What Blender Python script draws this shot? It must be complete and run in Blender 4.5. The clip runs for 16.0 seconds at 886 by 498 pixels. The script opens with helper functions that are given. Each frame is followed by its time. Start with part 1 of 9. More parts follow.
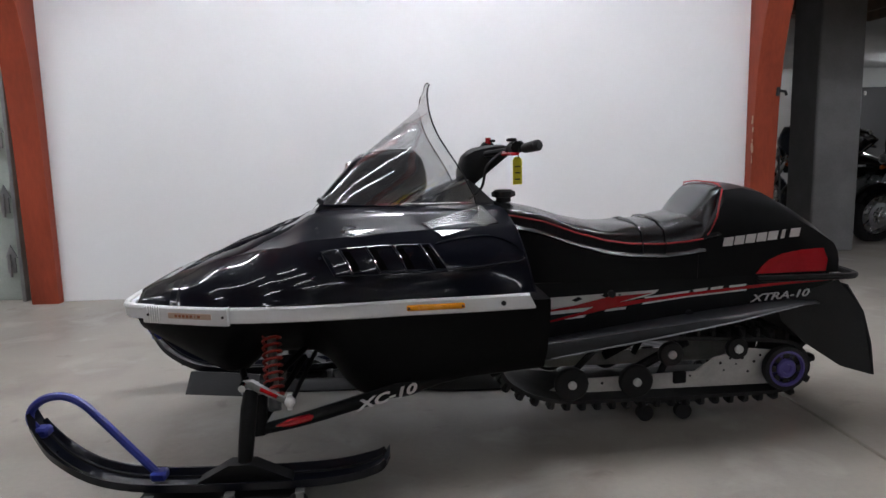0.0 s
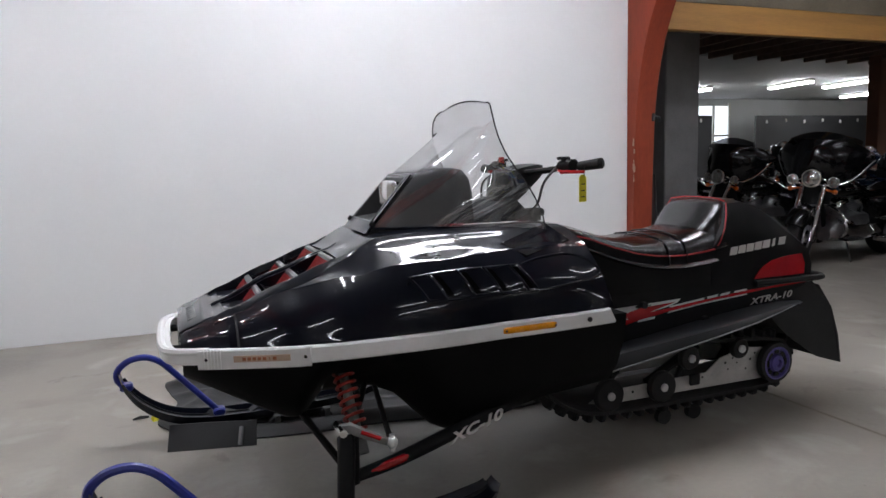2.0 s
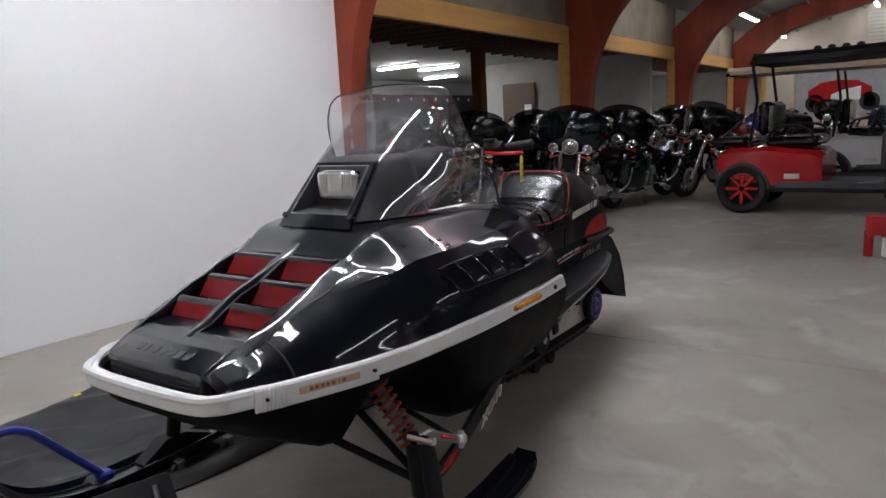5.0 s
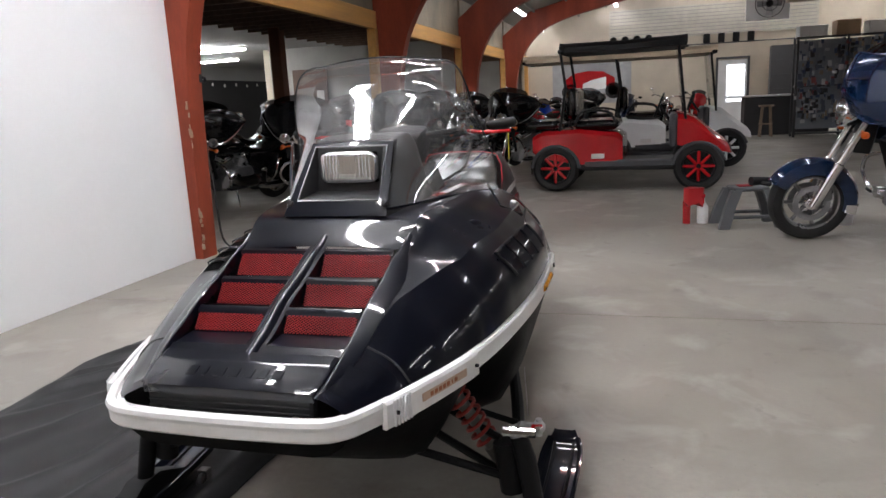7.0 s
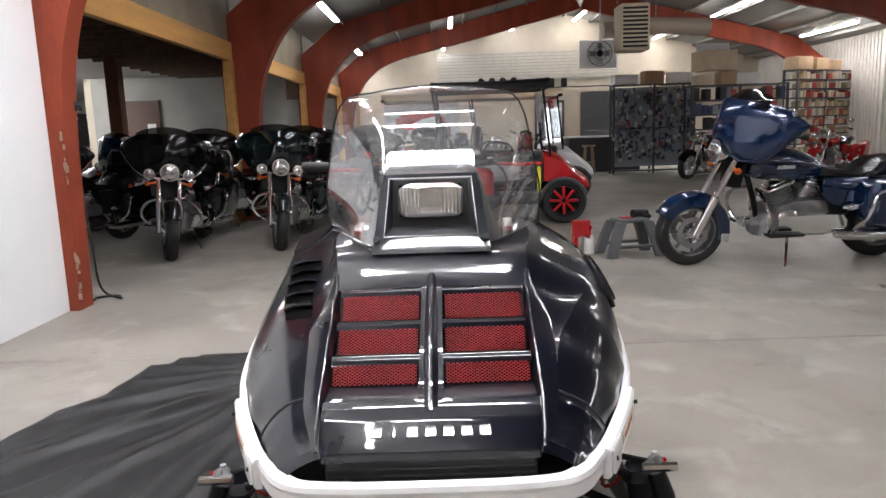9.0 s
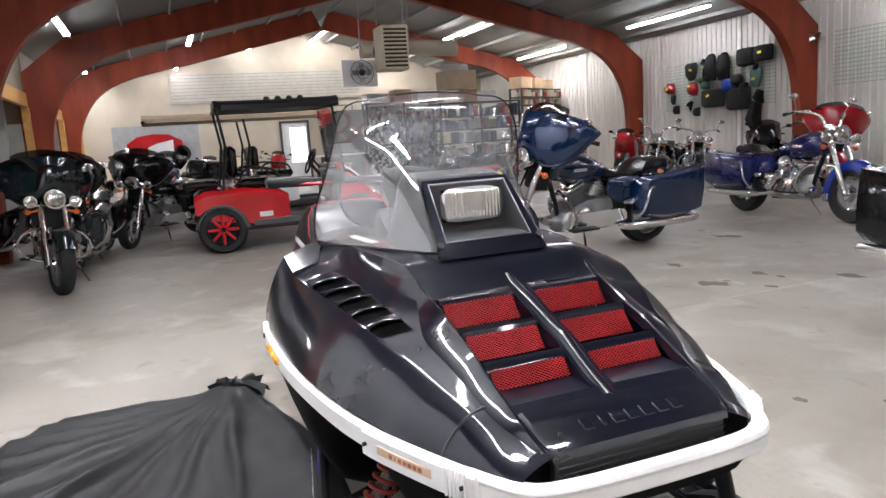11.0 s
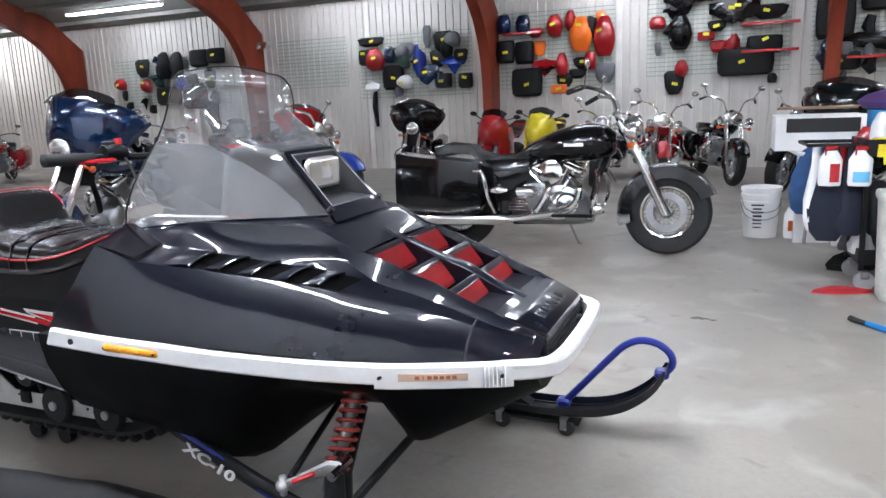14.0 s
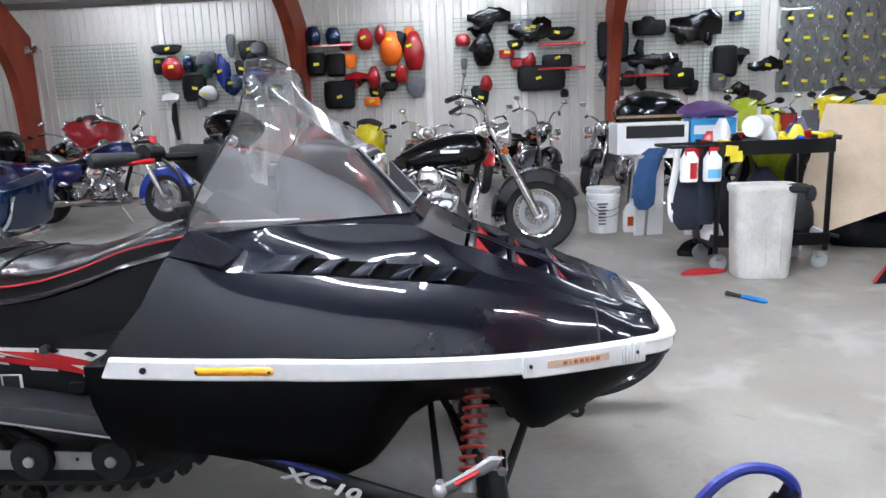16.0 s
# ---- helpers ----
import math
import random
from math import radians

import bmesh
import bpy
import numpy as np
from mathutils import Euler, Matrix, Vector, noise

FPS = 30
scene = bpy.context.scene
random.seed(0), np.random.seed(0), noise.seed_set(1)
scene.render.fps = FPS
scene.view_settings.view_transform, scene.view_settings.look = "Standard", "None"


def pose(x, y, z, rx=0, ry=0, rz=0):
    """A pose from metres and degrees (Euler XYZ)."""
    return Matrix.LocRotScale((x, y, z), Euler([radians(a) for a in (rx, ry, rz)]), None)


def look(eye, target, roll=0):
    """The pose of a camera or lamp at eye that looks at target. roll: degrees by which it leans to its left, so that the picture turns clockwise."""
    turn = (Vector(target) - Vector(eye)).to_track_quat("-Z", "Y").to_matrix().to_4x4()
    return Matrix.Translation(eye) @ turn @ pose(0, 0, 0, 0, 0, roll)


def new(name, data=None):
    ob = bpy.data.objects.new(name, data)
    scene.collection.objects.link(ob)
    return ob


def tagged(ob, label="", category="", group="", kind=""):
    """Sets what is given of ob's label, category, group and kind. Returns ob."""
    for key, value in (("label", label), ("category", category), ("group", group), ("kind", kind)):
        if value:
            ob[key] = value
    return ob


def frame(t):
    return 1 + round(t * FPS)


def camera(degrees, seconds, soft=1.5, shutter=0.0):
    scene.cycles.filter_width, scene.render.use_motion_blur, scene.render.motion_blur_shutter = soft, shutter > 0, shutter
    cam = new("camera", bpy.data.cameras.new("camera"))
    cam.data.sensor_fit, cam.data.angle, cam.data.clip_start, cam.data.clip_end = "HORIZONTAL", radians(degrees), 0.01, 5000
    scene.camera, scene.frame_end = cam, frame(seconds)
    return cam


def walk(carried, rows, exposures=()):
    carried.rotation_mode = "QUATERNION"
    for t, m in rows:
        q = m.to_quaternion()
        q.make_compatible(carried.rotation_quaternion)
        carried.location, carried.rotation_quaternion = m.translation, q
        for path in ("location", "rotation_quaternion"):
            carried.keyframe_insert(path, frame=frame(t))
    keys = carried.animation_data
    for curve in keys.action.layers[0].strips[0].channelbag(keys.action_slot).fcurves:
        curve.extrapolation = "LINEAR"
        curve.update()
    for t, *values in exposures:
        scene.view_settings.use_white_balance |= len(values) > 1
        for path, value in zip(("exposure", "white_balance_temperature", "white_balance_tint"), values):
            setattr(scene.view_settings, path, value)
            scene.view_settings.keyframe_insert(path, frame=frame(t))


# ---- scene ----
cam = camera(64.49, 16.0)
PATH = [
    (0.0, look((0.932, -2.798, 1.134), (1.164, 0.161, 0.697), -1.32)),
    (0.5, look((0.764, -2.702, 1.093), (0.908, 0.270, 0.715), -0.79)),
    (1.0, look((0.542, -2.613, 1.134), (0.957, 0.333, 0.744), -1.05)),
    (1.5, look((0.283, -2.580, 1.155), (1.136, 0.270, 0.764), -1.20)),
    (2.0, look((0.029, -2.509, 1.142), (1.107, 0.267, 0.779), -1.52)),
    (2.5, look((-0.203, -2.428, 1.168), (1.024, 0.286, 0.805), -2.87)),
    (3.0, look((-0.398, -2.380, 1.179), (1.041, 0.223, 0.781), -2.58)),
    (3.5, look((-0.526, -2.245, 1.172), (1.145, 0.213, 0.766), -2.92)),
    (4.0, look((-0.624, -2.049, 1.202), (1.207, 0.291, 0.787), -3.56)),
    (4.5, look((-0.815, -1.857, 1.221), (1.354, 0.163, 0.758), -2.63)),
    (5.0, look((-0.971, -1.655, 1.220), (1.449, 0.039, 0.695), -2.88)),
    (7.5, look((-1.197, -0.699, 1.220), (1.654, 0.014, 0.619), -2.51)),
    (8.0, look((-1.188, -0.543, 1.213), (1.694, 0.078, 0.656), -2.17)),
    (8.5, look((-1.216, -0.250, 1.231), (1.728, 0.060, 0.742), -2.13)),
    (9.0, look((-1.194, -0.045, 1.228), (1.765, -0.023, 0.730), -1.94)),
    (11.5, look((-0.982, 1.022, 1.226), (1.627, -0.369, 0.718), -3.35)),
    (12.0, look((-0.930, 1.234, 1.227), (1.446, -0.510, 0.666), -2.14)),
    (12.5, look((-0.853, 1.486, 1.232), (1.177, -0.651, 0.669), -2.01)),
    (13.0, look((-0.718, 1.621, 1.199), (1.122, -0.680, 0.635), -1.82)),
    (13.5, look((-0.561, 1.743, 1.224), (1.026, -0.738, 0.650), -2.38)),
    (14.0, look((-0.400, 1.877, 1.220), (0.748, -0.830, 0.624), -2.25)),
    (14.5, look((-0.229, 2.000, 1.214), (0.551, -0.840, 0.643), -1.95)),
    (15.0, look((0.004, 2.014, 1.189), (0.707, -0.848, 0.630), -2.17)),
    (15.5, look((0.208, 2.039, 1.197), (0.761, -0.854, 0.628), -2.54)),
    (16.0, look((0.454, 2.096, 1.196), (0.679, -0.841, 0.626), -2.10)),
]
EXPOSURE = [(0.0, -0.52, 6450, 10), (5.0, -0.56, 6500, 10), (7.5, 0.04, 6700, 10), (9.0, 0.26, 6700, 10), (11.5, 0.69, 6500, 10), (13.0, 0.66, 6300, 10), (14.5, 0.58, 5980, 7), (16.0, 0.61, 5980, 7)]
walk(cam, PATH, EXPOSURE)

# ---- world: dim daylight behind the closed hall ----
world = bpy.data.worlds.new("world")
scene.world = world
world.use_nodes = True
wn = world.node_tree
sky = wn.nodes.new("ShaderNodeTexSky")
sky.sky_type = "NISHITA"
sky.sun_disc = False
sky.sun_elevation = radians(35)
wn.links.new(sky.outputs[0], wn.nodes["Background"].inputs[0])
wn.nodes["Background"].inputs[1].default_value = 0.1
TUBE_STRENGTH = 36.0
SALES_STRENGTH = 62.0
NEAR_STRENGTH = 130.0
AISLE_STRENGTH = 80.0

# ---- geometry helpers ----
class Geo:
    """Collects vertices and faces of one part."""

    def __init__(self):
        self.v, self.f = [], []

    def add(self, verts, faces, m=None):
        n = len(self.v)
        self.v += [tuple(m @ Vector(p)) if m else tuple(p) for p in verts]
        self.f += [tuple(i + n for i in face) for face in faces]
        return self

    def box(self, c, s, b=0.004, m=None):
        """A box with chamfered edges, centre c and size s."""
        h = [k / 2 for k in s]
        b = min(b, *(k * 0.8 for k in h))
        verts, index = [], {}
        for sx in (-1, 1):
            for sy in (-1, 1):
                for sz in (-1, 1):
                    for a in range(3):
                        d = [h[0], h[1], h[2]]
                        for k in range(3):
                            if k != a:
                                d[k] -= b
                        index[sx, sy, sz, a] = len(verts)
                        verts.append((c[0] + sx * d[0], c[1] + sy * d[1], c[2] + sz * d[2]))
        faces = []
        for a in range(3):
            p, q = (a + 1) % 3, (a + 2) % 3
            for s1 in (-1, 1):
                ring = []
                for u, w in ((-1, -1), (1, -1), (1, 1), (-1, 1)):
                    k = [0, 0, 0]
                    k[a], k[p], k[q] = s1, u, w
                    ring.append(index[k[0], k[1], k[2], a])
                faces.append(tuple(ring if s1 > 0 else ring[::-1]))
            for u in (-1, 1):
                for w in (-1, 1):
                    k0, k1 = [0, 0, 0], [0, 0, 0]
                    k0[a], k0[p], k0[q] = -1, u, w
                    k1[a], k1[p], k1[q] = 1, u, w
                    quad = (index[k0[0], k0[1], k0[2], p], index[k1[0], k1[1], k1[2], p], index[k1[0], k1[1], k1[2], q], index[k0[0], k0[1], k0[2], q])
                    faces.append(quad if u * w < 0 else quad[::-1])
        for sx in (-1, 1):
            for sy in (-1, 1):
                for sz in (-1, 1):
                    tri = tuple(index[sx, sy, sz, a] for a in range(3))
                    faces.append(tri if sx * sy * sz > 0 else tri[::-1])
        return self.add(verts, faces, m)

    def loft(self, rings, closed=True, caps=True, m=None):
        n = len(rings[0])
        verts = [p for ring in rings for p in ring]
        faces = []
        for i in range(len(rings) - 1):
            for j in range(n if closed else n - 1):
                k = (j + 1) % n
                faces.append((i * n + j, i * n + k, (i + 1) * n + k, (i + 1) * n + j))
        if caps and closed:
            faces += [tuple(range(n))[::-1], tuple(range((len(rings) - 1) * n, len(rings) * n))]
        return self.add(verts, faces, m)

    def tube(self, pts, r, n=8, m=None, flat=1.0, closed=False):
        """A round bar along points; r one radius or one a point."""
        pts = [Vector(p) for p in pts]
        rs = list(r) if hasattr(r, "__len__") else [r] * len(pts)
        rings, up = [], None
        for i, p in enumerate(pts):
            a = pts[i - 1] if i or closed else pts[0]
            b = pts[(i + 1) % len(pts)] if i < len(pts) - 1 or closed else pts[-1]
            d = (b - a).normalized()
            if up is None:
                up = Vector((0, 0, 1)) if abs(d.z) < 0.9 else Vector((0, 1, 0))
            side = d.cross(up).normalized()
            up = side.cross(d).normalized()
            rings.append([tuple(p + rs[i] * (math.cos(2 * math.pi * k / n) * side * flat + math.sin(2 * math.pi * k / n) * up)) for k in range(n)])
        if closed:
            rings.append(rings[0])
        return self.loft(rings, True, not closed, m)

    def cyl(self, p, q, r, n=16, r2=None, m=None):
        return self.tube([p, q], [r, r if r2 is None else r2], n, m)

    def lathe(self, profile, n=24, m=None, caps=True):
        """profile: (radius, height) along the z axis."""
        return self.loft([[(r * math.cos(2 * math.pi * k / n), r * math.sin(2 * math.pi * k / n), h) for k in range(n)] for r, h in profile], True, caps, m)

    def plate(self, outline, t, m=None):
        """A flat outline in the xy plane, made t thick along z."""
        n = len(outline)
        verts = [(x, y, 0) for x, y in outline] + [(x, y, t) for x, y in outline]
        faces = [tuple(range(n))[::-1], tuple(range(n, 2 * n))] + [(i, (i + 1) % n, n + (i + 1) % n, n + i) for i in range(n)]
        return self.add(verts, faces, m)

    def ball(self, c, s, n=12, m=None):
        s = s if hasattr(s, "__len__") else (s, s, s)
        rings = []
        for i in range(n // 2 + 1):
            a = math.pi * min(max(i / (n // 2), 0.02), 0.98)
            rings.append([(c[0] + s[0] * math.sin(a) * math.cos(2 * math.pi * k / n), c[1] + s[1] * math.sin(a) * math.sin(2 * math.pi * k / n), c[2] - s[2] * math.cos(a)) for k in range(n)])
        return self.loft(rings, True, True, m)


def part(name, geo, material, parent=None, label="", angle=38):
    data = bpy.data.meshes.new(name)
    data.from_pydata(geo.v, [], geo.f)
    data.materials.append(material)
    data.shade_smooth()
    data.set_sharp_from_angle(angle=radians(angle))
    ob = new(name, data)
    ob.parent = parent
    if label:
        tagged(ob, label)
    return ob


def thing(name, label, category, at=(0, 0, 0), turn=0.0, group="", kind=""):
    ob = new(name)
    ob.empty_display_size = 0.1
    ob.matrix_basis = pose(at[0], at[1], at[2], 0, 0, turn)
    return tagged(ob, label, category, group, kind)


def solo(name, geo, material, label, category, at=(0, 0, 0), turn=0.0, group="", kind="", angle=38):
    ob = part(name, geo, material, None, "", angle)
    ob.matrix_basis = pose(at[0], at[1], at[2], 0, 0, turn)
    return tagged(ob, label, category, group, kind)


def spline(pts, n):
    """A smooth curve through points, n steps a span."""
    p = [np.array(q, float) for q in pts]
    p = [2 * p[0] - p[1]] + p + [2 * p[-1] - p[-2]]
    out = []
    for i in range(1, len(p) - 2):
        for k in range(n):
            t = k / n
            out.append(0.5 * (2 * p[i] + (p[i + 1] - p[i - 1]) * t + (2 * p[i - 1] - 5 * p[i] + 4 * p[i + 1] - p[i + 2]) * t * t + (3 * p[i] - p[i - 1] - 3 * p[i + 1] + p[i + 2]) * t ** 3))
    return out + [p[-2]]


def lettering(name, body, size, material, parent, m, depth=0.0015, shear=0.0, label="", wide=1.0, bold=0.0):
    curve = bpy.data.curves.new(name, "FONT")
    curve.body, curve.size, curve.extrude, curve.shear = body, size, depth, shear
    curve.align_x, curve.align_y = "CENTER", "CENTER"
    curve.resolution_u = 3
    curve.materials.append(material)
    ob = new(name, curve)
    ob.parent = parent
    curve.offset = bold
    ob.matrix_basis = m @ Matrix.Diagonal((wide, 1, 1, 1))
    if label:
        tagged(ob, label)
    return ob


# ---- materials ----
def fine(rings, around=3, along=3, tight=0.5):
    """Round a coarse loft: the rings and the spaces between them are curved through the given points."""
    def curve(p, n, closed):
        m, out = len(p), []
        for i in range(m if closed else m - 1):
            a, b, c, d = (p[(i + k) % m] if closed else p[min(max(i + k, 0), m - 1)] for k in (-1, 0, 1, 2))
            for k in range(n):
                t = k / n
                m0, m1 = (c - a) * tight, (d - b) * tight
                out.append(b * (2 * t ** 3 - 3 * t * t + 1) + c * (3 * t * t - 2 * t ** 3) + m0 * (t ** 3 - 2 * t * t + t) + m1 * (t ** 3 - t * t))
        if not closed:
            out.append(p[-1])
        return out
    arr = [np.array(curve([np.array(q, float) for q in r], around, True)) for r in rings]
    return [[tuple(q) for q in r] for r in curve(arr, along, False)]


def material(name, colour, rough=0.5, metal=0.0, var=0.12, scale=6.0, fine=90.0, bump=0.15, coat=0.0, rough_var=0.1, stretch=(1, 1, 1), spec=0.5):
    mat = bpy.data.materials.new(name)
    mat.use_nodes = True
    t = mat.node_tree
    b = t.nodes["Principled BSDF"]
    co = t.nodes.new("ShaderNodeTexCoord")
    mp = t.nodes.new("ShaderNodeMapping")
    mp.inputs["Scale"].default_value = stretch
    t.links.new(co.outputs["Object"], mp.inputs["Vector"])
    big, small = t.nodes.new("ShaderNodeTexNoise"), t.nodes.new("ShaderNodeTexNoise")
    for node, s, d in ((big, scale, 5), (small, fine, 3)):
        node.inputs["Scale"].default_value = s
        node.inputs["Detail"].default_value = d
        t.links.new(mp.outputs[0], node.inputs["Vector"])
    mix = t.nodes.new("ShaderNodeMath")
    mix.operation = "MULTIPLY_ADD"
    mix.inputs[1].default_value = 0.35
    t.links.new(small.outputs["Fac"], mix.inputs[0])
    t.links.new(big.outputs["Fac"], mix.inputs[2])
    span = t.nodes.new("ShaderNodeMapRange")
    span.inputs["From Min"].default_value, span.inputs["From Max"].default_value = 0.4, 0.95
    t.links.new(mix.outputs[0], span.inputs["Value"])
    ramp = t.nodes.new("ShaderNodeMix")
    ramp.data_type = "RGBA"
    ramp.inputs[6].default_value = (*[c * (1 - var) for c in colour], 1)
    ramp.inputs[7].default_value = (*[min(1, c * (1 + var)) for c in colour], 1)
    t.links.new(span.outputs[0], ramp.inputs[0])
    t.links.new(ramp.outputs[2], b.inputs["Base Color"])
    rr = t.nodes.new("ShaderNodeMapRange")
    rr.inputs["To Min"].default_value, rr.inputs["To Max"].default_value = max(0.02, rough * (1 - rough_var)), min(1, rough * (1 + rough_var) + 0.3 * rough_var)
    t.links.new(span.outputs[0], rr.inputs["Value"])
    t.links.new(rr.outputs[0], b.inputs["Roughness"])
    b.inputs["Metallic"].default_value = metal
    b.inputs["Coat Weight"].default_value = coat
    b.inputs["Coat Roughness"].default_value = 0.045
    b.inputs["Specular IOR Level"].default_value = spec
    if bump:
        bp = t.nodes.new("ShaderNodeBump")
        bp.inputs["Strength"].default_value = bump
        bp.inputs["Distance"].default_value = 0.002
        t.links.new(small.outputs["Fac"], bp.inputs["Height"])
        t.links.new(bp.outputs[0], b.inputs["Normal"])
    return mat


def packs(name):
    """Small printed packages, each of its own colour."""
    mat = material(name, (0.3, 0.3, 0.3), 0.45, 0, 0.1)
    t = mat.node_tree
    geo, ramp = t.nodes.new("ShaderNodeNewGeometry"), t.nodes.new("ShaderNodeValToRGB")
    ramp.color_ramp.interpolation = "CONSTANT"
    stops = ((0.0, (0.02, 0.02, 0.025)), (0.22, (0.10, 0.12, 0.17)), (0.42, (0.30, 0.33, 0.38)), (0.58, (0.60, 0.62, 0.64)), (0.70, (0.05, 0.08, 0.16)), (0.82, (0.22, 0.05, 0.05)), (0.88, (0.30, 0.24, 0.18)))
    for k, (pos, col) in enumerate(stops):
        e = ramp.color_ramp.elements[k] if k < 2 else ramp.color_ramp.elements.new(pos)
        e.position, e.color = pos, (*col, 1)
    t.links.new(geo.outputs["Random Per Island"], ramp.inputs[0])
    t.links.new(ramp.outputs[0], t.nodes["Principled BSDF"].inputs["Base Color"])
    return mat


def glow(name, colour, strength):
    mat = bpy.data.materials.new(name)
    mat.use_nodes = True
    b = mat.node_tree.nodes["Principled BSDF"]
    b.inputs["Base Color"].default_value = (*colour, 1)
    b.inputs["Emission Color"].default_value = (*colour, 1)
    b.inputs["Emission Strength"].default_value = strength
    return mat


def clear(name, tint=(0.92, 0.93, 0.93), base=0.05, edge=0.55, rough=0.03, haze=0.0):
    """A thin clear sheet: see-through, with gloss that grows towards the edge of sight."""
    mat = bpy.data.materials.new(name)
    mat.use_nodes = True
    t = mat.node_tree
    t.nodes.remove(t.nodes["Principled BSDF"])
    out = t.nodes["Material Output"]
    tr, gl, mx, lw = (t.nodes.new(k) for k in ("ShaderNodeBsdfTransparent", "ShaderNodeBsdfGlossy", "ShaderNodeMixShader", "ShaderNodeLayerWeight"))
    tr.inputs[0].default_value = (*tint, 1)
    gl.inputs["Roughness"].default_value = rough
    pw = t.nodes.new("ShaderNodeMath")
    pw.operation = "POWER"
    pw.inputs[1].default_value = 3.5
    t.links.new(lw.outputs["Facing"], pw.inputs[0])
    ml = t.nodes.new("ShaderNodeMath")
    ml.operation = "MULTIPLY_ADD"
    ml.inputs[1].default_value, ml.inputs[2].default_value = edge, base
    t.links.new(pw.outputs[0], ml.inputs[0])
    t.links.new(ml.outputs[0], mx.inputs[0])
    t.links.new(tr.outputs[0], mx.inputs[1])
    t.links.new(gl.outputs[0], mx.inputs[2])
    last = mx
    if haze:
        # fine scratches and dust that catch the light
        df, m2, nz, sp = (t.nodes.new(k) for k in ("ShaderNodeBsdfDiffuse", "ShaderNodeMixShader", "ShaderNodeTexNoise", "ShaderNodeMapRange"))
        df.inputs[0].default_value = (0.8, 0.81, 0.83, 1)
        nz.inputs["Scale"].default_value, nz.inputs["Detail"].default_value = 7.0, 6.0
        sp.inputs["From Min"].default_value, sp.inputs["From Max"].default_value = 0.35, 0.7
        sp.inputs["To Min"].default_value, sp.inputs["To Max"].default_value = haze * 0.5, haze * 1.6
        t.links.new(nz.outputs["Fac"], sp.inputs["Value"])
        t.links.new(sp.outputs[0], m2.inputs[0])
        t.links.new(mx.outputs[0], m2.inputs[1])
        t.links.new(df.outputs[0], m2.inputs[2])
        last = m2
    t.links.new(last.outputs[0], out.inputs[0])
    return mat


def concrete(name):
    """Worn workshop slab: cloudy grey-beige, dark stains, pale scuffs, fine pores."""
    mat = material(name, (0.300, 0.277, 0.240), 0.42, 0, 0.26, 0.8, 40, 0.2, rough_var=0.35)
    t = mat.node_tree
    b = t.nodes["Principled BSDF"]
    co = t.nodes["Texture Coordinate"]
    base = b.inputs["Base Color"].links[0].from_socket
    last = base
    for s, lo, hi, col, amount in ((0.7, 0.48, 0.64, (0.225, 0.20, 0.167), 0.7), (1.9, 0.52, 0.70, (0.19, 0.17, 0.145), 0.6), (2.6, 0.55, 0.72, (0.48, 0.465, 0.43), 0.5), (6.5, 0.64, 0.74, (0.13, 0.117, 0.10), 0.45), (55.0, 0.68, 0.76, (0.10, 0.09, 0.08), 0.35)):
        n = t.nodes.new("ShaderNodeTexNoise")
        n.inputs["Scale"].default_value, n.inputs["Detail"].default_value, n.inputs["Distortion"].default_value = s, 6, 0.4
        shift = t.nodes.new("ShaderNodeVectorMath")
        shift.inputs[1].default_value = (s * 3.1, 7.7 / s, s)
        t.links.new(co.outputs["Object"], shift.inputs[0])
        t.links.new(shift.outputs[0], n.inputs["Vector"])
        r = t.nodes.new("ShaderNodeMapRange")
        r.inputs["From Min"].default_value, r.inputs["From Max"].default_value, r.inputs["To Max"].default_value = lo, hi, amount
        t.links.new(n.outputs["Fac"], r.inputs["Value"])
        m = t.nodes.new("ShaderNodeMix")
        m.data_type = "RGBA"
        m.inputs[7].default_value = (*col, 1)
        t.links.new(r.outputs[0], m.inputs[0])
        t.links.new(last, m.inputs[6])
        last = m.outputs[2]
    t.links.new(last, b.inputs["Base Color"])
    return mat


GLOSS_BLACK = material("gloss_black", (0.003, 0.0038, 0.008), 0.28, 0, 0.15, 3, 25, 0, coat=0.75, rough_var=0.04, spec=0.08)
SATIN_BLACK = material("satin_black", (0.005, 0.005, 0.0055), 0.5, 0, 0.3, 8, 160, 0.25, spec=0.22)
BELLY_BLACK = material("belly_black", (0.0028, 0.0028, 0.003), 0.5, 0, 0.3, 8, 160, 0.2, spec=0.09)
MATT_BLACK = material("matt_black", (0.010, 0.010, 0.011), 0.65, 0, 0.4, 10, 140, 0.3)
VINYL = material("seat_vinyl", (0.004, 0.004, 0.0045), 0.16, 0, 0.3, 6, 240, 0.12, rough_var=0.25, spec=0.6)
TAIL_VINYL = material("tail_vinyl", (0.0035, 0.0035, 0.004), 0.32, 0, 0.3, 6, 200, 0.10, rough_var=0.15, spec=0.2)
RUBBER = material("rubber", (0.007, 0.0069, 0.0068), 0.7, 0, 0.35, 14, 120, 0.5)
WHITE_PLASTIC = material("white_plastic", (0.80, 0.80, 0.79), 0.38, 0, 0.07, 7, 60, 0.1)
AMBER = material("amber_plastic", (0.75, 0.30, 0.01), 0.25, 0, 0.15, 20, 200, 0.3)
RED_PIPING = material("red_piping", (0.42, 0.015, 0.02), 0.45)
RED_PAINT = material("red_paint", (0.40, 0.010, 0.014), 0.22, 0, 0.15, 4, 60, 0.03, coat=0.5)
RED_LENS = material("red_lens", (0.36, 0.008, 0.014), 0.2, 0, 0.15, 10, 60, 0.03)
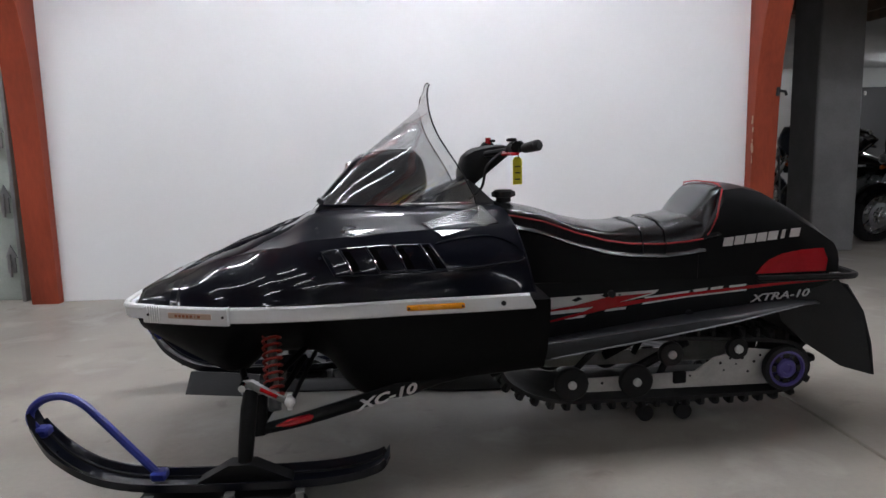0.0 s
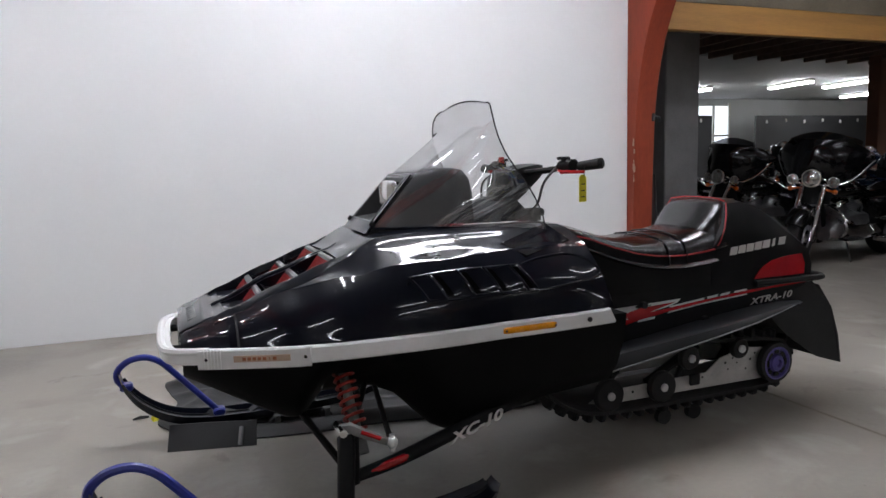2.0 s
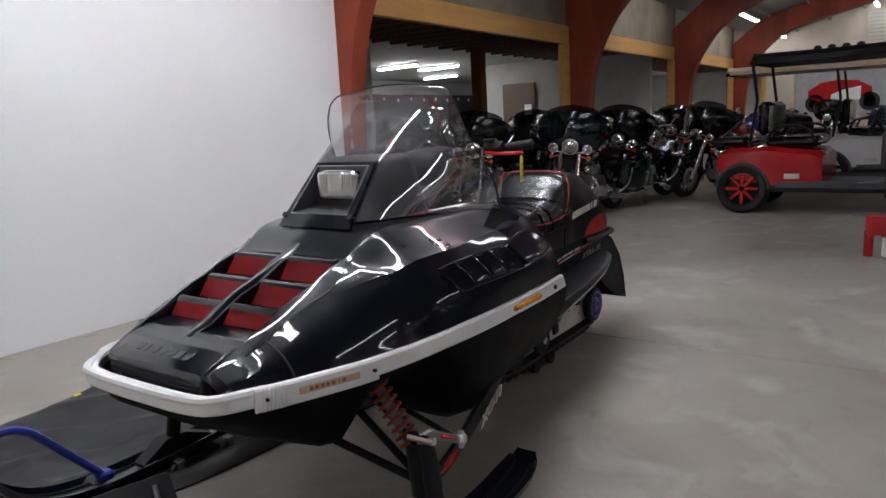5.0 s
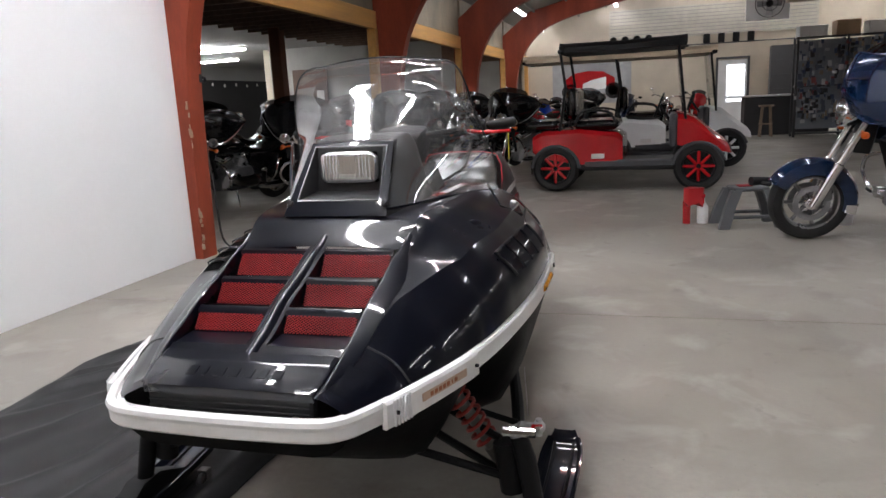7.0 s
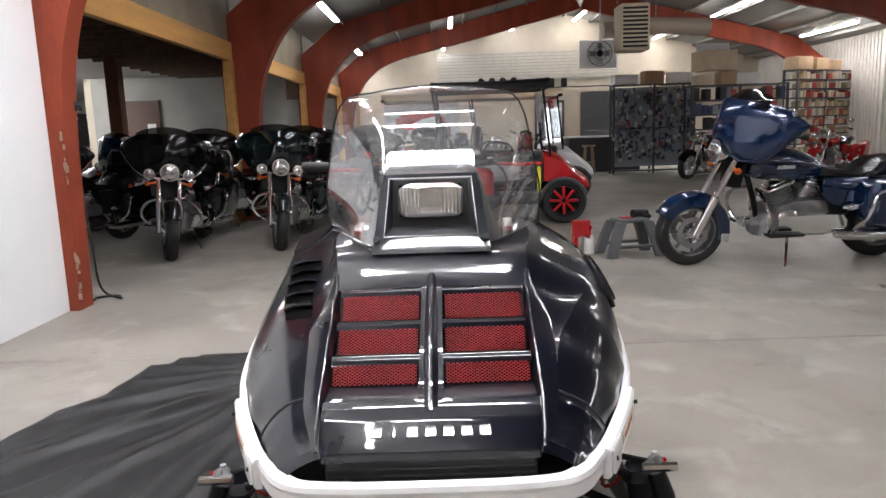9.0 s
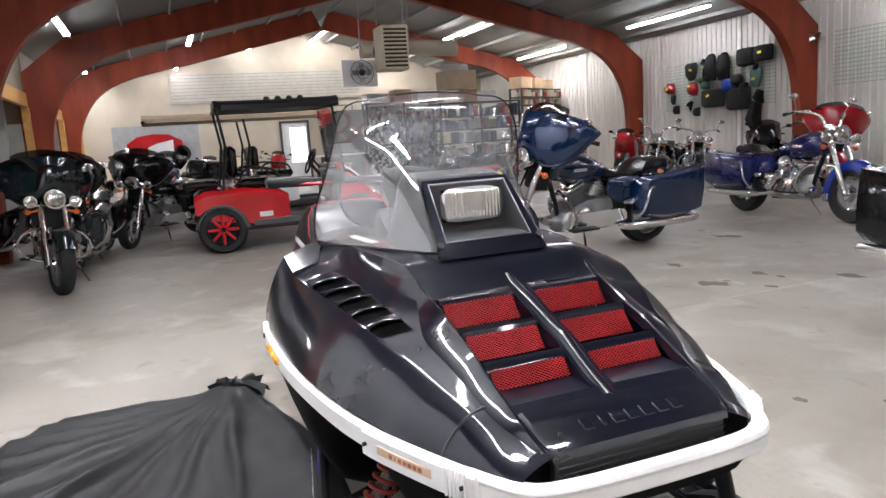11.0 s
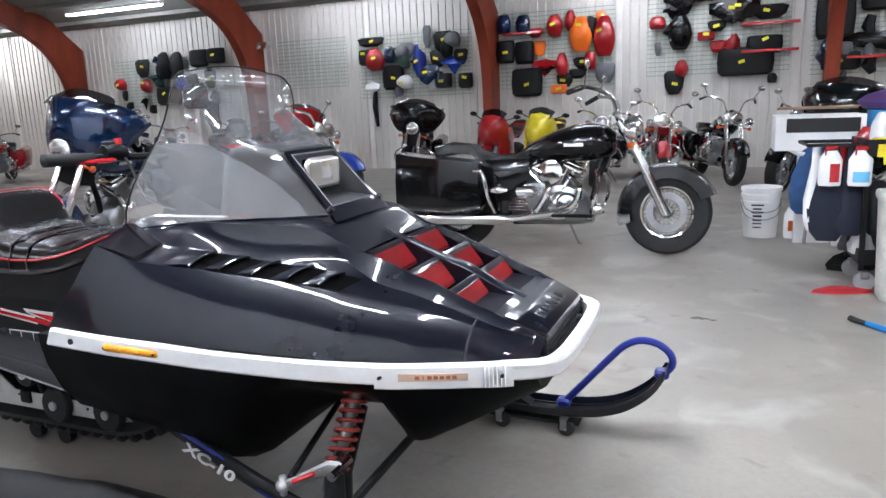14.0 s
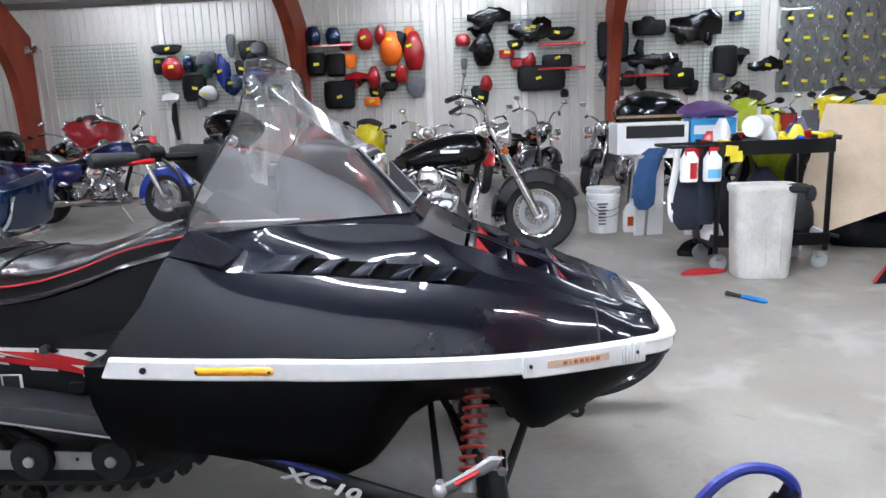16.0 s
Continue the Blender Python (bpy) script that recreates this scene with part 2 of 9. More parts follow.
GRILLE_RED = material("grille_red", (0.27, 0.008, 0.011), 0.45, 0.0, 0.25, 20, 200, 0.1, spec=0.3)
LAMP_FACE = material("lamp_face", (0.86, 0.87, 0.88), 0.13, 0.85, 0.12, 25, 160, 0.1, coat=0.8)
PALE = material("pale_print", (0.62, 0.60, 0.58), 0.5)
TAN = material("tan_print", (0.58, 0.42, 0.31), 0.5)
RUST_PRINT = material("rust_print", (0.36, 0.12, 0.05), 0.5)
BLUE_LOOP = material("blue_paint", (0.012, 0.022, 0.20), 0.35, 0, 0.2, 12, 90, 0.1)
PURPLE = material("purple_plastic", (0.09, 0.07, 0.27), 0.4)
ALUMINIUM = material("aluminium", (0.62, 0.62, 0.62), 0.38, 0.9, 0.15, 9, 80, 0.2)
CHROME = material("chrome", (0.80, 0.80, 0.80), 0.10, 1.0, 0.05, 6, 60, 0.02)
STEEL = material("dull_steel", (0.33, 0.33, 0.34), 0.42, 0.85, 0.2, 9, 80, 0.2)
DULL_RAIL = material("dull_rail", (0.20, 0.20, 0.195), 0.5, 0.6, 0.25, 9, 80, 0.2)
SPRING_RED = material("spring_red", (0.26, 0.018, 0.010), 0.4)
YELLOW_TAG = material("yellow_tag", (0.72, 0.62, 0.02), 0.55)
SCREEN = clear("windscreen", (0.955, 0.96, 0.965), 0.125, 0.68, 0.03, haze=0.036)
SMOKE = clear("smoked_screen", (0.10, 0.10, 0.11), 0.07, 0.5, 0.04)
# near-black that paints the shade inside vents, grille and lamp housing
SHADE_BLACK = material("shade_black", (0.002, 0.002, 0.002), 0.9, 0, 0.2, bump=0, spec=0.02)

# ---- the hall ----
FLOOR = concrete("floor_concrete")
SPALL_DARK = material("spall_dark", (0.135, 0.120, 0.100), 0.8, 0, 0.35, 14, 120, 0.6)
SPALL_PALE = material("spall_pale", (0.40, 0.385, 0.35), 0.8, 0, 0.3, 14, 120, 0.5)
PANEL_WHITE = material("panel_white", (0.80, 0.81, 0.81), 0.55, 0, 0.03, 1.2, 60, 0.05)
ARCH_RED = material("glulam_red_brown", (0.225, 0.040, 0.019), 0.5, 0, 0.35, 3, 50, 0.25, stretch=(1, 1, 0.25), spec=0.25)
WORN_WOOD = material("worn_wood", (0.36, 0.26, 0.19), 0.7, 0, 0.3, 12, 90, 0.3)
BEAM_WOOD = material("beam_wood", (0.52, 0.27, 0.075), 0.5, 0, 0.25, 3, 60, 0.2, stretch=(0.3, 3, 3))
DARK_WOOD = material("dark_wood", (0.15, 0.092, 0.066), 0.7, 0, 0.35, 4, 60, 0.3, stretch=(0.4, 3, 1))
GREY_PILLAR = material("grey_pillar", (0.20, 0.20, 0.20), 0.7, 0, 0.2, 4, 70, 0.3)
CEILING_PAINT = material("ceiling_paint", (0.24, 0.235, 0.22), 0.7, 0, 0.1, 1.5, 40, 0.2)
WALL_CREAM = material("wall_cream", (0.54, 0.475, 0.38), 0.7, 0, 0.12, 1.5, 50, 0.2)
METAL_SIDING = material("metal_siding", (0.60, 0.575, 0.53), 0.42, 0.1, 0.10, 1.5, 40, 0.1, stretch=(1, 1, 0.3))
LOFT_BOARD = material("loft_board", (0.22, 0.185, 0.135), 0.75, 0, 0.4, 1.8, 50, 0.2)
SEAM_WHITE = material("seam_white", (0.72, 0.70, 0.66), 0.5)
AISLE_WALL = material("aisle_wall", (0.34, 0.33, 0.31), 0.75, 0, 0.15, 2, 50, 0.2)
BOARD_BLACK = material("board_black", (0.022, 0.022, 0.024), 0.6, 0, 0.3)
TUBE_GLOW = glow("tube_glow", (0.94, 0.955, 1.03), TUBE_STRENGTH)
NEAR_GLOW = glow("near_tube_glow", (0.94, 0.955, 1.03), NEAR_STRENGTH)
AISLE_GLOW = glow("aisle_tube_glow", (0.95, 0.97, 1.0), AISLE_STRENGTH)
DAY_GLOW = glow("daylight_pane", (0.85, 0.92, 1.0), 2.2)

BAYS = [-7.25, -1.7, 3.97, 9.35, 14.7, 20.1]
FAR_X, NEAR_X = 24.6, -9.0
PEAK_Y, PEAK_Z = -4.1, 5.2


def roof_z(y):
    return PEAK_Z - 0.25 * abs(y - PEAK_Y)


def slab(name, lo, hi, mat, label, category="wall", b=0.003):
    g = Geo().box([(a + c) / 2 for a, c in zip(lo, hi)], [c - a for a, c in zip(lo, hi)], b)
    return solo(name, g, mat, label, category, kind="structure")


def ground_slab():
    # slabs of concrete with a saw-cut joint between them
    floor = thing("floor", "worn grey concrete slab floor with stains and saw-cut joints", "floor", kind="structure")
    xs = [-9.2, 2.664, 8.21, 13.8, 24.8]
    for a, c in zip(xs, xs[1:]):
        part("slab", Geo().box(((a + c) / 2, 0.3, -0.1), (c - a - 0.008, 24.2, 0.2), 0.006), FLOOR, floor)
    # shallow spalled patches in the surface
    rng = random.Random(21)
    for cx, cy, sx, sy, count in ((2.9, -3.45, 0.45, 0.40, 12), (4.9, -4.7, 0.30, 0.20, 5), (-0.2, -2.15, 0.10, 0.06, 3), (0.9, -1.9, 0.5, 0.3, 3)):
        for k in range(count):
            x, y, r = cx + rng.gauss(0, sx * 0.6), cy + rng.gauss(0, sy * 0.6), rng.uniform(0.015, 0.075) * (0.5 if sx < 0.2 or cy > -2 else 1)
            ring = [(x + 1.6 * r * q * math.cos(a), y + r * q * math.sin(a)) for a in np.linspace(0, 2 * math.pi, 15)[:-1] for q in (rng.uniform(0.55, 1.15),)]
            part("spall", Geo().loft([[(px, py, -0.004) for px, py in ring], [(px, py, 0.0006) for px, py in ring], [(x + (px - x) * 0.8, y + (py - y) * 0.8, 0.0016) for px, py in ring]]), SPALL_DARK if k % 4 else SPALL_PALE, floor)
    part("subfloor", Geo().box((7.8, 0.3, -0.16), (34, 24.2, 0.2), 0.0), MATT_BLACK, floor)


ground_slab()


def arches():
    inner = [(2.70, 0.0), (2.66, 1.4), (2.57, 2.0), (2.40, 2.42), (2.15, 2.78), (1.75, 3.10), (1.2, 3.33), (0.6, 3.48), (-1.0, 3.83), (-4.1, 4.58)]
    curve = [tuple(p) for p in spline(inner, 4)]
    for x in BAYS:
        g = Geo()
        for flip in (1, -1):
            # inner edge and roof edge, joined strip by strip
            outer = []
            for y, z in curve:
                oy = 3.14 if z < 2.9 else min(3.14, y + 0.25)
                outer.append((oy, z if z < 2.9 else roof_z(oy) - 0.03))
            rings = []
            for (iy, iz), (oy, oz) in zip(curve, outer):
                a, c = (iy, oy) if flip > 0 else (2 * PEAK_Y - iy, 2 * PEAK_Y - oy)
                rings.append([(x - 0.1, a, iz), (x + 0.1, a, iz), (x + 0.1, c, oz), (x - 0.1, c, oz)])
            g.loft(rings)
        solo("arch", g, ARCH_RED, "red-brown painted laminated timber arch with a curved haunch", "arch", group="arches of the hall", kind="structure", angle=25)
    # chips where the paint has worn off the leg beside the white partition
    chips = Geo()
    rng = random.Random(4)
    for k in range(26):
        z = rng.choice((rng.uniform(0.1, 0.45), rng.uniform(0.95, 1.35)))
        chips.box((3.866, 2.675 + rng.uniform(-0.006, 0.012), z), (0.004, rng.uniform(0.006, 0.03), rng.uniform(0.01, 0.06)), 0.001)
    part("worn_edge", chips, WORN_WOOD, [o for o in scene.objects if o.name.startswith("arch")][2])


arches()

# ---- roof ----
roof = Geo()
for sgn in (1, -1):
    end = PEAK_Y + sgn * 7.45
    roof.loft([[(NEAR_X - 0.2, PEAK_Y, PEAK_Z), (FAR_X + 0.2, PEAK_Y, PEAK_Z), (FAR_X + 0.2, PEAK_Y, PEAK_Z + 0.15), (NEAR_X - 0.2, PEAK_Y, PEAK_Z + 0.15)],
               [(NEAR_X - 0.2, end, roof_z(end)), (FAR_X + 0.2, end, roof_z(end)), (FAR_X + 0.2, end, roof_z(end) + 0.15), (NEAR_X - 0.2, end, roof_z(end) + 0.15)]])
for k, y in enumerate(np.arange(-10.8, 2.8, 0.92)):
    roof.box(((NEAR_X + FAR_X) / 2, y, roof_z(y) - 0.045), (FAR_X - NEAR_X, 0.045, 0.09), 0.004)
solo("ceiling", roof, CEILING_PAINT, "grey-painted sloping ceiling with purlins", "ceiling", kind="structure")

# ---- end walls and side walls ----
for name, x0, label in (("wall_east", FAR_X, "cream-painted gable wall at the end of the hall"), ("wall_west", NEAR_X - 0.2, "plain cream gable wall behind the viewer")):
    pts = [(-11.5, -0.05), (3.3, -0.05), (3.3, roof_z(3.3) + 0.05), (PEAK_Y, PEAK_Z + 0.05), (-11.5, roof_z(-11.5) + 0.05)]
    g = Geo().plate(pts, 0.2, Matrix(((0, 0, 1, x0), (1, 0, 0, 0), (0, 1, 0, 0), (0, 0, 0, 1))))
    solo(name, g, WALL_CREAM, label, "wall", kind="structure")


def siding():
    wall = thing("wall_south", "off-white ribbed metal siding wall with pale seam strips", "wall", kind="structure")
    prof = []
    x = NEAR_X
    while x < FAR_X:
        prof += [(x, -11.30), (x + 0.098, -11.30), (x + 0.105, -11.278), (x + 0.125, -11.278), (x + 0.132, -11.30)]
        x += 0.152
    g = Geo()
    g.loft([[(p, q, -0.02), (p, -11.42, -0.02), (p, -11.42, 3.46), (p, q, 3.46)] for p, q in prof])
    part("siding", g, METAL_SIDING, wall, angle=20)
    for x in (-3.4, -0.15, 1.63, 6.65, 11.2, 17.2):
        part("seam_strip", Geo().box((x, -11.262, 1.7), (0.1, 0.026, 3.4), 0.004), SEAM_WHITE, wall)


siding()

# white partition between two arch legs, with a thin dark base edge
slab("wall_partition", (-1.60, 2.775, 0.0), (3.868, 2.87, 3.32), PANEL_WHITE, "smooth white partition wall between two arch legs")
slab("wall_dock", (-9.0, 2.95, 0.0), (-1.81, 3.1, 3.4), WALL_CREAM, "pale wall beyond the arch leg")


def overhead_door():
    door = thing("door_1", "pale green overhead door edge with track and hinges", "door", kind="structure")
    green = material("door_green", (0.38, 0.42, 0.38), 0.5, 0, 0.15)
    part("door_leaf", Geo().box((-2.9, 2.93, 1.25), (1.95, 0.03, 2.5), 0.004), green, door)
    part("track", Geo().box((-1.915, 2.86, 1.3), (0.03, 0.07, 2.6), 0.004), STEEL, door)
    for z in (0.28, 0.75, 1.25, 1.75):
        g = Geo().box((-2.02, 2.905, z), (0.06, 0.02, 0.12), 0.003).cyl((-2.02, 2.88, z - 0.09), (-2.02, 2.88, z + 0.09), 0.012, 8).plate([(-2.06, z + 0.06), (-1.97, z + 0.06), (-2.015, z + 0.16)], 0.01, Matrix(((1, 0, 0, 0), (0, 0, -1, 2.905), (0, 1, 0, 0), (0, 0, 0, 1))))
        part("hinge", g, STEEL, door)


overhead_door()

# ---- side aisle under the loft ----
for a, c in zip(BAYS[2:], BAYS[3:] + [FAR_X]):
    lo, hi = a + 0.1, c - (0.1 if c != FAR_X else 0)
    solo("beam", Geo().box(((lo + hi) / 2, 3.02, 2.45), (hi - lo, 0.09, 0.26), 0.008), BEAM_WOOD, "orange-stained timber beam carrying the loft edge", "beam", group="loft beams", kind="structure")
    solo("loft_wall", Geo().box(((lo + hi) / 2, 3.06, 3.0), (hi - lo, 0.08, 0.82), 0.004), LOFT_BOARD, "pale boarded wall above the loft beam", "wall", kind="structure")
    solo("post", Geo().box((hi - 0.09, 3.02, 1.16), (0.13, 0.13, 2.32), 0.008), BEAM_WOOD, "orange-stained timber post beside an arch leg", "post", group="loft posts", kind="structure")
loft = Geo().box((14.2, 7.5, 2.72), (21.2, 8.8, 0.06), 0.0)
for k in range(46):
    loft.box((4.1 + k * 0.45, 4.35, 2.60), (0.045, 2.4, 0.2), 0.004)
solo("ceiling_loft", loft, DARK_WOOD, "dark timber joists and boards under the loft", "ceiling", kind="structure")
slab("ceiling_aisle", (3.2, 5.6, 2.55), (24.55, 11.55, 2.60), material("aisle_ceiling", (0.50, 0.50, 0.51), 0.7, 0, 0.1, 1.5, 40, 0.1), "pale grey painted ceiling deep in the side aisle", "ceiling")
slab("wall_north", (3.0, 11.6, 0), (24.8, 11.8, 2.9), material("aisle_white", (0.62, 0.62, 0.62), 0.6, 0, 0.08, 1.5, 50, 0.1), "white painted back wall of the side aisle")
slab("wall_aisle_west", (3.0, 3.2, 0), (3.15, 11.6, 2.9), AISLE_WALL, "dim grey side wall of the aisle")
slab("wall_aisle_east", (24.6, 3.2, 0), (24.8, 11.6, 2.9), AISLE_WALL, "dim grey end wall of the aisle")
slab("wall_aisle_inner", (14.0, 7.4, 0), (20.4, 7.55, 2.62), WALL_CREAM, "pale block wall inside the side aisle")
solo("pillar", Geo().box((5.35, 4.05, 1.31), (0.46, 0.46, 2.62), 0.015), GREY_PILLAR, "square grey concrete pillar under the loft", "pillar", kind="structure")
solo("aisle_post", Geo().box((10.0, 5.06, 1.3), (0.2, 0.2, 2.6), 0.01), material("brown_post", (0.20, 0.085, 0.045), 0.6), "brown timber post under the loft", "post", kind="structure")


def window_day(name, lo, hi):
    w = thing(name, "bright daylit doorway window in the aisle wall", "window", kind="structure")
    c = [(a + b) / 2 for a, b in zip(lo, hi)]
    sx, sz = hi[0] - lo[0], hi[2] - lo[2]
    part("pane", Geo().box(c, (sx, 0.02, sz), 0.0), DAY_GLOW, w)
    for x in (lo[0], hi[0], c[0]):
        part("window_frame", Geo().box((x, c[1] - 0.03, c[2]), (0.06, 0.06, sz + 0.1), 0.004), SEAM_WHITE, w)
    for z in (lo[2], hi[2], c[2]):
        part("window_frame", Geo().box((c[0], c[1] - 0.032, z), (sx, 0.05, 0.05), 0.004), SEAM_WHITE, w)


window_day("window_1", (12.3, 11.58, 0.9), (13.3, 11.6, 2.4))

# ---- strip lights ----
def strip_light(x, y, z, length=2.75, mat=TUBE_GLOW, group="hall strip lights"):
    l = thing("strip_light", "lit white fluorescent strip light under the ceiling", "strip light", (x, y, z), group=group)
    part("housing", Geo().box((0, 0, 0.055), (length, 0.11, 0.05), 0.006), SEAM_WHITE, l)
    for k in (-1, 1):
        part("tube", Geo().cyl((-length / 2 + 0.03, 0.032 * k, 0.012), (length / 2 - 0.03, 0.032 * k, 0.012), 0.019, 8), mat, l)
    return l


SALES_GLOW = glow("sales_tube_glow", (0.96, 0.955, 0.98), SALES_STRENGTH)
for x, ys in ((-4.4, (-2.6, -5.0, -7.6, -10.05)), (1.1, (-7.6, -10.05)), (6.6, (-2.5, -4.7, -10.05)), (12.15, (2.05, -10.05)), (17.9, (2.25, -0.3, -7.65, -10.15)), (23.0, (2.4, -0.1, -2.5, -4.7, -7.5))):
    for y in ys:
        strip_light(x, y, roof_z(y) - 0.2, 2.75, SALES_GLOW if x > 13 and y < -4 else TUBE_GLOW)
# strips above the view, three across, placed by hood reflections, brightened to light the bay
for x in (-0.25, 1.5, 3.8):
    strip_light(x, 0.05, 3.9, 1.3, NEAR_GLOW).matrix_basis = pose(x, 0.05, 3.9, 0, 0, 90)
# two more unseen strips, added to light the partition side
for x, y in ((1.3, 1.05), (-2.6, 1.05)):
    strip_light(x, y, roof_z(y) - 0.2, 2.4, NEAR_GLOW)
strip_light(5.6, 1.2, roof_z(1.2) - 0.2, 2.4)
for x, y in ((11.55, 8.1), (12.7, 7.8), (10.4, 9.5), (17.0, 5.8), (18.4, 6.6), (20.6, 6.9), (15.4, 9.6)):
    strip_light(x, y, 2.47, 1.25, AISLE_GLOW, "aisle strip lights").matrix_basis = pose(x, y, 2.47, 0, 0, 80)

# ---- snowmobile ----
sled = thing("snowmobile", "glossy black snowmobile with white bumper band and blue ski loops", "snowmobile", (0, 0, 0))

# hood: stations along x, half profiles from the middle to the bumper band
HOOD_X = [0.034, 0.052, 0.12, 0.17, 0.35, 0.54, 0.68, 0.82, 0.95, 1.10, 1.22, 1.34]
# its long lines: half widths and heights of crown, brow, shoulder, bulge, flank and foot
CROWN_Z = [0.634, 0.647, 0.671, 0.69, 0.768, 0.843, 0.910, 0.918, 0.920, 0.92, 0.92, 0.915]
BROW_Y, BROW_Z = [0.210, 0.219, 0.226, 0.228, 0.232, 0.238, 0.255, 0.28, 0.295, 0.3, 0.302, 0.3], [0.632, 0.645, 0.669, 0.688, 0.762, 0.836, 0.905, 0.915, 0.918, 0.92, 0.92, 0.915]
SHOULDER_Y, SHOULDER_Z = [0.236, 0.245, 0.2507, 0.2547, 0.2667, 0.2806, 0.3035, 0.3234, 0.3383, 0.3483, 0.3532, 0.3433], [0.621, 0.634, 0.657, 0.678, 0.752, 0.822, 0.884, 0.898, 0.902, 0.904, 0.903, 0.898]
BULGE_Y, BULGE_Z = [0.263, 0.273, 0.2876, 0.3004, 0.3398, 0.3743, 0.3989, 0.4137, 0.4235, 0.4314, 0.4334, 0.4186], [0.606, 0.618, 0.64, 0.66, 0.722, 0.782, 0.826, 0.844, 0.85, 0.852, 0.85, 0.842]
FLANK_Y, FLANK_Z = [0.277, 0.290, 0.311, 0.3305, 0.3937, 0.4471, 0.4811, 0.5006, 0.5132, 0.52, 0.5152, 0.4909], [0.590, 0.602, 0.622, 0.638, 0.676, 0.715, 0.735, 0.745, 0.75, 0.752, 0.752, 0.75]
FOOT_Y, FOOT_Z = [0.286, 0.303, 0.3298, 0.354, 0.4287, 0.4869, 0.5141, 0.5316, 0.5383, 0.5413, 0.5393, 0.5287], [0.574, 0.588, 0.604, 0.606, 0.612, 0.622, 0.63, 0.635, 0.638, 0.64, 0.642, 0.644]
HOOD = [[(0, crown), (0.026, crown), *rest] for crown, *rest in zip(CROWN_Z, zip(BROW_Y, BROW_Z), zip(SHOULDER_Y, SHOULDER_Z), zip(BULGE_Y, BULGE_Z), zip(FLANK_Y, FLANK_Z), zip(FOOT_Y, FOOT_Z))]


def hood_row(x):
    i = min(max(int(np.searchsorted(HOOD_X, x)) - 1, 0), len(HOOD_X) - 2)
    t = (x - HOOD_X[i]) / (HOOD_X[i + 1] - HOOD_X[i])
    a, b, c, d = (np.array(HOOD[min(max(k, 0), len(HOOD) - 1)]) for k in (i - 1, i, i + 1, i + 2))
    m0, m1 = (c - a) / 2, (d - b) / 2
    return b * (2 * t ** 3 - 3 * t * t + 1) + c * (3 * t * t - 2 * t ** 3) + m0 * (t ** 3 - 2 * t * t + t) * 0.6 + m1 * (t ** 3 - t * t) * 0.6


def ridge_s(x, side=-1):
    """Where the sharp shoulder ridge runs: nose corner low, then along the top of the flank."""
    if side > 0:
        return ridge_s(x) * (1 - far_share(x)) + 4.0 * far_share(x)
    return float(np.interp(x, [0.0, 0.2, 0.35, 0.46, 0.57, 0.83, 1.1, 1.34], [3.0, 3.05, 3.3, 3.7, 4.0, 4.2, 4.05, 3.9]))


def ridge_lift(x, s):
    e = s - ridge_s(x)
    amp = float(np.interp(x, [0.14, 0.26, 1.10, 1.28], [0.0, 1.0, 1.0, 0.5])) * min(1.0, max(0.0, (s - 2.0) / 0.4)) * min(1.0, (6.0 - s) / 0.5)
    up = 0.013 * math.exp(e / 0.28) if e < 0 else 0.013 * math.exp(-e / 0.9)
    return amp * (up - 0.002 * math.exp(-((e + 0.75) / 0.45) ** 2))


# the far half is moulded differently: a louvred ledge, a sharp ridge, a flat flank and cut-off rear facets
LEDGE = ([0.034, 0.12, 0.20, 0.35, 0.47, 0.55, 0.63, 0.835, 0.93, 1.09, 1.34], [0.236, 0.251, 0.262, 0.274, 0.288, 0.303, 0.314, 0.328, 0.343, 0.392, 0.336], [0.620, 0.656, 0.688, 0.745, 0.775, 0.792, 0.806, 0.828, 0.842, 0.871, 0.914])
RIDGE = ([0.034, 0.12, 0.20, 0.35, 0.47, 0.582, 0.671, 0.866, 0.946, 1.145, 1.34], [0.254, 0.275, 0.294, 0.334, 0.362, 0.386, 0.404, 0.430, 0.441, 0.466, 0.472], [0.610, 0.647, 0.680, 0.722, 0.750, 0.773, 0.787, 0.809, 0.818, 0.834, 0.876])


def eased_table(x, xs, vs):
    """Smooth through the table but for its last stretch, which is straight."""
    i = min(max(int(np.searchsorted(xs, x)) - 1, 0), len(xs) - 2)
    h = xs[i + 1] - xs[i]
    t = (x - xs[i]) / h
    if i == len(xs) - 2:
        return vs[i] + (vs[i + 1] - vs[i]) * t
    m0 = (vs[i + 1] - vs[max(i - 1, 0)]) / (xs[i + 1] - xs[max(i - 1, 0)])
    k = i + 1 if i + 1 == len(xs) - 2 else i + 2
    m1 = (vs[k] - vs[i]) / (xs[k] - xs[i])
    return vs[i] * (2 * t ** 3 - 3 * t * t + 1) + vs[i + 1] * (3 * t * t - 2 * t ** 3) + h * (m0 * (t ** 3 - 2 * t * t + t) + m1 * (t ** 3 - t * t))


def far_share(x):
    f = min(1.0, max(0.0, (x - 0.034) / 0.05))
    return f * f * (3 - 2 * f)


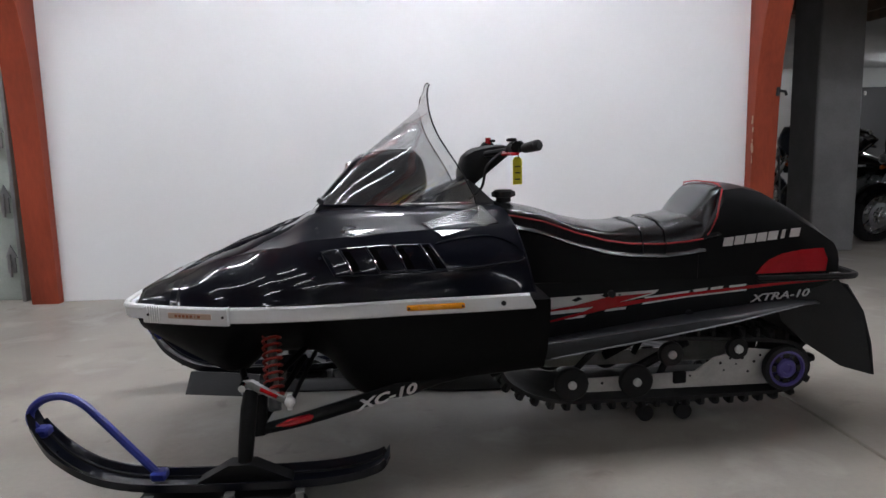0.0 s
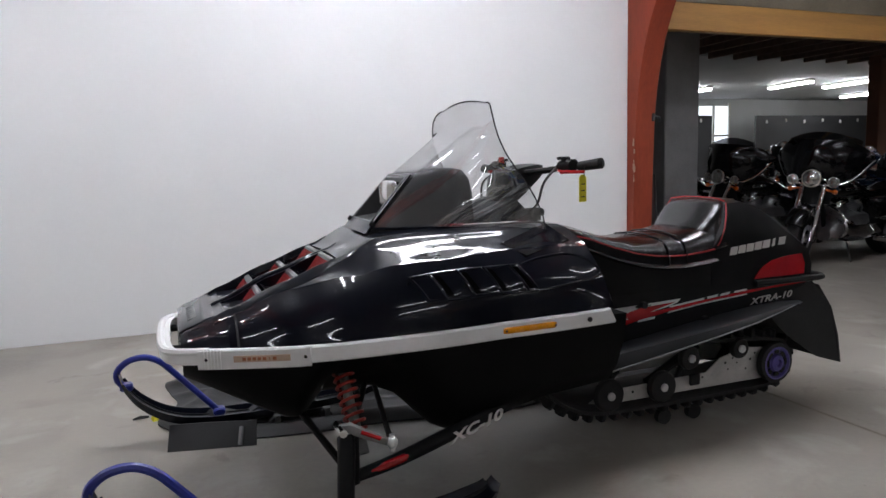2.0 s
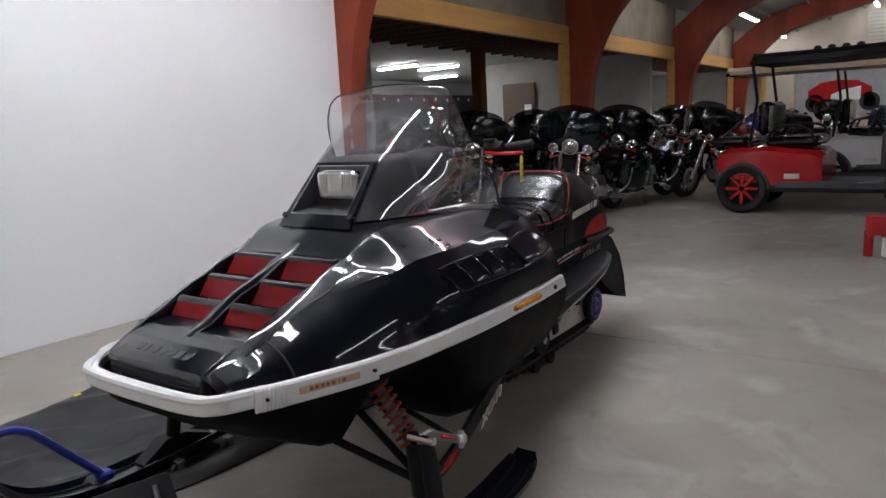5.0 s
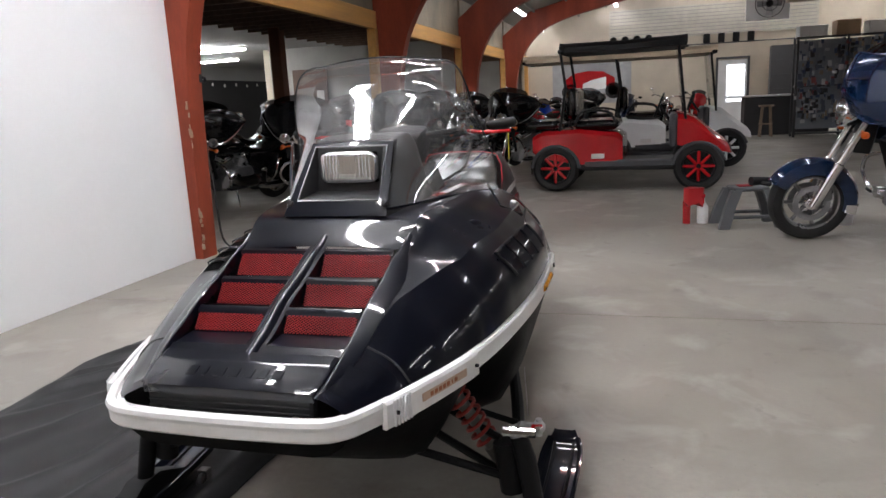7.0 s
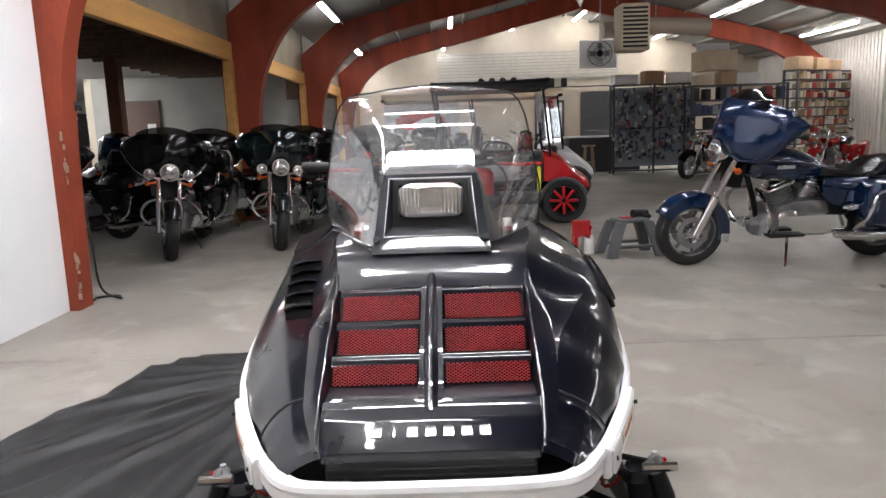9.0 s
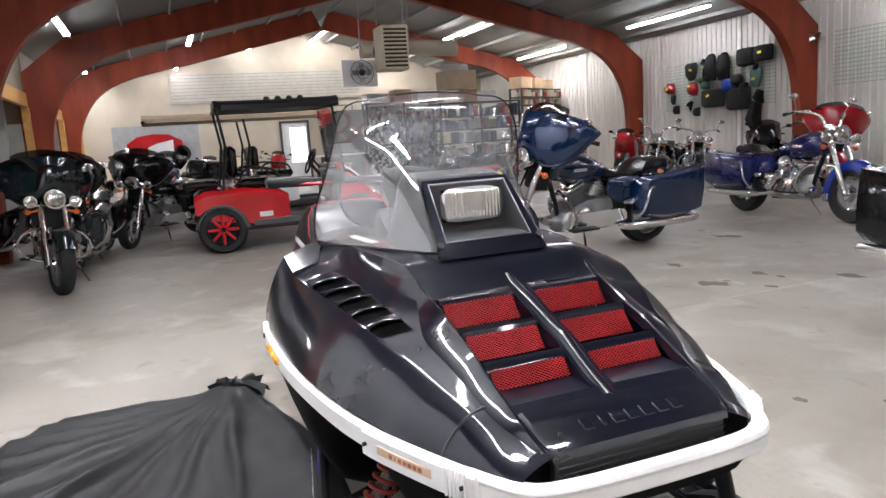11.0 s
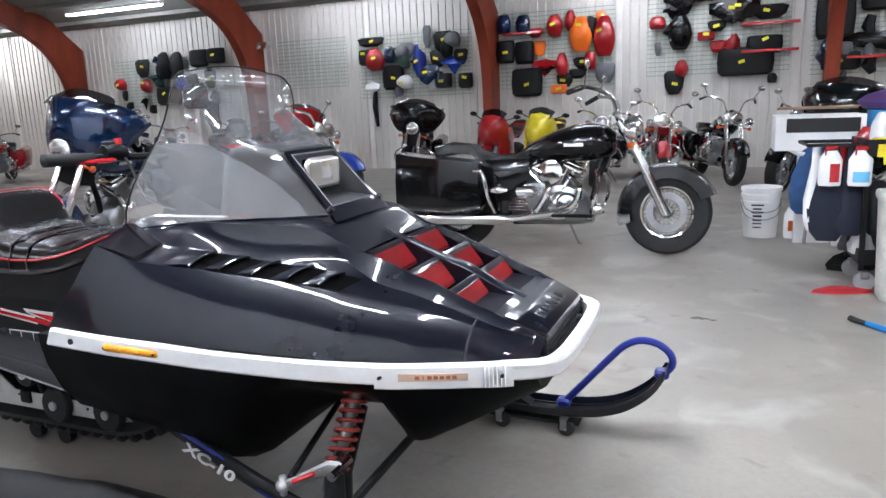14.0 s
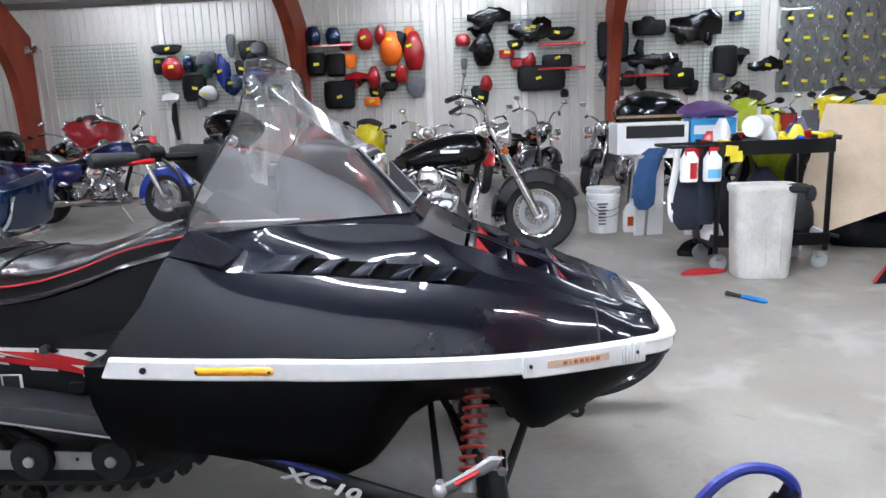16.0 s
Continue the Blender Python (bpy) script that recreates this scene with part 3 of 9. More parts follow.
def far_profile(x, s, row):
    xx = max(0.034, x)
    brow, foot = np.array(row[2]), np.array(row[6])
    ledge, ridge = (np.array([eased_table(xx, t[0], t[1]), eased_table(xx, t[0], t[2])]) for t in (LEDGE, RIDGE))
    if s <= 2:
        a, b, t = np.array(row[min(int(s), 1)]), np.array(row[min(int(s), 1) + 1]), s - min(int(s), 1)
        return a + (b - a) * t
    if s <= 3:
        d = ledge - brow
        return brow + d * (s - 2) - 0.09 * math.sin(math.pi * (s - 2)) * np.array((-d[1], d[0]))
    if s <= 4:
        return ledge + (ridge - ledge) * (s - 3)
    d, t = foot - ridge, (s - 4) / 2
    return ridge + d * t + 0.30 * t * (1 - t) * np.array((-d[1], d[0]))


def hood_at(x, s, side=1, lift=0.0):
    """A point of the hood at x, s from 0 (middle) to 6 (band), lifted off the surface."""
    row = [np.array(p) for p in hood_row(x)]
    i = min(int(s), 5)
    t = s - i
    a, b, c, d = row[max(i - 1, 0)], row[i], row[i + 1], row[min(i + 2, 6)]
    if i < 2:
        q = b + (c - b) * t
        tan = c - b
    else:
        m0 = (c - a) / 2 if i > 2 else (c - b)
        m1 = (d - b) / 2
        q = b * (2 * t ** 3 - 3 * t * t + 1) + c * (3 * t * t - 2 * t ** 3) + m0 * (t ** 3 - 2 * t * t + t) + m1 * (t ** 3 - t * t)
        tan = c - b
    nrm = np.array((-tan[1], tan[0])) / (np.hypot(*tan) + 1e-9)
    f = far_share(x) if side > 0 else 0.0
    q = q + ridge_lift(x, s) * (1 - f) * nrm
    if f:
        q = q * (1 - f) + far_profile(x, s, row) * f
        tan = far_profile(x, min(s + 0.02, 6.0), row) - far_profile(x, min(s + 0.02, 6.0) - 0.04, row)
        nrm = nrm * (1 - f) + np.array((-tan[1], tan[0])) / (np.hypot(*tan) + 1e-9) * f
    q = q + lift * nrm
    if x > 1.05:
        back = -0.05 + 0.125 * s / 6
        if side > 0:
            back = float(np.interp(s, [0, 2, 3, 4, 5, 6], [-0.05, -0.07, -0.09, -0.085, -0.03, 0.075]))
        x = x + (x - 1.05) / 0.29 * back
    return (x, side * q[0], q[1])


def hood_shell():
    xs = sorted(set([round(v, 4) for v in np.linspace(0.034, 1.34, 64)] + [0.17, 0.54, 1.09, 1.145]))
    ss = [0, 1] + [1 + k / 6 for k in range(1, 7)] + [2 + k / 9 for k in range(1, 37)]

    def eased(x, q, side):
        # keeps one row of points on the ridge
        r = ridge_s(x, side)
        return q if q <= 2 else 2 + (q - 2) / 2 * (r - 2) if q <= 4 else r + (q - 4) / 2 * (6 - r)
    verts, faces, n = [], [], len(ss)
    for side in (1, -1):
        base = len(verts)
        verts += [hood_at(x, eased(x, s, side), side) for x in xs for s in ss]
        for i in range(len(xs) - 1):
            for j in range(n - 1):
                if xs[i] >= 0.17 - 1e-6 and xs[i + 1] <= 0.54 + 1e-6 and 1 <= ss[j] and ss[j + 1] <= 2 + 1e-6:
                    continue
                q = (base + i * n + j, base + (i + 1) * n + j, base + (i + 1) * n + j + 1, base + i * n + j + 1)
                faces.append(q if side > 0 else q[::-1])
    g = Geo().add(verts, faces)
    # rolled rear lip and front slot lip
    for side in (1, -1):
        rear = [hood_at(1.34, eased(1.34, s, side), side) for s in ss]
        g.loft([rear, [(x + 0.012, y * 0.99, z - 0.02) for x, y, z in rear]], False, False)
    hood = part("hood", g, GLOSS_BLACK, sled, angle=17)
    # stepped air intake: treads, red grille risers, rails
    for side in (1, -1):
        tread = Geo()
        for k, top in enumerate((0.512, 0.394, 0.276)):
            bot = top - (0.041 if k < 2 else 0.028)
            z_top, z_low = hood_at(top, 1.5)[2] - 0.006, hood_at(top, 1.5)[2] - (0.058 if k < 2 else 0.042)
            y0, y1 = 0.026 * side, (hood_at(top, 2)[1] - 0.012) * side
            nxt = top - 0.118 + 0.028 if k < 2 else 0.17
            z_nxt = hood_at(nxt, 1.5)[2] - 0.003
            # tread from the foot of this riser up to the next crossbar
            tread.loft([[(bot, y0, z_low), (bot, y1, z_low)], [(nxt, y0, z_nxt), (nxt, y1, z_nxt)]], False, False)
            # black sheet behind the mesh stands in for the shade inside the intake
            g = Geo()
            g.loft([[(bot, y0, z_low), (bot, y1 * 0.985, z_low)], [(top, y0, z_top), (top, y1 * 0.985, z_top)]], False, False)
            part("grille_backing", g, SHADE_BLACK, hood)
            net = Geo()
            up = Vector((top - bot, 0, z_top - z_low))
            out = Vector((-up.z, 0, up.x)).normalized() * 0.004
            ya, yb = sorted((y0 + 0.006 * side, y1 * 0.975))
            hgt = up.length
            def netted(y, h):
                p = Vector((bot, y, z_low)) + up * (h / hgt) + out
                return tuple(p)
            reach = hgt * 0.75
            for sign in (1, -1):
                c = ya - reach
                while c < yb + reach:
                    ends = []
                    for h in (0.0, hgt):
                        ends.append((c + sign * (h - hgt / 2) * 1.5, h))
                    (ca, ha), (cb, hb) = ends
                    fa = [0.0, 1.0]
                    for lim, keep in ((ya, 1), (yb, -1)):
                        if cb != ca:
                            f = (lim - ca) / (cb - ca)
                            if (cb - ca) * keep > 0:
                                fa[0] = max(fa[0], f)
                            else:
                                fa[1] = min(fa[1], f)
                    if fa[1] - fa[0] > 0.05:
                        net.tube([netted(ca + (cb - ca) * f, hgt * f) for f in fa], 0.00105, 4)
                    c += 0.0105
            part("intake_grille", net, GRILLE_RED, hood, "red expanded-metal intake grille")
            bar = Geo()
            bar.loft([[(x, y, hood_at(x, 1.5)[2] + o) for x, o in ((top - 0.003, -0.004), (top + 0.003, 0.004), (top + 0.016, 0.003), (top + 0.022, -0.006), (top + 0.020, -0.014), (top, -0.012))] for y in np.linspace(y0, y1, 5)])
            part("intake_bar", bar, GLOSS_BLACK, hood)
        # inner and outer cheeks of the recess
        for yy in (0.026 * side, 0.2335 * side):
            xs2 = np.linspace(0.17, 0.54, 10)
            tread.loft([[(x, yy, hood_at(x, 1.5)[2] + 0.001), (x, yy, hood_at(x, 1.5)[2] - 0.085)] for x in xs2], False, False)
        part("intake_tread", tread, GLOSS_BLACK, hood)
        rail = Geo()
        pts = [(x, hood_at(x, 2.06)[1] * side, hood_at(x, 2.06)[2] + 0.006 * min(1, max(0, (x - 0.10) / 0.1)) + 0.004) for x in np.linspace(0.045, 0.60, 14)]
        # sharp crest over the intake, with a broad chamfer falling outwards to the hood
        rows = []
        for k, (x, y, z) in enumerate(pts):
            f = min(1.0, k / 2.5, (13 - k) / 3.5)
            low = hood_at(x, 2.2 + 0.95 * f, side, 0.0012)
            rows.append([(x, y - side * 0.011, z - 0.020), (x, y - side * 0.006, z - 0.004 + 0.006 * f), (x, y - side * 0.002, z - 0.002 + 0.007 * f), (x, y + side * 0.0015, z - 0.002 + 0.007 * f), (low[0], low[1], low[2]), (low[0], low[1] - side * 0.002, low[2] - 0.012)])
        rail.loft(rows)
        part("hood_rail", rail, GLOSS_BLACK, hood)
    spine = Geo()
    xs3 = np.linspace(0.095, 0.585, 16)
    rings = []
    for k, x in enumerate(xs3):
        z = hood_at(x, 0)[2]
        h = 0.004 + 0.010 * math.sin(math.pi * min(1, k / 13))
        w = 0.012 if 0.12 < x < 0.56 else 0.006
        rings.append([(x, q * (w + 0.006), z - 0.008 + p * (h + 0.008)) for q, p in ((-1, 0), (-0.82, 0.45), (-0.55, 0.84), (-0.22, 1.0), (0.22, 1.0), (0.55, 0.84), (0.82, 0.45), (1, 0))])
    spine.loft(rings)
    part("hood_spine", spine, GLOSS_BLACK, hood)
    # nose block: raised panel with embossed marks, dark slot below
    nose = Geo()
    rings = []
    for x in np.linspace(0.032, 0.140, 9):
        z = hood_at(x, 0)[2]
        w = hood_at(x, 2)[1] - 0.004
        rings.append([(x, -w, z - 0.012), (x, -w + 0.003, z + 0.003), (x, -w + 0.012, z + 0.007), (x, w - 0.012, z + 0.007), (x, w - 0.003, z + 0.003), (x, w, z - 0.012)])
    nose.loft(rings)
    part("nose_panel", nose, GLOSS_BLACK, hood, angle=22)
    tilt = math.degrees(math.atan2(hood_at(0.11, 0)[2] - hood_at(0.05, 0)[2], 0.06))
    for k in range(7):
        y = -0.105 + k * 0.035
        mk = pose(0.074, y, hood_at(0.074, 0)[2] + 0.0070, 0, -tilt, 0)
        part("nose_mark", Geo().box((0, 0, 0), (0.030, 0.024 if k != 5 else 0.008, 0.0045), 0.0018, mk), GLOSS_BLACK, hood)
    slot = Geo().box((0.049, 0, 0.599), (0.03, 0.40, 0.060), 0.006)
    for k in range(3):
        slot.box((0.034, 0, 0.580 + 0.014 * k), (0.012, 0.39, 0.003), 0.001)
    part("nose_slot", slot, MATT_BLACK, hood)
    fl = Geo().loft([[tuple(Vector(hood_at(x, q, -1)) + Vector((0, 0, 0.005))) for q in (2.15, 4.6)] for x in (0.038, 0.135)], False, False)
    part("nose_corner", fl, GLOSS_BLACK, hood)
    # near side: louvred panel
    def louvre_panel(side, x0, x1, s0, s1, count, lean, cover, lift):
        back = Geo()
        # the hood is not cut here: a black sheet paints the louvres' shade
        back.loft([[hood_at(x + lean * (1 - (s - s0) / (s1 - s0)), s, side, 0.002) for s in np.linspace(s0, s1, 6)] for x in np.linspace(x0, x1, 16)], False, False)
        part("vent_recess", back, SHADE_BLACK, hood)
        step = (x1 - x0) / count
        for k in range(count):
            x = x0 + step * k
            blade = Geo()
            cols = []
            for f in np.linspace(0, 1, 7):
                st = s0 + (s1 - s0) * f
                xa = x + lean * (1 - f)
                cols.append([hood_at(xa, st, side, 0.003), hood_at(xa + step * cover * 0.5, st, side, lift * 0.55), hood_at(xa + step * cover, st, side, lift), hood_at(xa + step * cover + 0.004, st, side, lift - 0.004)])
            blade.loft(cols, False, False)
            part("vent_louvre", blade, GLOSS_BLACK, hood)
            rib = [hood_at(x + step * cover + lean * (1 - f), s0 + (s1 - s0) * f, side, lift) for f in np.linspace(0, 1, 6)]
            part("louvre_edge", Geo().tube(rib, 0.0042, 6), GLOSS_BLACK, hood)
        rim = [hood_at(x, s0, side, 0.004) for x in np.linspace(x0 + lean, x1 + lean, 12)] + [hood_at(x1 + lean * (1 - f), s0 + (s1 - s0) * f, side, 0.004) for f in np.linspace(0.2, 0.8, 3)] + [hood_at(x, s1, side, 0.004) for x in np.linspace(x1, x0, 12)] + [hood_at(x0 + lean * (1 - f), s0 + (s1 - s0) * f, side, 0.004) for f in np.linspace(0.8, 0.2, 3)]
        part("vent_rim", Geo().tube(rim, 0.0036 if side > 0 else 0.006, 6, closed=True), GLOSS_BLACK, hood)
    louvre_panel(-1, 0.755, 1.11, 4.55, 5.2, 4, -0.045, 0.66, 0.013)
    # far side: five scoops on the ledge, each a raised front lip over a black sheet for the mouth's shade
    for k, xl in enumerate((0.955, 0.866, 0.770, 0.671, 0.582)):
        lean, deep = -0.030, 0.052 if k else 0.085
        spots = np.linspace(3.06, 3.95, 7)
        mouth, blade, lip = [], [], []
        for st in spots:
            f = (st - 3.06) / 0.89
            x = xl + lean * (1 - f)
            h = 0.015 * (0.55 + 0.45 * math.sin(math.pi * f))
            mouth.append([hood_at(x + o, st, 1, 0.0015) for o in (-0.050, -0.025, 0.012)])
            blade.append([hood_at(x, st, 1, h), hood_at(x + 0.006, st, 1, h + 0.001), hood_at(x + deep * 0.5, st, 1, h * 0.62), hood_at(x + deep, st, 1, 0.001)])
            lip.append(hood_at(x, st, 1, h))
        part("vent_recess", Geo().loft(mouth, False, False), SHADE_BLACK, hood)
        part("vent_louvre", Geo().loft(blade, False, False), GLOSS_BLACK, hood)
        part("louvre_edge", Geo().tube([hood_at(xl + lean, 3.03, 1, 0.0)] + lip + [hood_at(xl, 3.98, 1, 0.0)], [0.001] + [0.0028] * 7 + [0.001], 6), GLOSS_BLACK, hood)
    # swept lip of the scoop behind the louvres
    for side, pts in ((-1, ((1.08, 4.52), (1.16, 4.36), (1.26, 4.30), (1.325, 4.62), (1.33, 5.0), (1.24, 5.12), (1.12, 5.2))),):
        lip = [hood_at(p[0], p[1], side, 0.0005) for p in spline(pts, 5)]
        part("scoop_lip", Geo().tube(lip, [0.001] + [0.0045] * (len(lip) - 2) + [0.001], 6), GLOSS_BLACK, hood)
    # seam of the nose corner piece
    for side in (1, -1):
        part("nose_seam", Geo().tube([hood_at(0.197, s, side, 0.0) for s in np.linspace(2.1, 6, 12)], 0.0035, 6), MATT_BLACK, hood)
    # faceted rear shoulder caps
    SHOULDER = material("shoulder_polish", (0.004, 0.004, 0.007), 0.13, 0, 0.1, 3, 25, 0.0, rough_var=0.1, spec=0.6)
    for side in (1, -1):
        quad = [Vector((1.085, 0.392, 0.8725)), Vector((1.247, 0.338, 0.916)), Vector((1.254, 0.471, 0.8765)), Vector((1.117, 0.466, 0.8355))] if side > 0 else [Vector((1.045, 0.415, 0.878)), Vector((1.267, 0.327, 0.927)), Vector((1.315, 0.412, 0.873)), Vector((1.112, 0.476, 0.836))]
        mid = sum(quad, Vector()) / 4
        up = (quad[2] - quad[0]).cross(quad[3] - quad[1]).normalized()
        quad = [p - up * (p - mid).dot(up) for p in quad]
        tops = [mid + (p - mid) * 0.97 + (Vector((0, 0.003, 0.007)) if side > 0 else Vector((0, 0.002, -0.003))) for p in quad]
        foot = [mid + (p - mid) * 1.03 - Vector((0, 0.010, 0.016)) for p in quad]
        rings = [[(p.x, side * p.y, p.z) for p in r] for r in (foot, tops)]
        part("shoulder_cap", Geo().loft(rings), SHOULDER, hood, "polished flat shoulder facet", angle=12)
    return hood


hood = hood_shell()

# ---- bumper band ----
BAND = [(1.415, 0.5327), (1.3, 0.5404), (1.15, 0.5463), (0.99, 0.5463), (0.84, 0.5365), (0.68, 0.5152), (0.52, 0.486), (0.37, 0.4432), (0.24, 0.3946), (0.115, 0.3402), (0.058, 0.3091), (0.02, 0.2829), (-0.007, 0.2411), (-0.018, 0.1652), (-0.021, 0.08262), (-0.022, 0)]


def band_z(x):
    return float(np.interp(x, [-0.04, 0.0, 0.11, 0.37, 0.99, 1.42], [0.578, 0.578, 0.582, 0.585, 0.612, 0.616]))


def bumper():
    path = [tuple(p) for p in spline(BAND, 5)]
    full = [(x, y) for x, y in path] + [(x, -y) for x, y in path[::-1][1:]]
    rings = []
    for i, (x, y) in enumerate(full):
        a, b = full[max(i - 1, 0)], full[min(i + 1, len(full) - 1)]
        d = Vector((b[0] - a[0], b[1] - a[1], 0)).normalized()
        nrm = Vector((d.y, -d.x, 0))
        if nrm.x * (x - 0.8) + nrm.y * y < 0:
            nrm = -nrm
        z, h = band_z(x), 0.026 if x > 0.1 else 0.021
        lean = 0.02 if x > 1.40 else 0.0
        deep = -float(np.interp(x, [0.03, 0.12], [0.024, 0.006]))
        ring = [(deep, -h), (0.006, -h), (0.011, -h + 0.006), (0.011, h - 0.006), (0.006, h), (deep, h)]
        rings.append([(x + nrm.x * o - (lean if q > 0 else 0), y + nrm.y * o, z + q) for o, q in ring])
    band = part("bumper_band", Geo().loft(rings), WHITE_PLASTIC, sled, "white plastic bumper band round the nose", angle=30)
    for y in (-0.16, 0.16):
        part("bumper_stub", Geo().cyl((-0.004, y, 0.578), (0.07, y, 0.578), 0.012, 10), MATT_BLACK, band)
    # tubular front lip
    lip = [(x - 0.004, y, band_z(x) + 0.018) for x, y in full if x < 0.12]
    part("bumper_lip", Geo().tube(lip, 0.013, 8), WHITE_PLASTIC, band)
    for side in (1, -1):
        pts = [(x, y) for x, y in path if 0.085 < x < 0.405]
        def off(o, q, x0=0.0, x1=2.0):
            out = []
            for i, (x, y) in enumerate(pts):
                if not x0 <= x <= x1:
                    continue
                d = Vector((0.93, 0.37, 0)) if x > 0.2 else Vector((0.92, 0.40, 0))
                out.append((x - d.y * o, side * (y + d.x * o), band_z(x) + q))
            return out
        rows = [off(0.008, -0.032), off(0.018, -0.032), off(0.0235, -0.027), off(0.0235, 0.024), off(0.018, 0.030), off(0.008, 0.030)]
        part("bumper_plate", Geo().loft([list(r) for r in zip(*rows)]), WHITE_PLASTIC, band)
        strip = [off(0.0235, -0.010, 0.16, 0.365), off(0.0250, -0.009, 0.16, 0.365), off(0.0250, 0.009, 0.16, 0.365), off(0.0235, 0.010, 0.16, 0.365)]
        part("plate_strip", Geo().loft([list(r) for r in zip(*strip)]), TAN, band, "tan sticker strip with a small dark mark")
        for k in range(7):
            x = 0.215 + k * 0.014
            ym = float(np.interp(x, [p[0] for p in path[::-1]], [p[1] for p in path[::-1]]))
            part("strip_mark", Geo().box((0, 0, 0), (0.011 if k != 5 else 0.003, 0.003, 0.010), 0.001, pose(x - 0.37 * 0.0250, side * (ym + 0.93 * 0.0250), band_z(x), 0, 0, side * 21)), RUST_PRINT, band)
        for k in range(6):
            x = 0.105 + k * 0.009
            y = float(np.interp(x, [p[0] for p in path[::-1]], [p[1] for p in path[::-1]]))
            part("plate_rib", Geo().box((x - 0.010, side * (y + 0.0235), band_z(x)), (0.004, 0.006, 0.060), 0.0015), WHITE_PLASTIC, band)
        for x, o in ((0.11, 0.026), (0.385, 0.026), (1.305, 0.013)):
            y = float(np.interp(x, [p[0] for p in path[::-1]], [p[1] for p in path[::-1]]))
            c = Vector((x - 0.37 * o * (x < 1), side * (y + o), band_z(x)))
            part("bolt", Geo().cyl(c - Vector((0, side * 0.006, 0)), c + Vector((0, side * 0.003, 0)), 0.0085 if x > 1 else 0.0045, 10), MATT_BLACK, band)
        ref = Geo()
        ref.loft([[(x, side * (0.5575 + 0.009 * k * math.sin(a)), band_z(x) + 0.0105 * (0.6 + 0.4 * k) * math.cos(a)) for a in np.linspace(math.pi, 0, 9)] for x, k in ((0.984, 0.1), (0.988, 0.7), (0.996, 1), (1.06, 1), (1.12, 1), (1.164, 1), (1.172, 0.7), (1.176, 0.1))])
        part("reflector", ref, AMBER, band, "amber plastic side reflector", angle=60)
        for x in (0.992, 1.168):
            part("reflector_screw", Geo().cyl((x, side * 0.561, band_z(x)), (x, side * 0.5665, band_z(x)), 0.004, 8), MATT_BLACK, band)


bumper()

# ---- belly pan ----
def belly():
    g = Geo()
    xs = np.linspace(0.036, 1.47, 44)
    rings = []
    for x in xs:
        yb = float(np.interp(x, [p[0] for p in BAND[::-1]], [p[1] for p in BAND[::-1]])) - 0.006
        zt = band_z(x)
        zb = float(np.interp(x, [-0.09, 0.05, 0.2, 0.34, 0.40, 0.47, 0.64, 0.70, 0.80, 0.88, 0.98, 1.10, 1.2, 1.47], [0.55, 0.49, 0.41, 0.34, 0.335, 0.385, 0.385, 0.37, 0.27, 0.232, 0.238, 0.28, 0.30, 0.32]))
        pinch = float(np.interp(x, [0.36, 0.46, 0.64, 0.78], [0, 1, 1, 0]))
        half = []
        for f, w in ((0, 1.0), (0.12, 0.995), (0.35, 0.97 - 0.08 * pinch), (0.65, 0.90 - 0.26 * pinch), (0.9, 0.80 - 0.32 * pinch), (1.0, 0.66 - 0.25 * pinch)):
            half.append((x, yb * w, zt + (zb - zt) * f))
        rings.append(half + [(x, -y, z) for _, y, z in half[::-1]])
    g.loft(rings)
    pan = part("belly_pan", g, BELLY_BLACK, sled, "dull black belly pan")
    return pan


belly()

# ---- cockpit: headlamp pod, console, windscreen ----
POD_BLACK = material("pod_black", (0.006, 0.006, 0.007), 0.36, 0, 0.25, 6, 160, 0.08, spec=0.28)
CAVITY = material("lamp_cavity_plastic", (0.03, 0.03, 0.032), 0.4, 0, 0.2, 9, 120, 0.1)


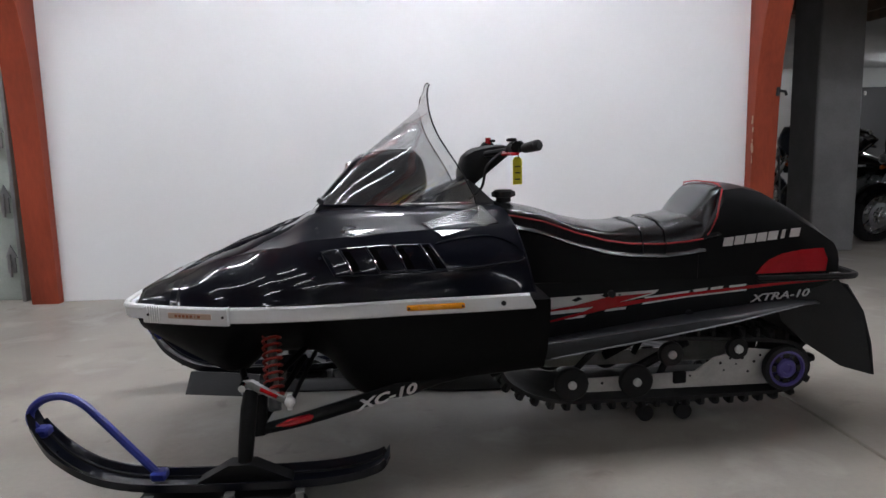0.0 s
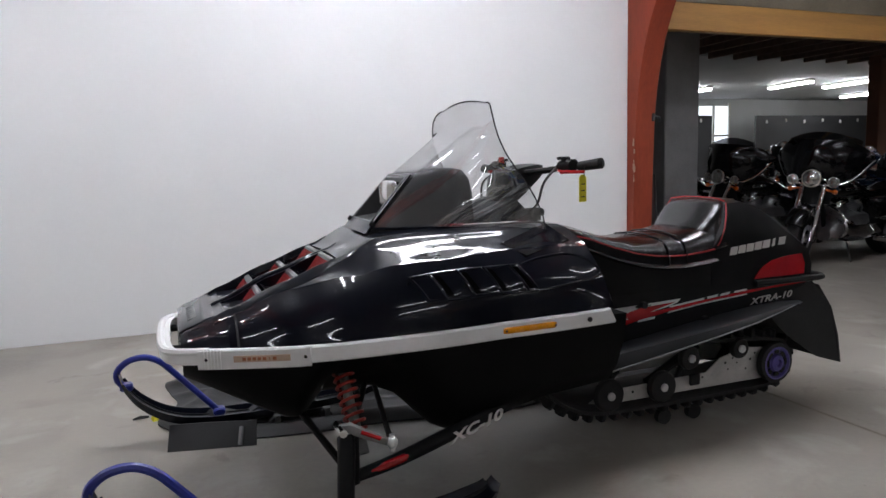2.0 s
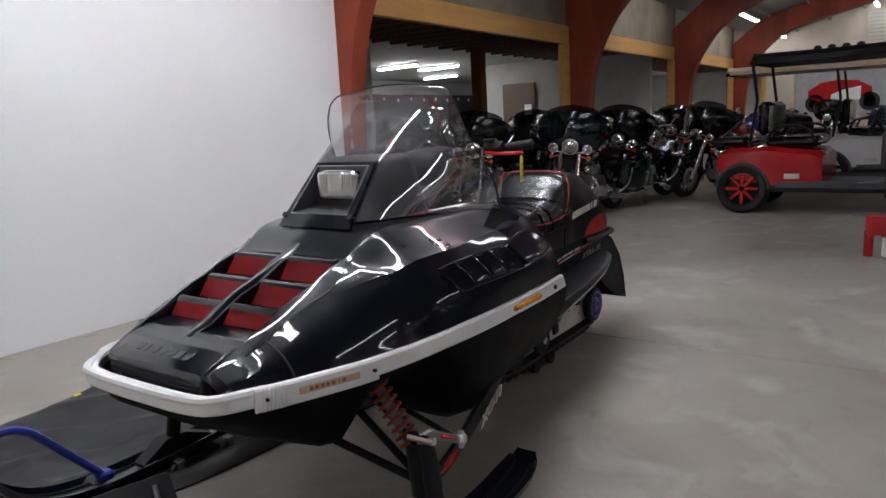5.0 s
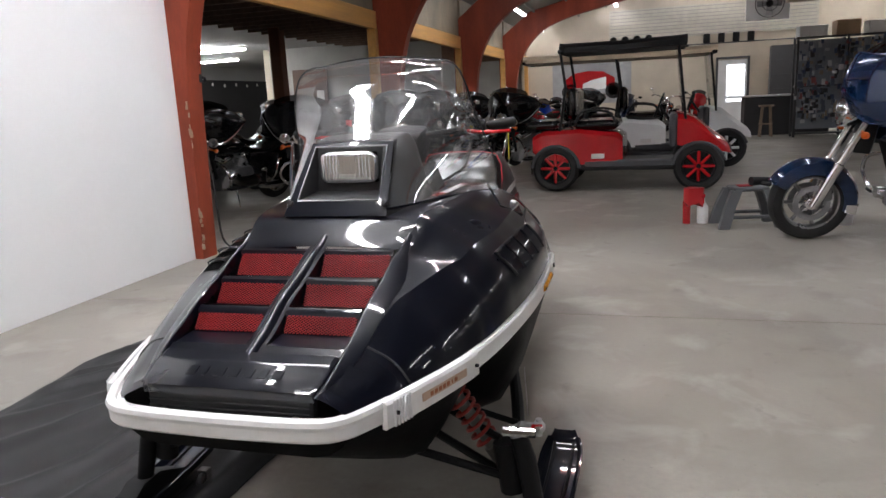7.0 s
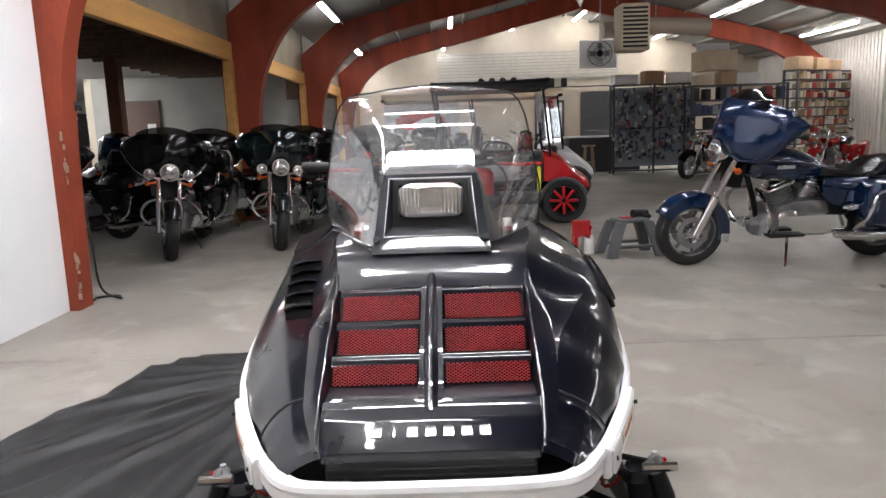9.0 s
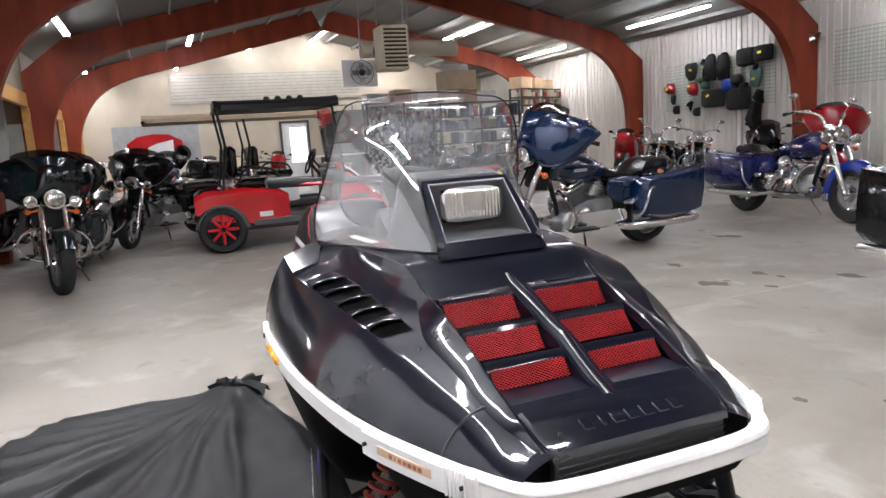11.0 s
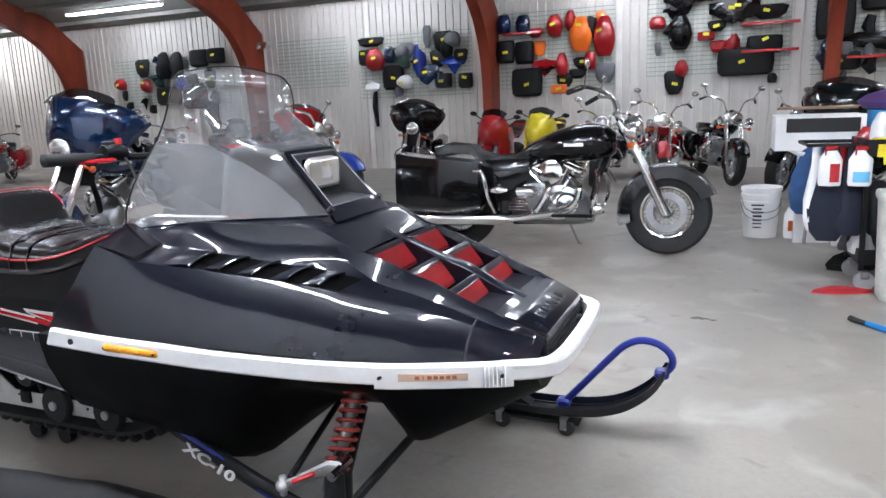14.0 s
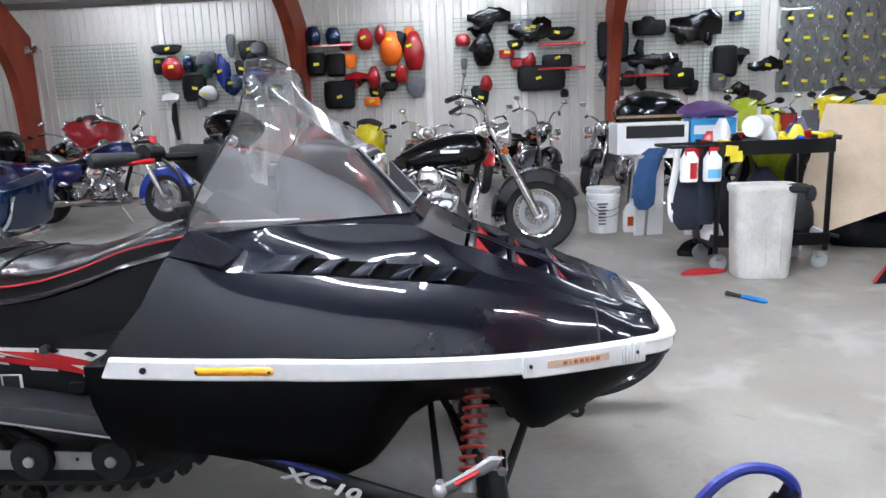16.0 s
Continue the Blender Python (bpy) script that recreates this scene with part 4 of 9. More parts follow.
def pod():
    """Wedge-shaped headlamp pod: flat top, rounded shoulders, flanks that spread to the hood."""
    def ring(x0, z0, w0, x1, z1, w1, r=0.022):
        half = []
        for f in (0.0, 0.30, 0.62, 0.88):
            half.append((x0 + (x1 - x0) * f, w0 + (w1 + 0.004 - w0) * (f ** 0.92), z0 + (z1 - z0) * f))
        half += [(x1 + 0.001, w1 - 0.003, z1 - 0.006), (x1 + 0.001, w1 - r * 0.5, z1 - 0.0015), (x1 + 0.001, w1 - r * 1.2, z1)]
        return half + [(x, -y, z) for x, y, z in half[::-1]]
    g = Geo()
    g.loft([ring(0.662, 0.902, 0.160, 0.838, 1.108, 0.134), ring(0.735, 0.912, 0.178, 0.885, 1.119, 0.136), ring(0.82, 0.905, 0.198, 0.945, 1.125, 0.136), ring(0.92, 0.905, 0.208, 1.00, 1.126, 0.134), ring(0.99, 0.91, 0.205, 1.04, 1.118, 0.126), ring(1.035, 0.92, 0.19, 1.068, 1.09, 0.115), ring(1.062, 0.93, 0.17, 1.083, 1.04, 0.105), ring(1.07, 0.94, 0.13, 1.088, 0.985, 0.085)], True, False)
    shell = part("headlamp_pod", g, POD_BLACK, sled, "satin black headlamp pod with a flat top", angle=28)
    # deep lamp opening: thin surround, rim, shelf, cheeks and an upright sealed lamp
    def on(y, f, o=0.0):
        return (0.675 + (0.836 - 0.675) * f - 0.76 * o, y, 0.930 + (1.107 - 0.930) * f + 0.64 * o)
    inner = [on(-0.127, 0.09, 0.004), on(0.127, 0.09, 0.004), on(0.117, 0.925, 0.004), on(-0.117, 0.925, 0.004)]
    outer = [on(-0.160, -0.13, 0.001), on(0.160, -0.13, 0.001), on(0.133, 1.0, 0.001), on(-0.133, 1.0, 0.001)]
    back = [(0.80, -0.112, 0.962), (0.80, 0.112, 0.962), (0.815, 0.106, 1.093), (0.815, -0.106, 1.093)]
    part("pod_face", Geo().loft([outer, inner], True, False), GLOSS_BLACK, shell, "glossy black lamp surround")
    part("lamp_rim", Geo().tube(inner, 0.0026, 6, closed=True), STEEL, shell, "thin bright lamp rim")
    part("lamp_cavity", Geo().loft([inner, back], True, False).add(back, [(0, 1, 2, 3)]), CAVITY, shell)
    ny, nz = 72, 24
    verts, faces = [], []
    for j in range(nz + 1):
        for i in range(ny + 1):
            a, b = 2 * i / ny - 1, 2 * j / nz - 1
            rim = max(0.0, 1 - max(abs(a) ** 7, abs(b) ** 7))
            y, z = 0.095 * a * (1 - 0.16 * abs(b) ** 6), 1.034 + 0.050 * b * (1 - 0.16 * abs(a) ** 8)
            flute = 0.0016 * math.cos(y * 2 * math.pi / 0.0105) * (1 if abs(a) > 0.30 or b < -0.45 else 0.0)
            step = 0.0008 if abs(a) < 0.28 and abs(b) < 0.45 else 0.0
            verts.append((0.797 - 0.020 * rim ** 0.5 - flute * rim - step, y, z))
    n = ny + 1
    faces = [(j * n + i, (j + 1) * n + i, (j + 1) * n + i + 1, j * n + i + 1) for j in range(nz) for i in range(ny)]
    part("lamp_lens", Geo().add(verts, faces), LAMP_FACE, shell, "clear fluted sealed-beam headlamp glass", angle=70)
    part("lamp_seat", Geo().box((0.802, 0, 1.034), (0.012, 0.180, 0.092), 0.004), SHADE_BLACK, shell)


pod()


def windscreen():
    """A thin clear sheet: flat front, tight bend, long flanks; rounded top corners and hollow rear edges."""
    knots = [0.928, 0.962, 1.013, 1.057, 1.114, 1.169, 1.222, 1.268, 1.311, 1.334, 1.345, 1.351, 1.353]
    rear_x = [1.250, 1.234, 1.209, 1.186, 1.150, 1.117, 1.096, 1.087, 1.085, 1.089, 1.094, 1.098, 1.100]
    rear_y = [0.362, 0.366, 0.366, 0.358, 0.342, 0.328, 0.316, 0.305, 0.287, 0.268, 0.250, 0.226, 0.190]
    rows_z = sorted([0.928 + (1.114 - 0.928) * k / 6 for k in range(7)] + [1.114 + (1.311 - 1.114) * k / 8 for k in range(1, 9)] + [1.320, 1.328, 1.335, 1.341, 1.346, 1.350, 1.353])
    n1, n2 = 8, 14

    def row(z):
        xr, yr = float(np.interp(z, knots, rear_x)), float(np.interp(z, knots, rear_y))
        xf = min(float(np.interp(z, [0.928, 1.106, 1.181, 1.271, 1.353], [0.680, 0.848, 0.944, 1.062, 1.10])), xr - 0.002)
        yc = min(float(np.interp(z, [0.928, 1.114, 1.353], [0.152, 0.138, 0.12])), 0.7 * yr)
        ys = [yc * j / n1 for j in range(n1)] + [yc + (yr - yc) * (1 - (1 - k / n2) ** 1.6) for k in range(n2 + 1)]
        half = []
        for y in ys:
            q, e = y / yr, max(0.0, (y - yc) / (yr - yc))
            half.append(Vector((xf + (xr - xf) * (math.hypot(e, 0.14) - 0.14) / (math.hypot(1, 0.14) - 0.14), y, z - (0.024 * q ** 5 if z < 0.93 else 0.0) + 0.018 * max(0.0, (z - 1.311) / 0.042) * (1 - q * q))))
        return [Vector((p.x, -p.y, p.z)) for p in half[:0:-1]] + half
    outer = [row(z) for z in rows_z]
    n, m = len(outer[0]), len(outer)
    inner = []
    for i, r in enumerate(outer):
        r2 = []
        for j, p in enumerate(r):
            nrm = (r[min(j + 1, n - 1)] - r[max(j - 1, 0)]).cross(outer[min(i + 1, m - 1)][j] - outer[max(i - 1, 0)][j]).normalized()
            r2.append(p - (nrm if nrm.x < 0 else -nrm) * 0.003)
        inner.append(r2)
    verts = [tuple(p) for r in outer + inner for p in r]
    faces, mid = [], n // 2
    for i in range(m - 1):
        for j in range(n - 1):
            if i < 6 and mid - n1 <= j < mid + n1:
                continue  # cut-out round the lamp
            a = (i * n + j, i * n + j + 1, (i + 1) * n + j + 1, (i + 1) * n + j)
            faces += [a, tuple(k + m * n for k in a[::-1])]
    ws = part("windscreen", Geo().add(verts, faces), SCREEN, sled, "clear curved plastic windscreen with a thin dark edge", angle=60)
    ws.visible_shadow = False
    edge = [outer[i][0] for i in range(m)] + [outer[m - 1][j] for j in range(1, n - 1)] + [outer[i][n - 1] for i in range(m - 1, -1, -1)]
    part("edge_trim", Geo().tube(edge, 0.0027, 6), RUBBER, ws, "thin black rubber edge")
    for side in (1, -1):
        foot = outer[0][mid + n1:] if side > 0 else outer[0][mid - n1::-1]
        part("base_trim", Geo().tube([tuple(p + Vector((0, 0, -0.003))) for p in foot], 0.004, 6), GLOSS_BLACK, ws)
        c = Vector((0.684, side * 0.148, 0.938))
        part("screen_bolt", Geo().cyl(c + Vector((-0.010, 0, 0.008)), c + Vector((0.010, 0, -0.008)), 0.0095, 10), MATT_BLACK, ws)
        # printed strip lying along the hood behind the flank
        pts = [Vector((x, side * y, 0.9275)) for x, y in ((0.90, 0.225), (0.985, 0.236), (1.07, 0.243), (1.155, 0.248), (1.24, 0.250))]
        for a, b, mat, word in ((0, 1, RED_PAINT, "red end of the printed strip"), (1, 4, PALE, "pale printed strip behind the windscreen"), (3, 4, RED_PAINT, "red end of the printed strip")):
            seg = [p + Vector((0, 0, 0.0006 if mat is RED_PAINT else 0)) for p in pts[a:b + 1]]
            if a == 3:
                seg = [seg[0].lerp(seg[1], 0.55), seg[1]]
            part("console_strip", Geo().loft([[tuple(p + Vector((0, side * o, z))) for p in seg] for o, z in ((-0.014, 0.0), (0.014, -0.001))], False, False), mat, ws, word)


windscreen()


def controls():
    con = Geo()
    con.loft([[(x, -w, 0.90), (x, -w * 0.8, z), (x, w * 0.8, z), (x, w, 0.90)] for x, w, z in ((1.06, 0.20, 0.928), (1.12, 0.205, 0.955), (1.20, 0.19, 0.985), (1.245, 0.18, 1.003), (1.27, 0.165, 0.985), (1.34, 0.14, 0.92))])
    part("console", con, SATIN_BLACK, sled, "satin black dash console")
    post_rings = fine([[(x, -w, z0), (x, -w, z1), (x, w, z1), (x, w, z0)] for x, w, z0, z1 in ((1.215, 0.045, 0.955, 1.03), (1.235, 0.075, 0.96, 1.085), (1.275, 0.088, 0.985, 1.110), (1.33, 0.088, 1.030, 1.122), (1.39, 0.070, 1.075, 1.128), (1.415, 0.05, 1.092, 1.124))], 2, 2, 0.35)
    bar = part("handlebar", Geo().tube(spline([(1.45, -0.385, 1.127), (1.415, -0.27, 1.117), (1.33, -0.12, 1.10), (1.30, 0, 1.095), (1.33, 0.12, 1.10), (1.375, 0.29, 1.107), (1.40, 0.465, 1.112)], 4), 0.012, 8), SATIN_BLACK, sled, "black handlebar with padded centre")
    part("handlebar_pad", Geo().loft(post_rings), SATIN_BLACK, bar)
    for side in (1, -1):
        gx, gy, gz = (1.405, 0.475, 1.113) if side > 0 else (1.455, -0.395, 1.128)
        ix, iy, iz = (1.38, 0.33, 1.108) if side > 0 else (1.43, -0.30, 1.118)
        part("grip", Geo().tube([(gx + 0.004, gy + side * 0.005, gz), (gx, gy, gz), (ix, iy, iz)], [0.012, 0.02, 0.018], 10), RUBBER, bar)
        part("control_pod", Geo().box((1.405 if side < 0 else 1.375, side * 0.262, 1.124), (0.05, 0.07, 0.042), 0.010).cyl((1.40 if side < 0 else 1.37, side * 0.30, 1.121), (1.395 if side < 0 else 1.365, side * 0.225, 1.118), 0.022, 10).box((1.39, side * 0.25, 1.149), (0.032, 0.05, 0.012), 0.004), SATIN_BLACK, bar)
        part("lever", Geo().tube([(1.375, side * 0.235, 1.105), (1.35, side * 0.30, 1.10), (1.385, side * 0.395, 1.10)], [0.007, 0.008, 0.006], 6), RED_PAINT, bar, "red control lever")
        part("cable", Geo().tube(spline([(1.38, side * 0.22, 1.12), (1.30, side * 0.26, 1.06), (1.28, side * 0.24, 0.98), (1.24, side * 0.16, 0.93)], 5), 0.005, 6), RUBBER, bar)
    part("kill_switch", Geo().cyl((1.375, 0.235, 1.135), (1.375, 0.235, 1.163), 0.012, 10), RED_PAINT, bar, "red button")
    tag = part("price_tag", Geo().plate([(-0.017, -0.05), (0.017, -0.05), (0.017, 0.035), (0.008, 0.045), (-0.008, 0.045), (-0.017, 0.035)], 0.002, pose(1.385, -0.385, 1.045, 90, 0, 12)), YELLOW_TAG, sled, "yellow hang tag with dark marks")
    for k in range(3):
        part("tag_mark", Geo().box((0.0, 0.012 - 0.022 * k, 0.003), (0.018, 0.004, 0.001), 0.0003, pose(1.385, -0.385, 1.045, 90, 0, 12)), MATT_BLACK, tag)
    part("tag_string", Geo().tube([(1.388, -0.39, 1.086), (1.392, -0.385, 1.12)], 0.0015, 5), MATT_BLACK, tag)
    cap = Geo().lathe([(0.03, 0.0), (0.03, 0.018), (0.042, 0.02), (0.042, 0.042), (0.034, 0.048), (0.0005, 0.05)], 14, pose(1.40, 0, 0.905))
    lid = part("fuel_cap", cap, RUBBER, sled, "black ribbed fuel cap")
    for k in range(6):
        a = k * math.pi / 3
        part("cap_rib", Geo().box((0.042 * math.cos(a), 0.042 * math.sin(a), 0.031), (0.012, 0.012, 0.02), 0.003, pose(1.40, 0, 0.905)), RUBBER, lid)


controls()

# ---- seat, tunnel and tail ----
# lifted from black to grey: the board's satin sheen is put into the colour
BOARD_GREY = material("board_grey", (0.014, 0.015, 0.017), 0.38, 0, 0.3, 7, 150, 0.2, spec=0.4)
BARE_RAIL = material("bare_rail", (0.50, 0.49, 0.47), 0.55, 0.55, 0.22, 12, 90, 0.15)


def seat():
    xs = [1.33, 1.42, 1.52, 1.64, 1.75, 1.85, 1.97, 2.08, 2.145]
    top = [0.915, 0.90, 0.878, 0.838, 0.815, 0.812, 0.820, 0.838, 0.852]
    pip = [0.875, 0.862, 0.842, 0.797, 0.765, 0.748, 0.742, 0.748, 0.757]
    wid = [0.13, 0.17, 0.195, 0.205, 0.21, 0.21, 0.21, 0.21, 0.205]
    steps = np.linspace(1.33, 2.145, 30)
    rings, line, skirt = [], [], []
    for x in steps:
        zt, zp, w = (float(np.interp(x, xs, k)) for k in (top, pip, wid))
        sag = 0.004 * math.sin(x * 31)
        half = [(w * 0.98, zp - 0.06), (w * 0.995, zp - 0.03), (w, zp), (w * 0.93, zp + (zt - zp) * 0.55), (w * 0.72, zt - 0.012 + sag), (w * 0.35, zt)]
        rings.append([(x, y, z) for y, z in half] + [(x, -y, z) for y, z in half[::-1]])
        line.append((x, w + 0.002, zp))
        skirt.append([(x, w * 1.015, 0.604), (x, w * 1.03, (zp + 0.604) / 2), (x, w * 1.02, zp - 0.03), (x, w * 1.002, zp - 0.003), (x, w * 0.96, zp - 0.01), (x, w * 0.96, 0.604)])
    s = part("seat", Geo().loft(fine(rings, 2, 1)), VINYL, sled, "black vinyl seat with red piping, worn glossy")
    for side in (1, -1):
        part("seat_skirt", Geo().loft([[(x, side * y, z) for x, y, z in r] for r in skirt]), TAIL_VINYL, s, "dull black vinyl skirt")
        pts = [(x, side * y, z) for x, y, z in line]
        pts += [(2.17, side * 0.205, 0.785), (2.195, side * 0.205, 0.84), (2.205, side * 0.20, 0.90), (2.225, side * 0.175, 0.945)]
        part("piping", Geo().tube(pts, 0.003, 6), RED_PIPING, s, "red piping")
    # creased strap across the seat
    for x in (1.90, 1.99):
        zt, zp, w = (float(np.interp(x, xs, k)) for k in (top, pip, wid))
        half = [(w + 0.006, 0.70), (w + 0.006, zp), (w * 0.94, zp + (zt - zp) * 0.6), (w * 0.72, zt - 0.006), (w * 0.3, zt + 0.006), (0, zt + 0.006)]
        pts = [(x, y, z) for y, z in half] + [(x, -y, z) for y, z in half[::-1][1:]]
        part("seat_fold", Geo().tube(pts, 0.0035, 8), VINYL, s)
    # back bump cushion and tail cowl
    bump = Geo()
    rings = []
    for x, zl, w, zh in ((2.10, 0.72, 0.165, 0.838), (2.125, 0.72, 0.18, 0.862), (2.15, 0.72, 0.188, 0.892), (2.175, 0.72, 0.19, 0.920), (2.20, 0.72, 0.188, 0.943), (2.235, 0.72, 0.178, 0.958)):
        half = [(w, zl), (w, (zl + zh) / 2), (w * 0.9, zh - 0.018), (w * 0.6, zh - 0.003), (w * 0.25, zh)]
        rings.append([(x, y, z) for y, z in half] + [(x, -y, z) for y, z in half[::-1]])
    part("back_bolster", bump.loft(fine(rings, 2, 3)), VINYL, s)
    top_line = spline([(2.22, -0.172, 0.952), (2.232, -0.10, 0.962), (2.235, 0, 0.964), (2.232, 0.10, 0.962), (2.22, 0.172, 0.952)], 4)
    part("piping", Geo().tube(top_line, 0.003, 6), RED_PIPING, s)
    rings = []
    for x, zh, w, zl in ((2.12, 0.77, 0.214, 0.605), (2.18, 0.86, 0.213, 0.605), (2.225, 0.952, 0.205, 0.605), (2.30, 0.958, 0.205, 0.605), (2.38, 0.938, 0.208, 0.605), (2.50, 0.872, 0.208, 0.605), (2.60, 0.805, 0.205, 0.605), (2.68, 0.742, 0.20, 0.605), (2.70, 0.70, 0.198, 0.605)):
        half = [(w, zl), (w * 1.01, zl + (zh - zl) * 0.5), (w * 0.96, zl + (zh - zl) * 0.85), (w * 0.85, zh - 0.012), (w * 0.5, zh), (w * 0.2, zh + 0.002)]
        rings.append([(x, y, z) for y, z in half] + [(x, -y, z) for y, z in half[::-1]])
    tail = part("tail_cowl", Geo().loft(rings), TAIL_VINYL, sled, "black vinyl tail cowl behind the seat")
    for side in (1, -1):
        m = Matrix(((1, 0, 0, 0), (0, 0, side, side * 0.2095), (0, 1, 0, 0), (0, 0, 0, 1)))
        lens = [(2.355, 0.612), (2.640, 0.614), (2.645, 0.66), (2.625, 0.706), (2.54, 0.702), (2.457, 0.688), (2.405, 0.665), (2.375, 0.638)]
        part("tail_panel", Geo().plate(lens if side > 0 else lens, 0.004, m), RED_LENS, tail, "red side panel of the tail")
        # maker's mark as pale bars
        for k in range(7):
            x, z = 2.240 + k * 0.0445, 0.742 + 0.0045 * k
            a, b = (0.019, 0.019) if k != 5 else (0.010, 0.004)
            part("tail_mark", Geo().plate([(x - a - 0.004, z - 0.017), (x + b - 0.004, z - 0.015), (x + b + 0.002, z + 0.019), (x - a + 0.002, z + 0.016)], 0.002, Matrix(((1, 0, 0, 0), (0, 0, side, side * 0.2118), (0, 1, 0, 0), (0, 0, 0, 1)))), PALE, tail, "pale block mark")


seat()


def tunnel():
    g = Geo()
    g.loft([[(x, -0.205, z0), (x, -0.205, 0.605), (x, 0.205, 0.605), (x, 0.205, z0)] for x, z0 in ((1.34, 0.37), (1.60, 0.37), (2.45, 0.46), (2.66, 0.50))])
    tun = part("tunnel", g, SATIN_BLACK, sled, "black tunnel with graphic stripe")
    for side in (1, -1):
        board = Geo()
        board.loft([[(x, side * 0.19, z + h * 0.35), (x, side * (w - 0.05), z + h * 0.6), (x, side * (w - 0.026), z + h), (x, side * (w - 0.010), z + h * 0.96), (x, side * w, z + h * 0.45), (x, side * w, z + 0.004), (x, side * (w - 0.006), z), (x, side * 0.19, z - 0.004)] for x, z, w, h in ((1.40, 0.350, 0.40, 0.062), (1.54, 0.369, 0.40, 0.058), (1.80, 0.408, 0.40, 0.046), (2.0, 0.440, 0.40, 0.034), (2.2, 0.468, 0.385, 0.024), (2.36, 0.488, 0.35, 0.016), (2.50, 0.497, 0.30, 0.010), (2.60, 0.490, 0.25, 0.008))])
        part("running_board", board, BOARD_GREY, sled, "satin black running board, sheen put in as dark grey, with a worn bright edge", angle=50)
        part("board_edge", Geo().tube([(x, side * (w + 0.001), z + 0.004) for x, z, w in ((1.50, 0.364, 0.40), (1.80, 0.408, 0.40), (2.0, 0.440, 0.40), (2.2, 0.468, 0.385), (2.36, 0.488, 0.35), (2.50, 0.497, 0.30))], [0.003, 0.0035, 0.0032, 0.003, 0.0025, 0.0015], 6), STEEL, tun)
        for x, z in ((1.78, 0.556), (2.09, 0.465), (2.50, 0.592)):
            part("bolt", Geo().cyl((x, side * 0.20, z), (x, side * 0.225, z), 0.014, 10), MATT_BLACK, tun)
        m = Matrix(((1, 0, 0, 0), (0, 0, side, side * 0.2055), (0, 1, 0, 0), (0, 0, 0, 1)))
        m2 = Matrix(((1, 0, 0, 0), (0, 0, side, side * 0.2068), (0, 1, 0, 0), (0, 0, 0, 1)))
        m3 = Matrix(((1, 0, 0, 0), (0, 0, side, side * 0.2079), (0, 1, 0, 0), (0, 0, 0, 1)))
        pale = (
            [(1.36, 0.542), (1.629, 0.551), (1.97, 0.563), (1.954, 0.549), (1.913, 0.537), (1.80, 0.518), (1.36, 0.500)],
            [(1.913, 0.536), (2.094, 0.555), (2.09, 0.546), (1.918, 0.527)],
            [(2.107, 0.557), (2.166, 0.563), (2.162, 0.553), (2.11, 0.548)], [(2.179, 0.563), (2.229, 0.568), (2.225, 0.558), (2.177, 0.553)], [(2.253, 0.568), (2.322, 0.573), (2.32, 0.564), (2.253, 0.559)],
            [(1.904, 0.507), (1.913, 0.517), (2.087, 0.538), (2.323, 0.556), (2.323, 0.546), (2.082, 0.528)],
            [(1.755, 0.485), (1.764, 0.495), (1.843, 0.501), (1.838, 0.491)], [(1.60, 0.460), (1.612, 0.472), (1.683, 0.474), (1.674, 0.465)],
            [(1.50, 0.478), (1.53, 0.505), (1.71, 0.516), (1.714, 0.506), (1.674, 0.489)])
        for p in pale:
            part("stripe_pale", Geo().plate(p, 0.001, m), PALE, tun, "pale graphic stripe")
        red = [(1.36, 0.478), (1.638, 0.514), (1.768, 0.543), (1.945, 0.552), (1.815, 0.521), (2.092, 0.547), (2.326, 0.566), (2.453, 0.573), (2.66, 0.582), (2.66, 0.574), (2.453, 0.563), (2.326, 0.553), (2.092, 0.535), (1.904, 0.514), (1.76, 0.493), (1.647, 0.471), (1.40, 0.425), (1.674, 0.489), (1.714, 0.506), (1.62, 0.500)]
        part("stripe_red", Geo().plate(red, 0.001, m2), RED_PAINT, tun, "red lightning stripe")
        for p in ([(1.625, 0.535), (1.651, 0.548), (1.669, 0.539), (1.643, 0.528)], [(1.741, 0.549), (1.759, 0.559), (1.782, 0.548), (1.759, 0.541)], [(1.807, 0.551), (1.819, 0.554), (1.816, 0.544)]):
            part("stripe_check", Geo().plate(p, 0.001, m3), SATIN_BLACK, tun)
        if side > 0:
            plate = part("data_plate", Geo().box((1.965, 0.2075, 0.455), (0.19, 0.003, 0.046), 0.004), PALE, tun, "pale data plate with grey fields")
            for x, w in ((1.904, 0.052), (1.965, 0.058), (2.026, 0.052)):
                part("plate_field", Geo().box((x, 0.2095, 0.4555), (w, 0.002, 0.037), 0.0008), BOARD_GREY, plate)
            part("wire_clip", Geo().box((1.70, 0.212, 0.436), (0.045, 0.014, 0.034), 0.003), SATIN_BLACK, tun)
        face = Matrix(((-side, 0, 0, 2.458), (0, 0, side, side * 0.2065), (0, 1, 0, 0.519), (0, 0, 0, 1))) if side > 0 else Matrix(((1, 0, 0, 2.458), (0, 0, -1, -0.2065), (0, 1, 0, 0.519), (0, 0, 0, 1)))
        lettering("side_lettering", "XTRA-10", 0.040, PALE, tun, face @ pose(0, 0, 0, 0, 0, 4 if side < 0 else -4), 0.001, 0.35, "pale slanted lettering", 1.5, 0.0007)
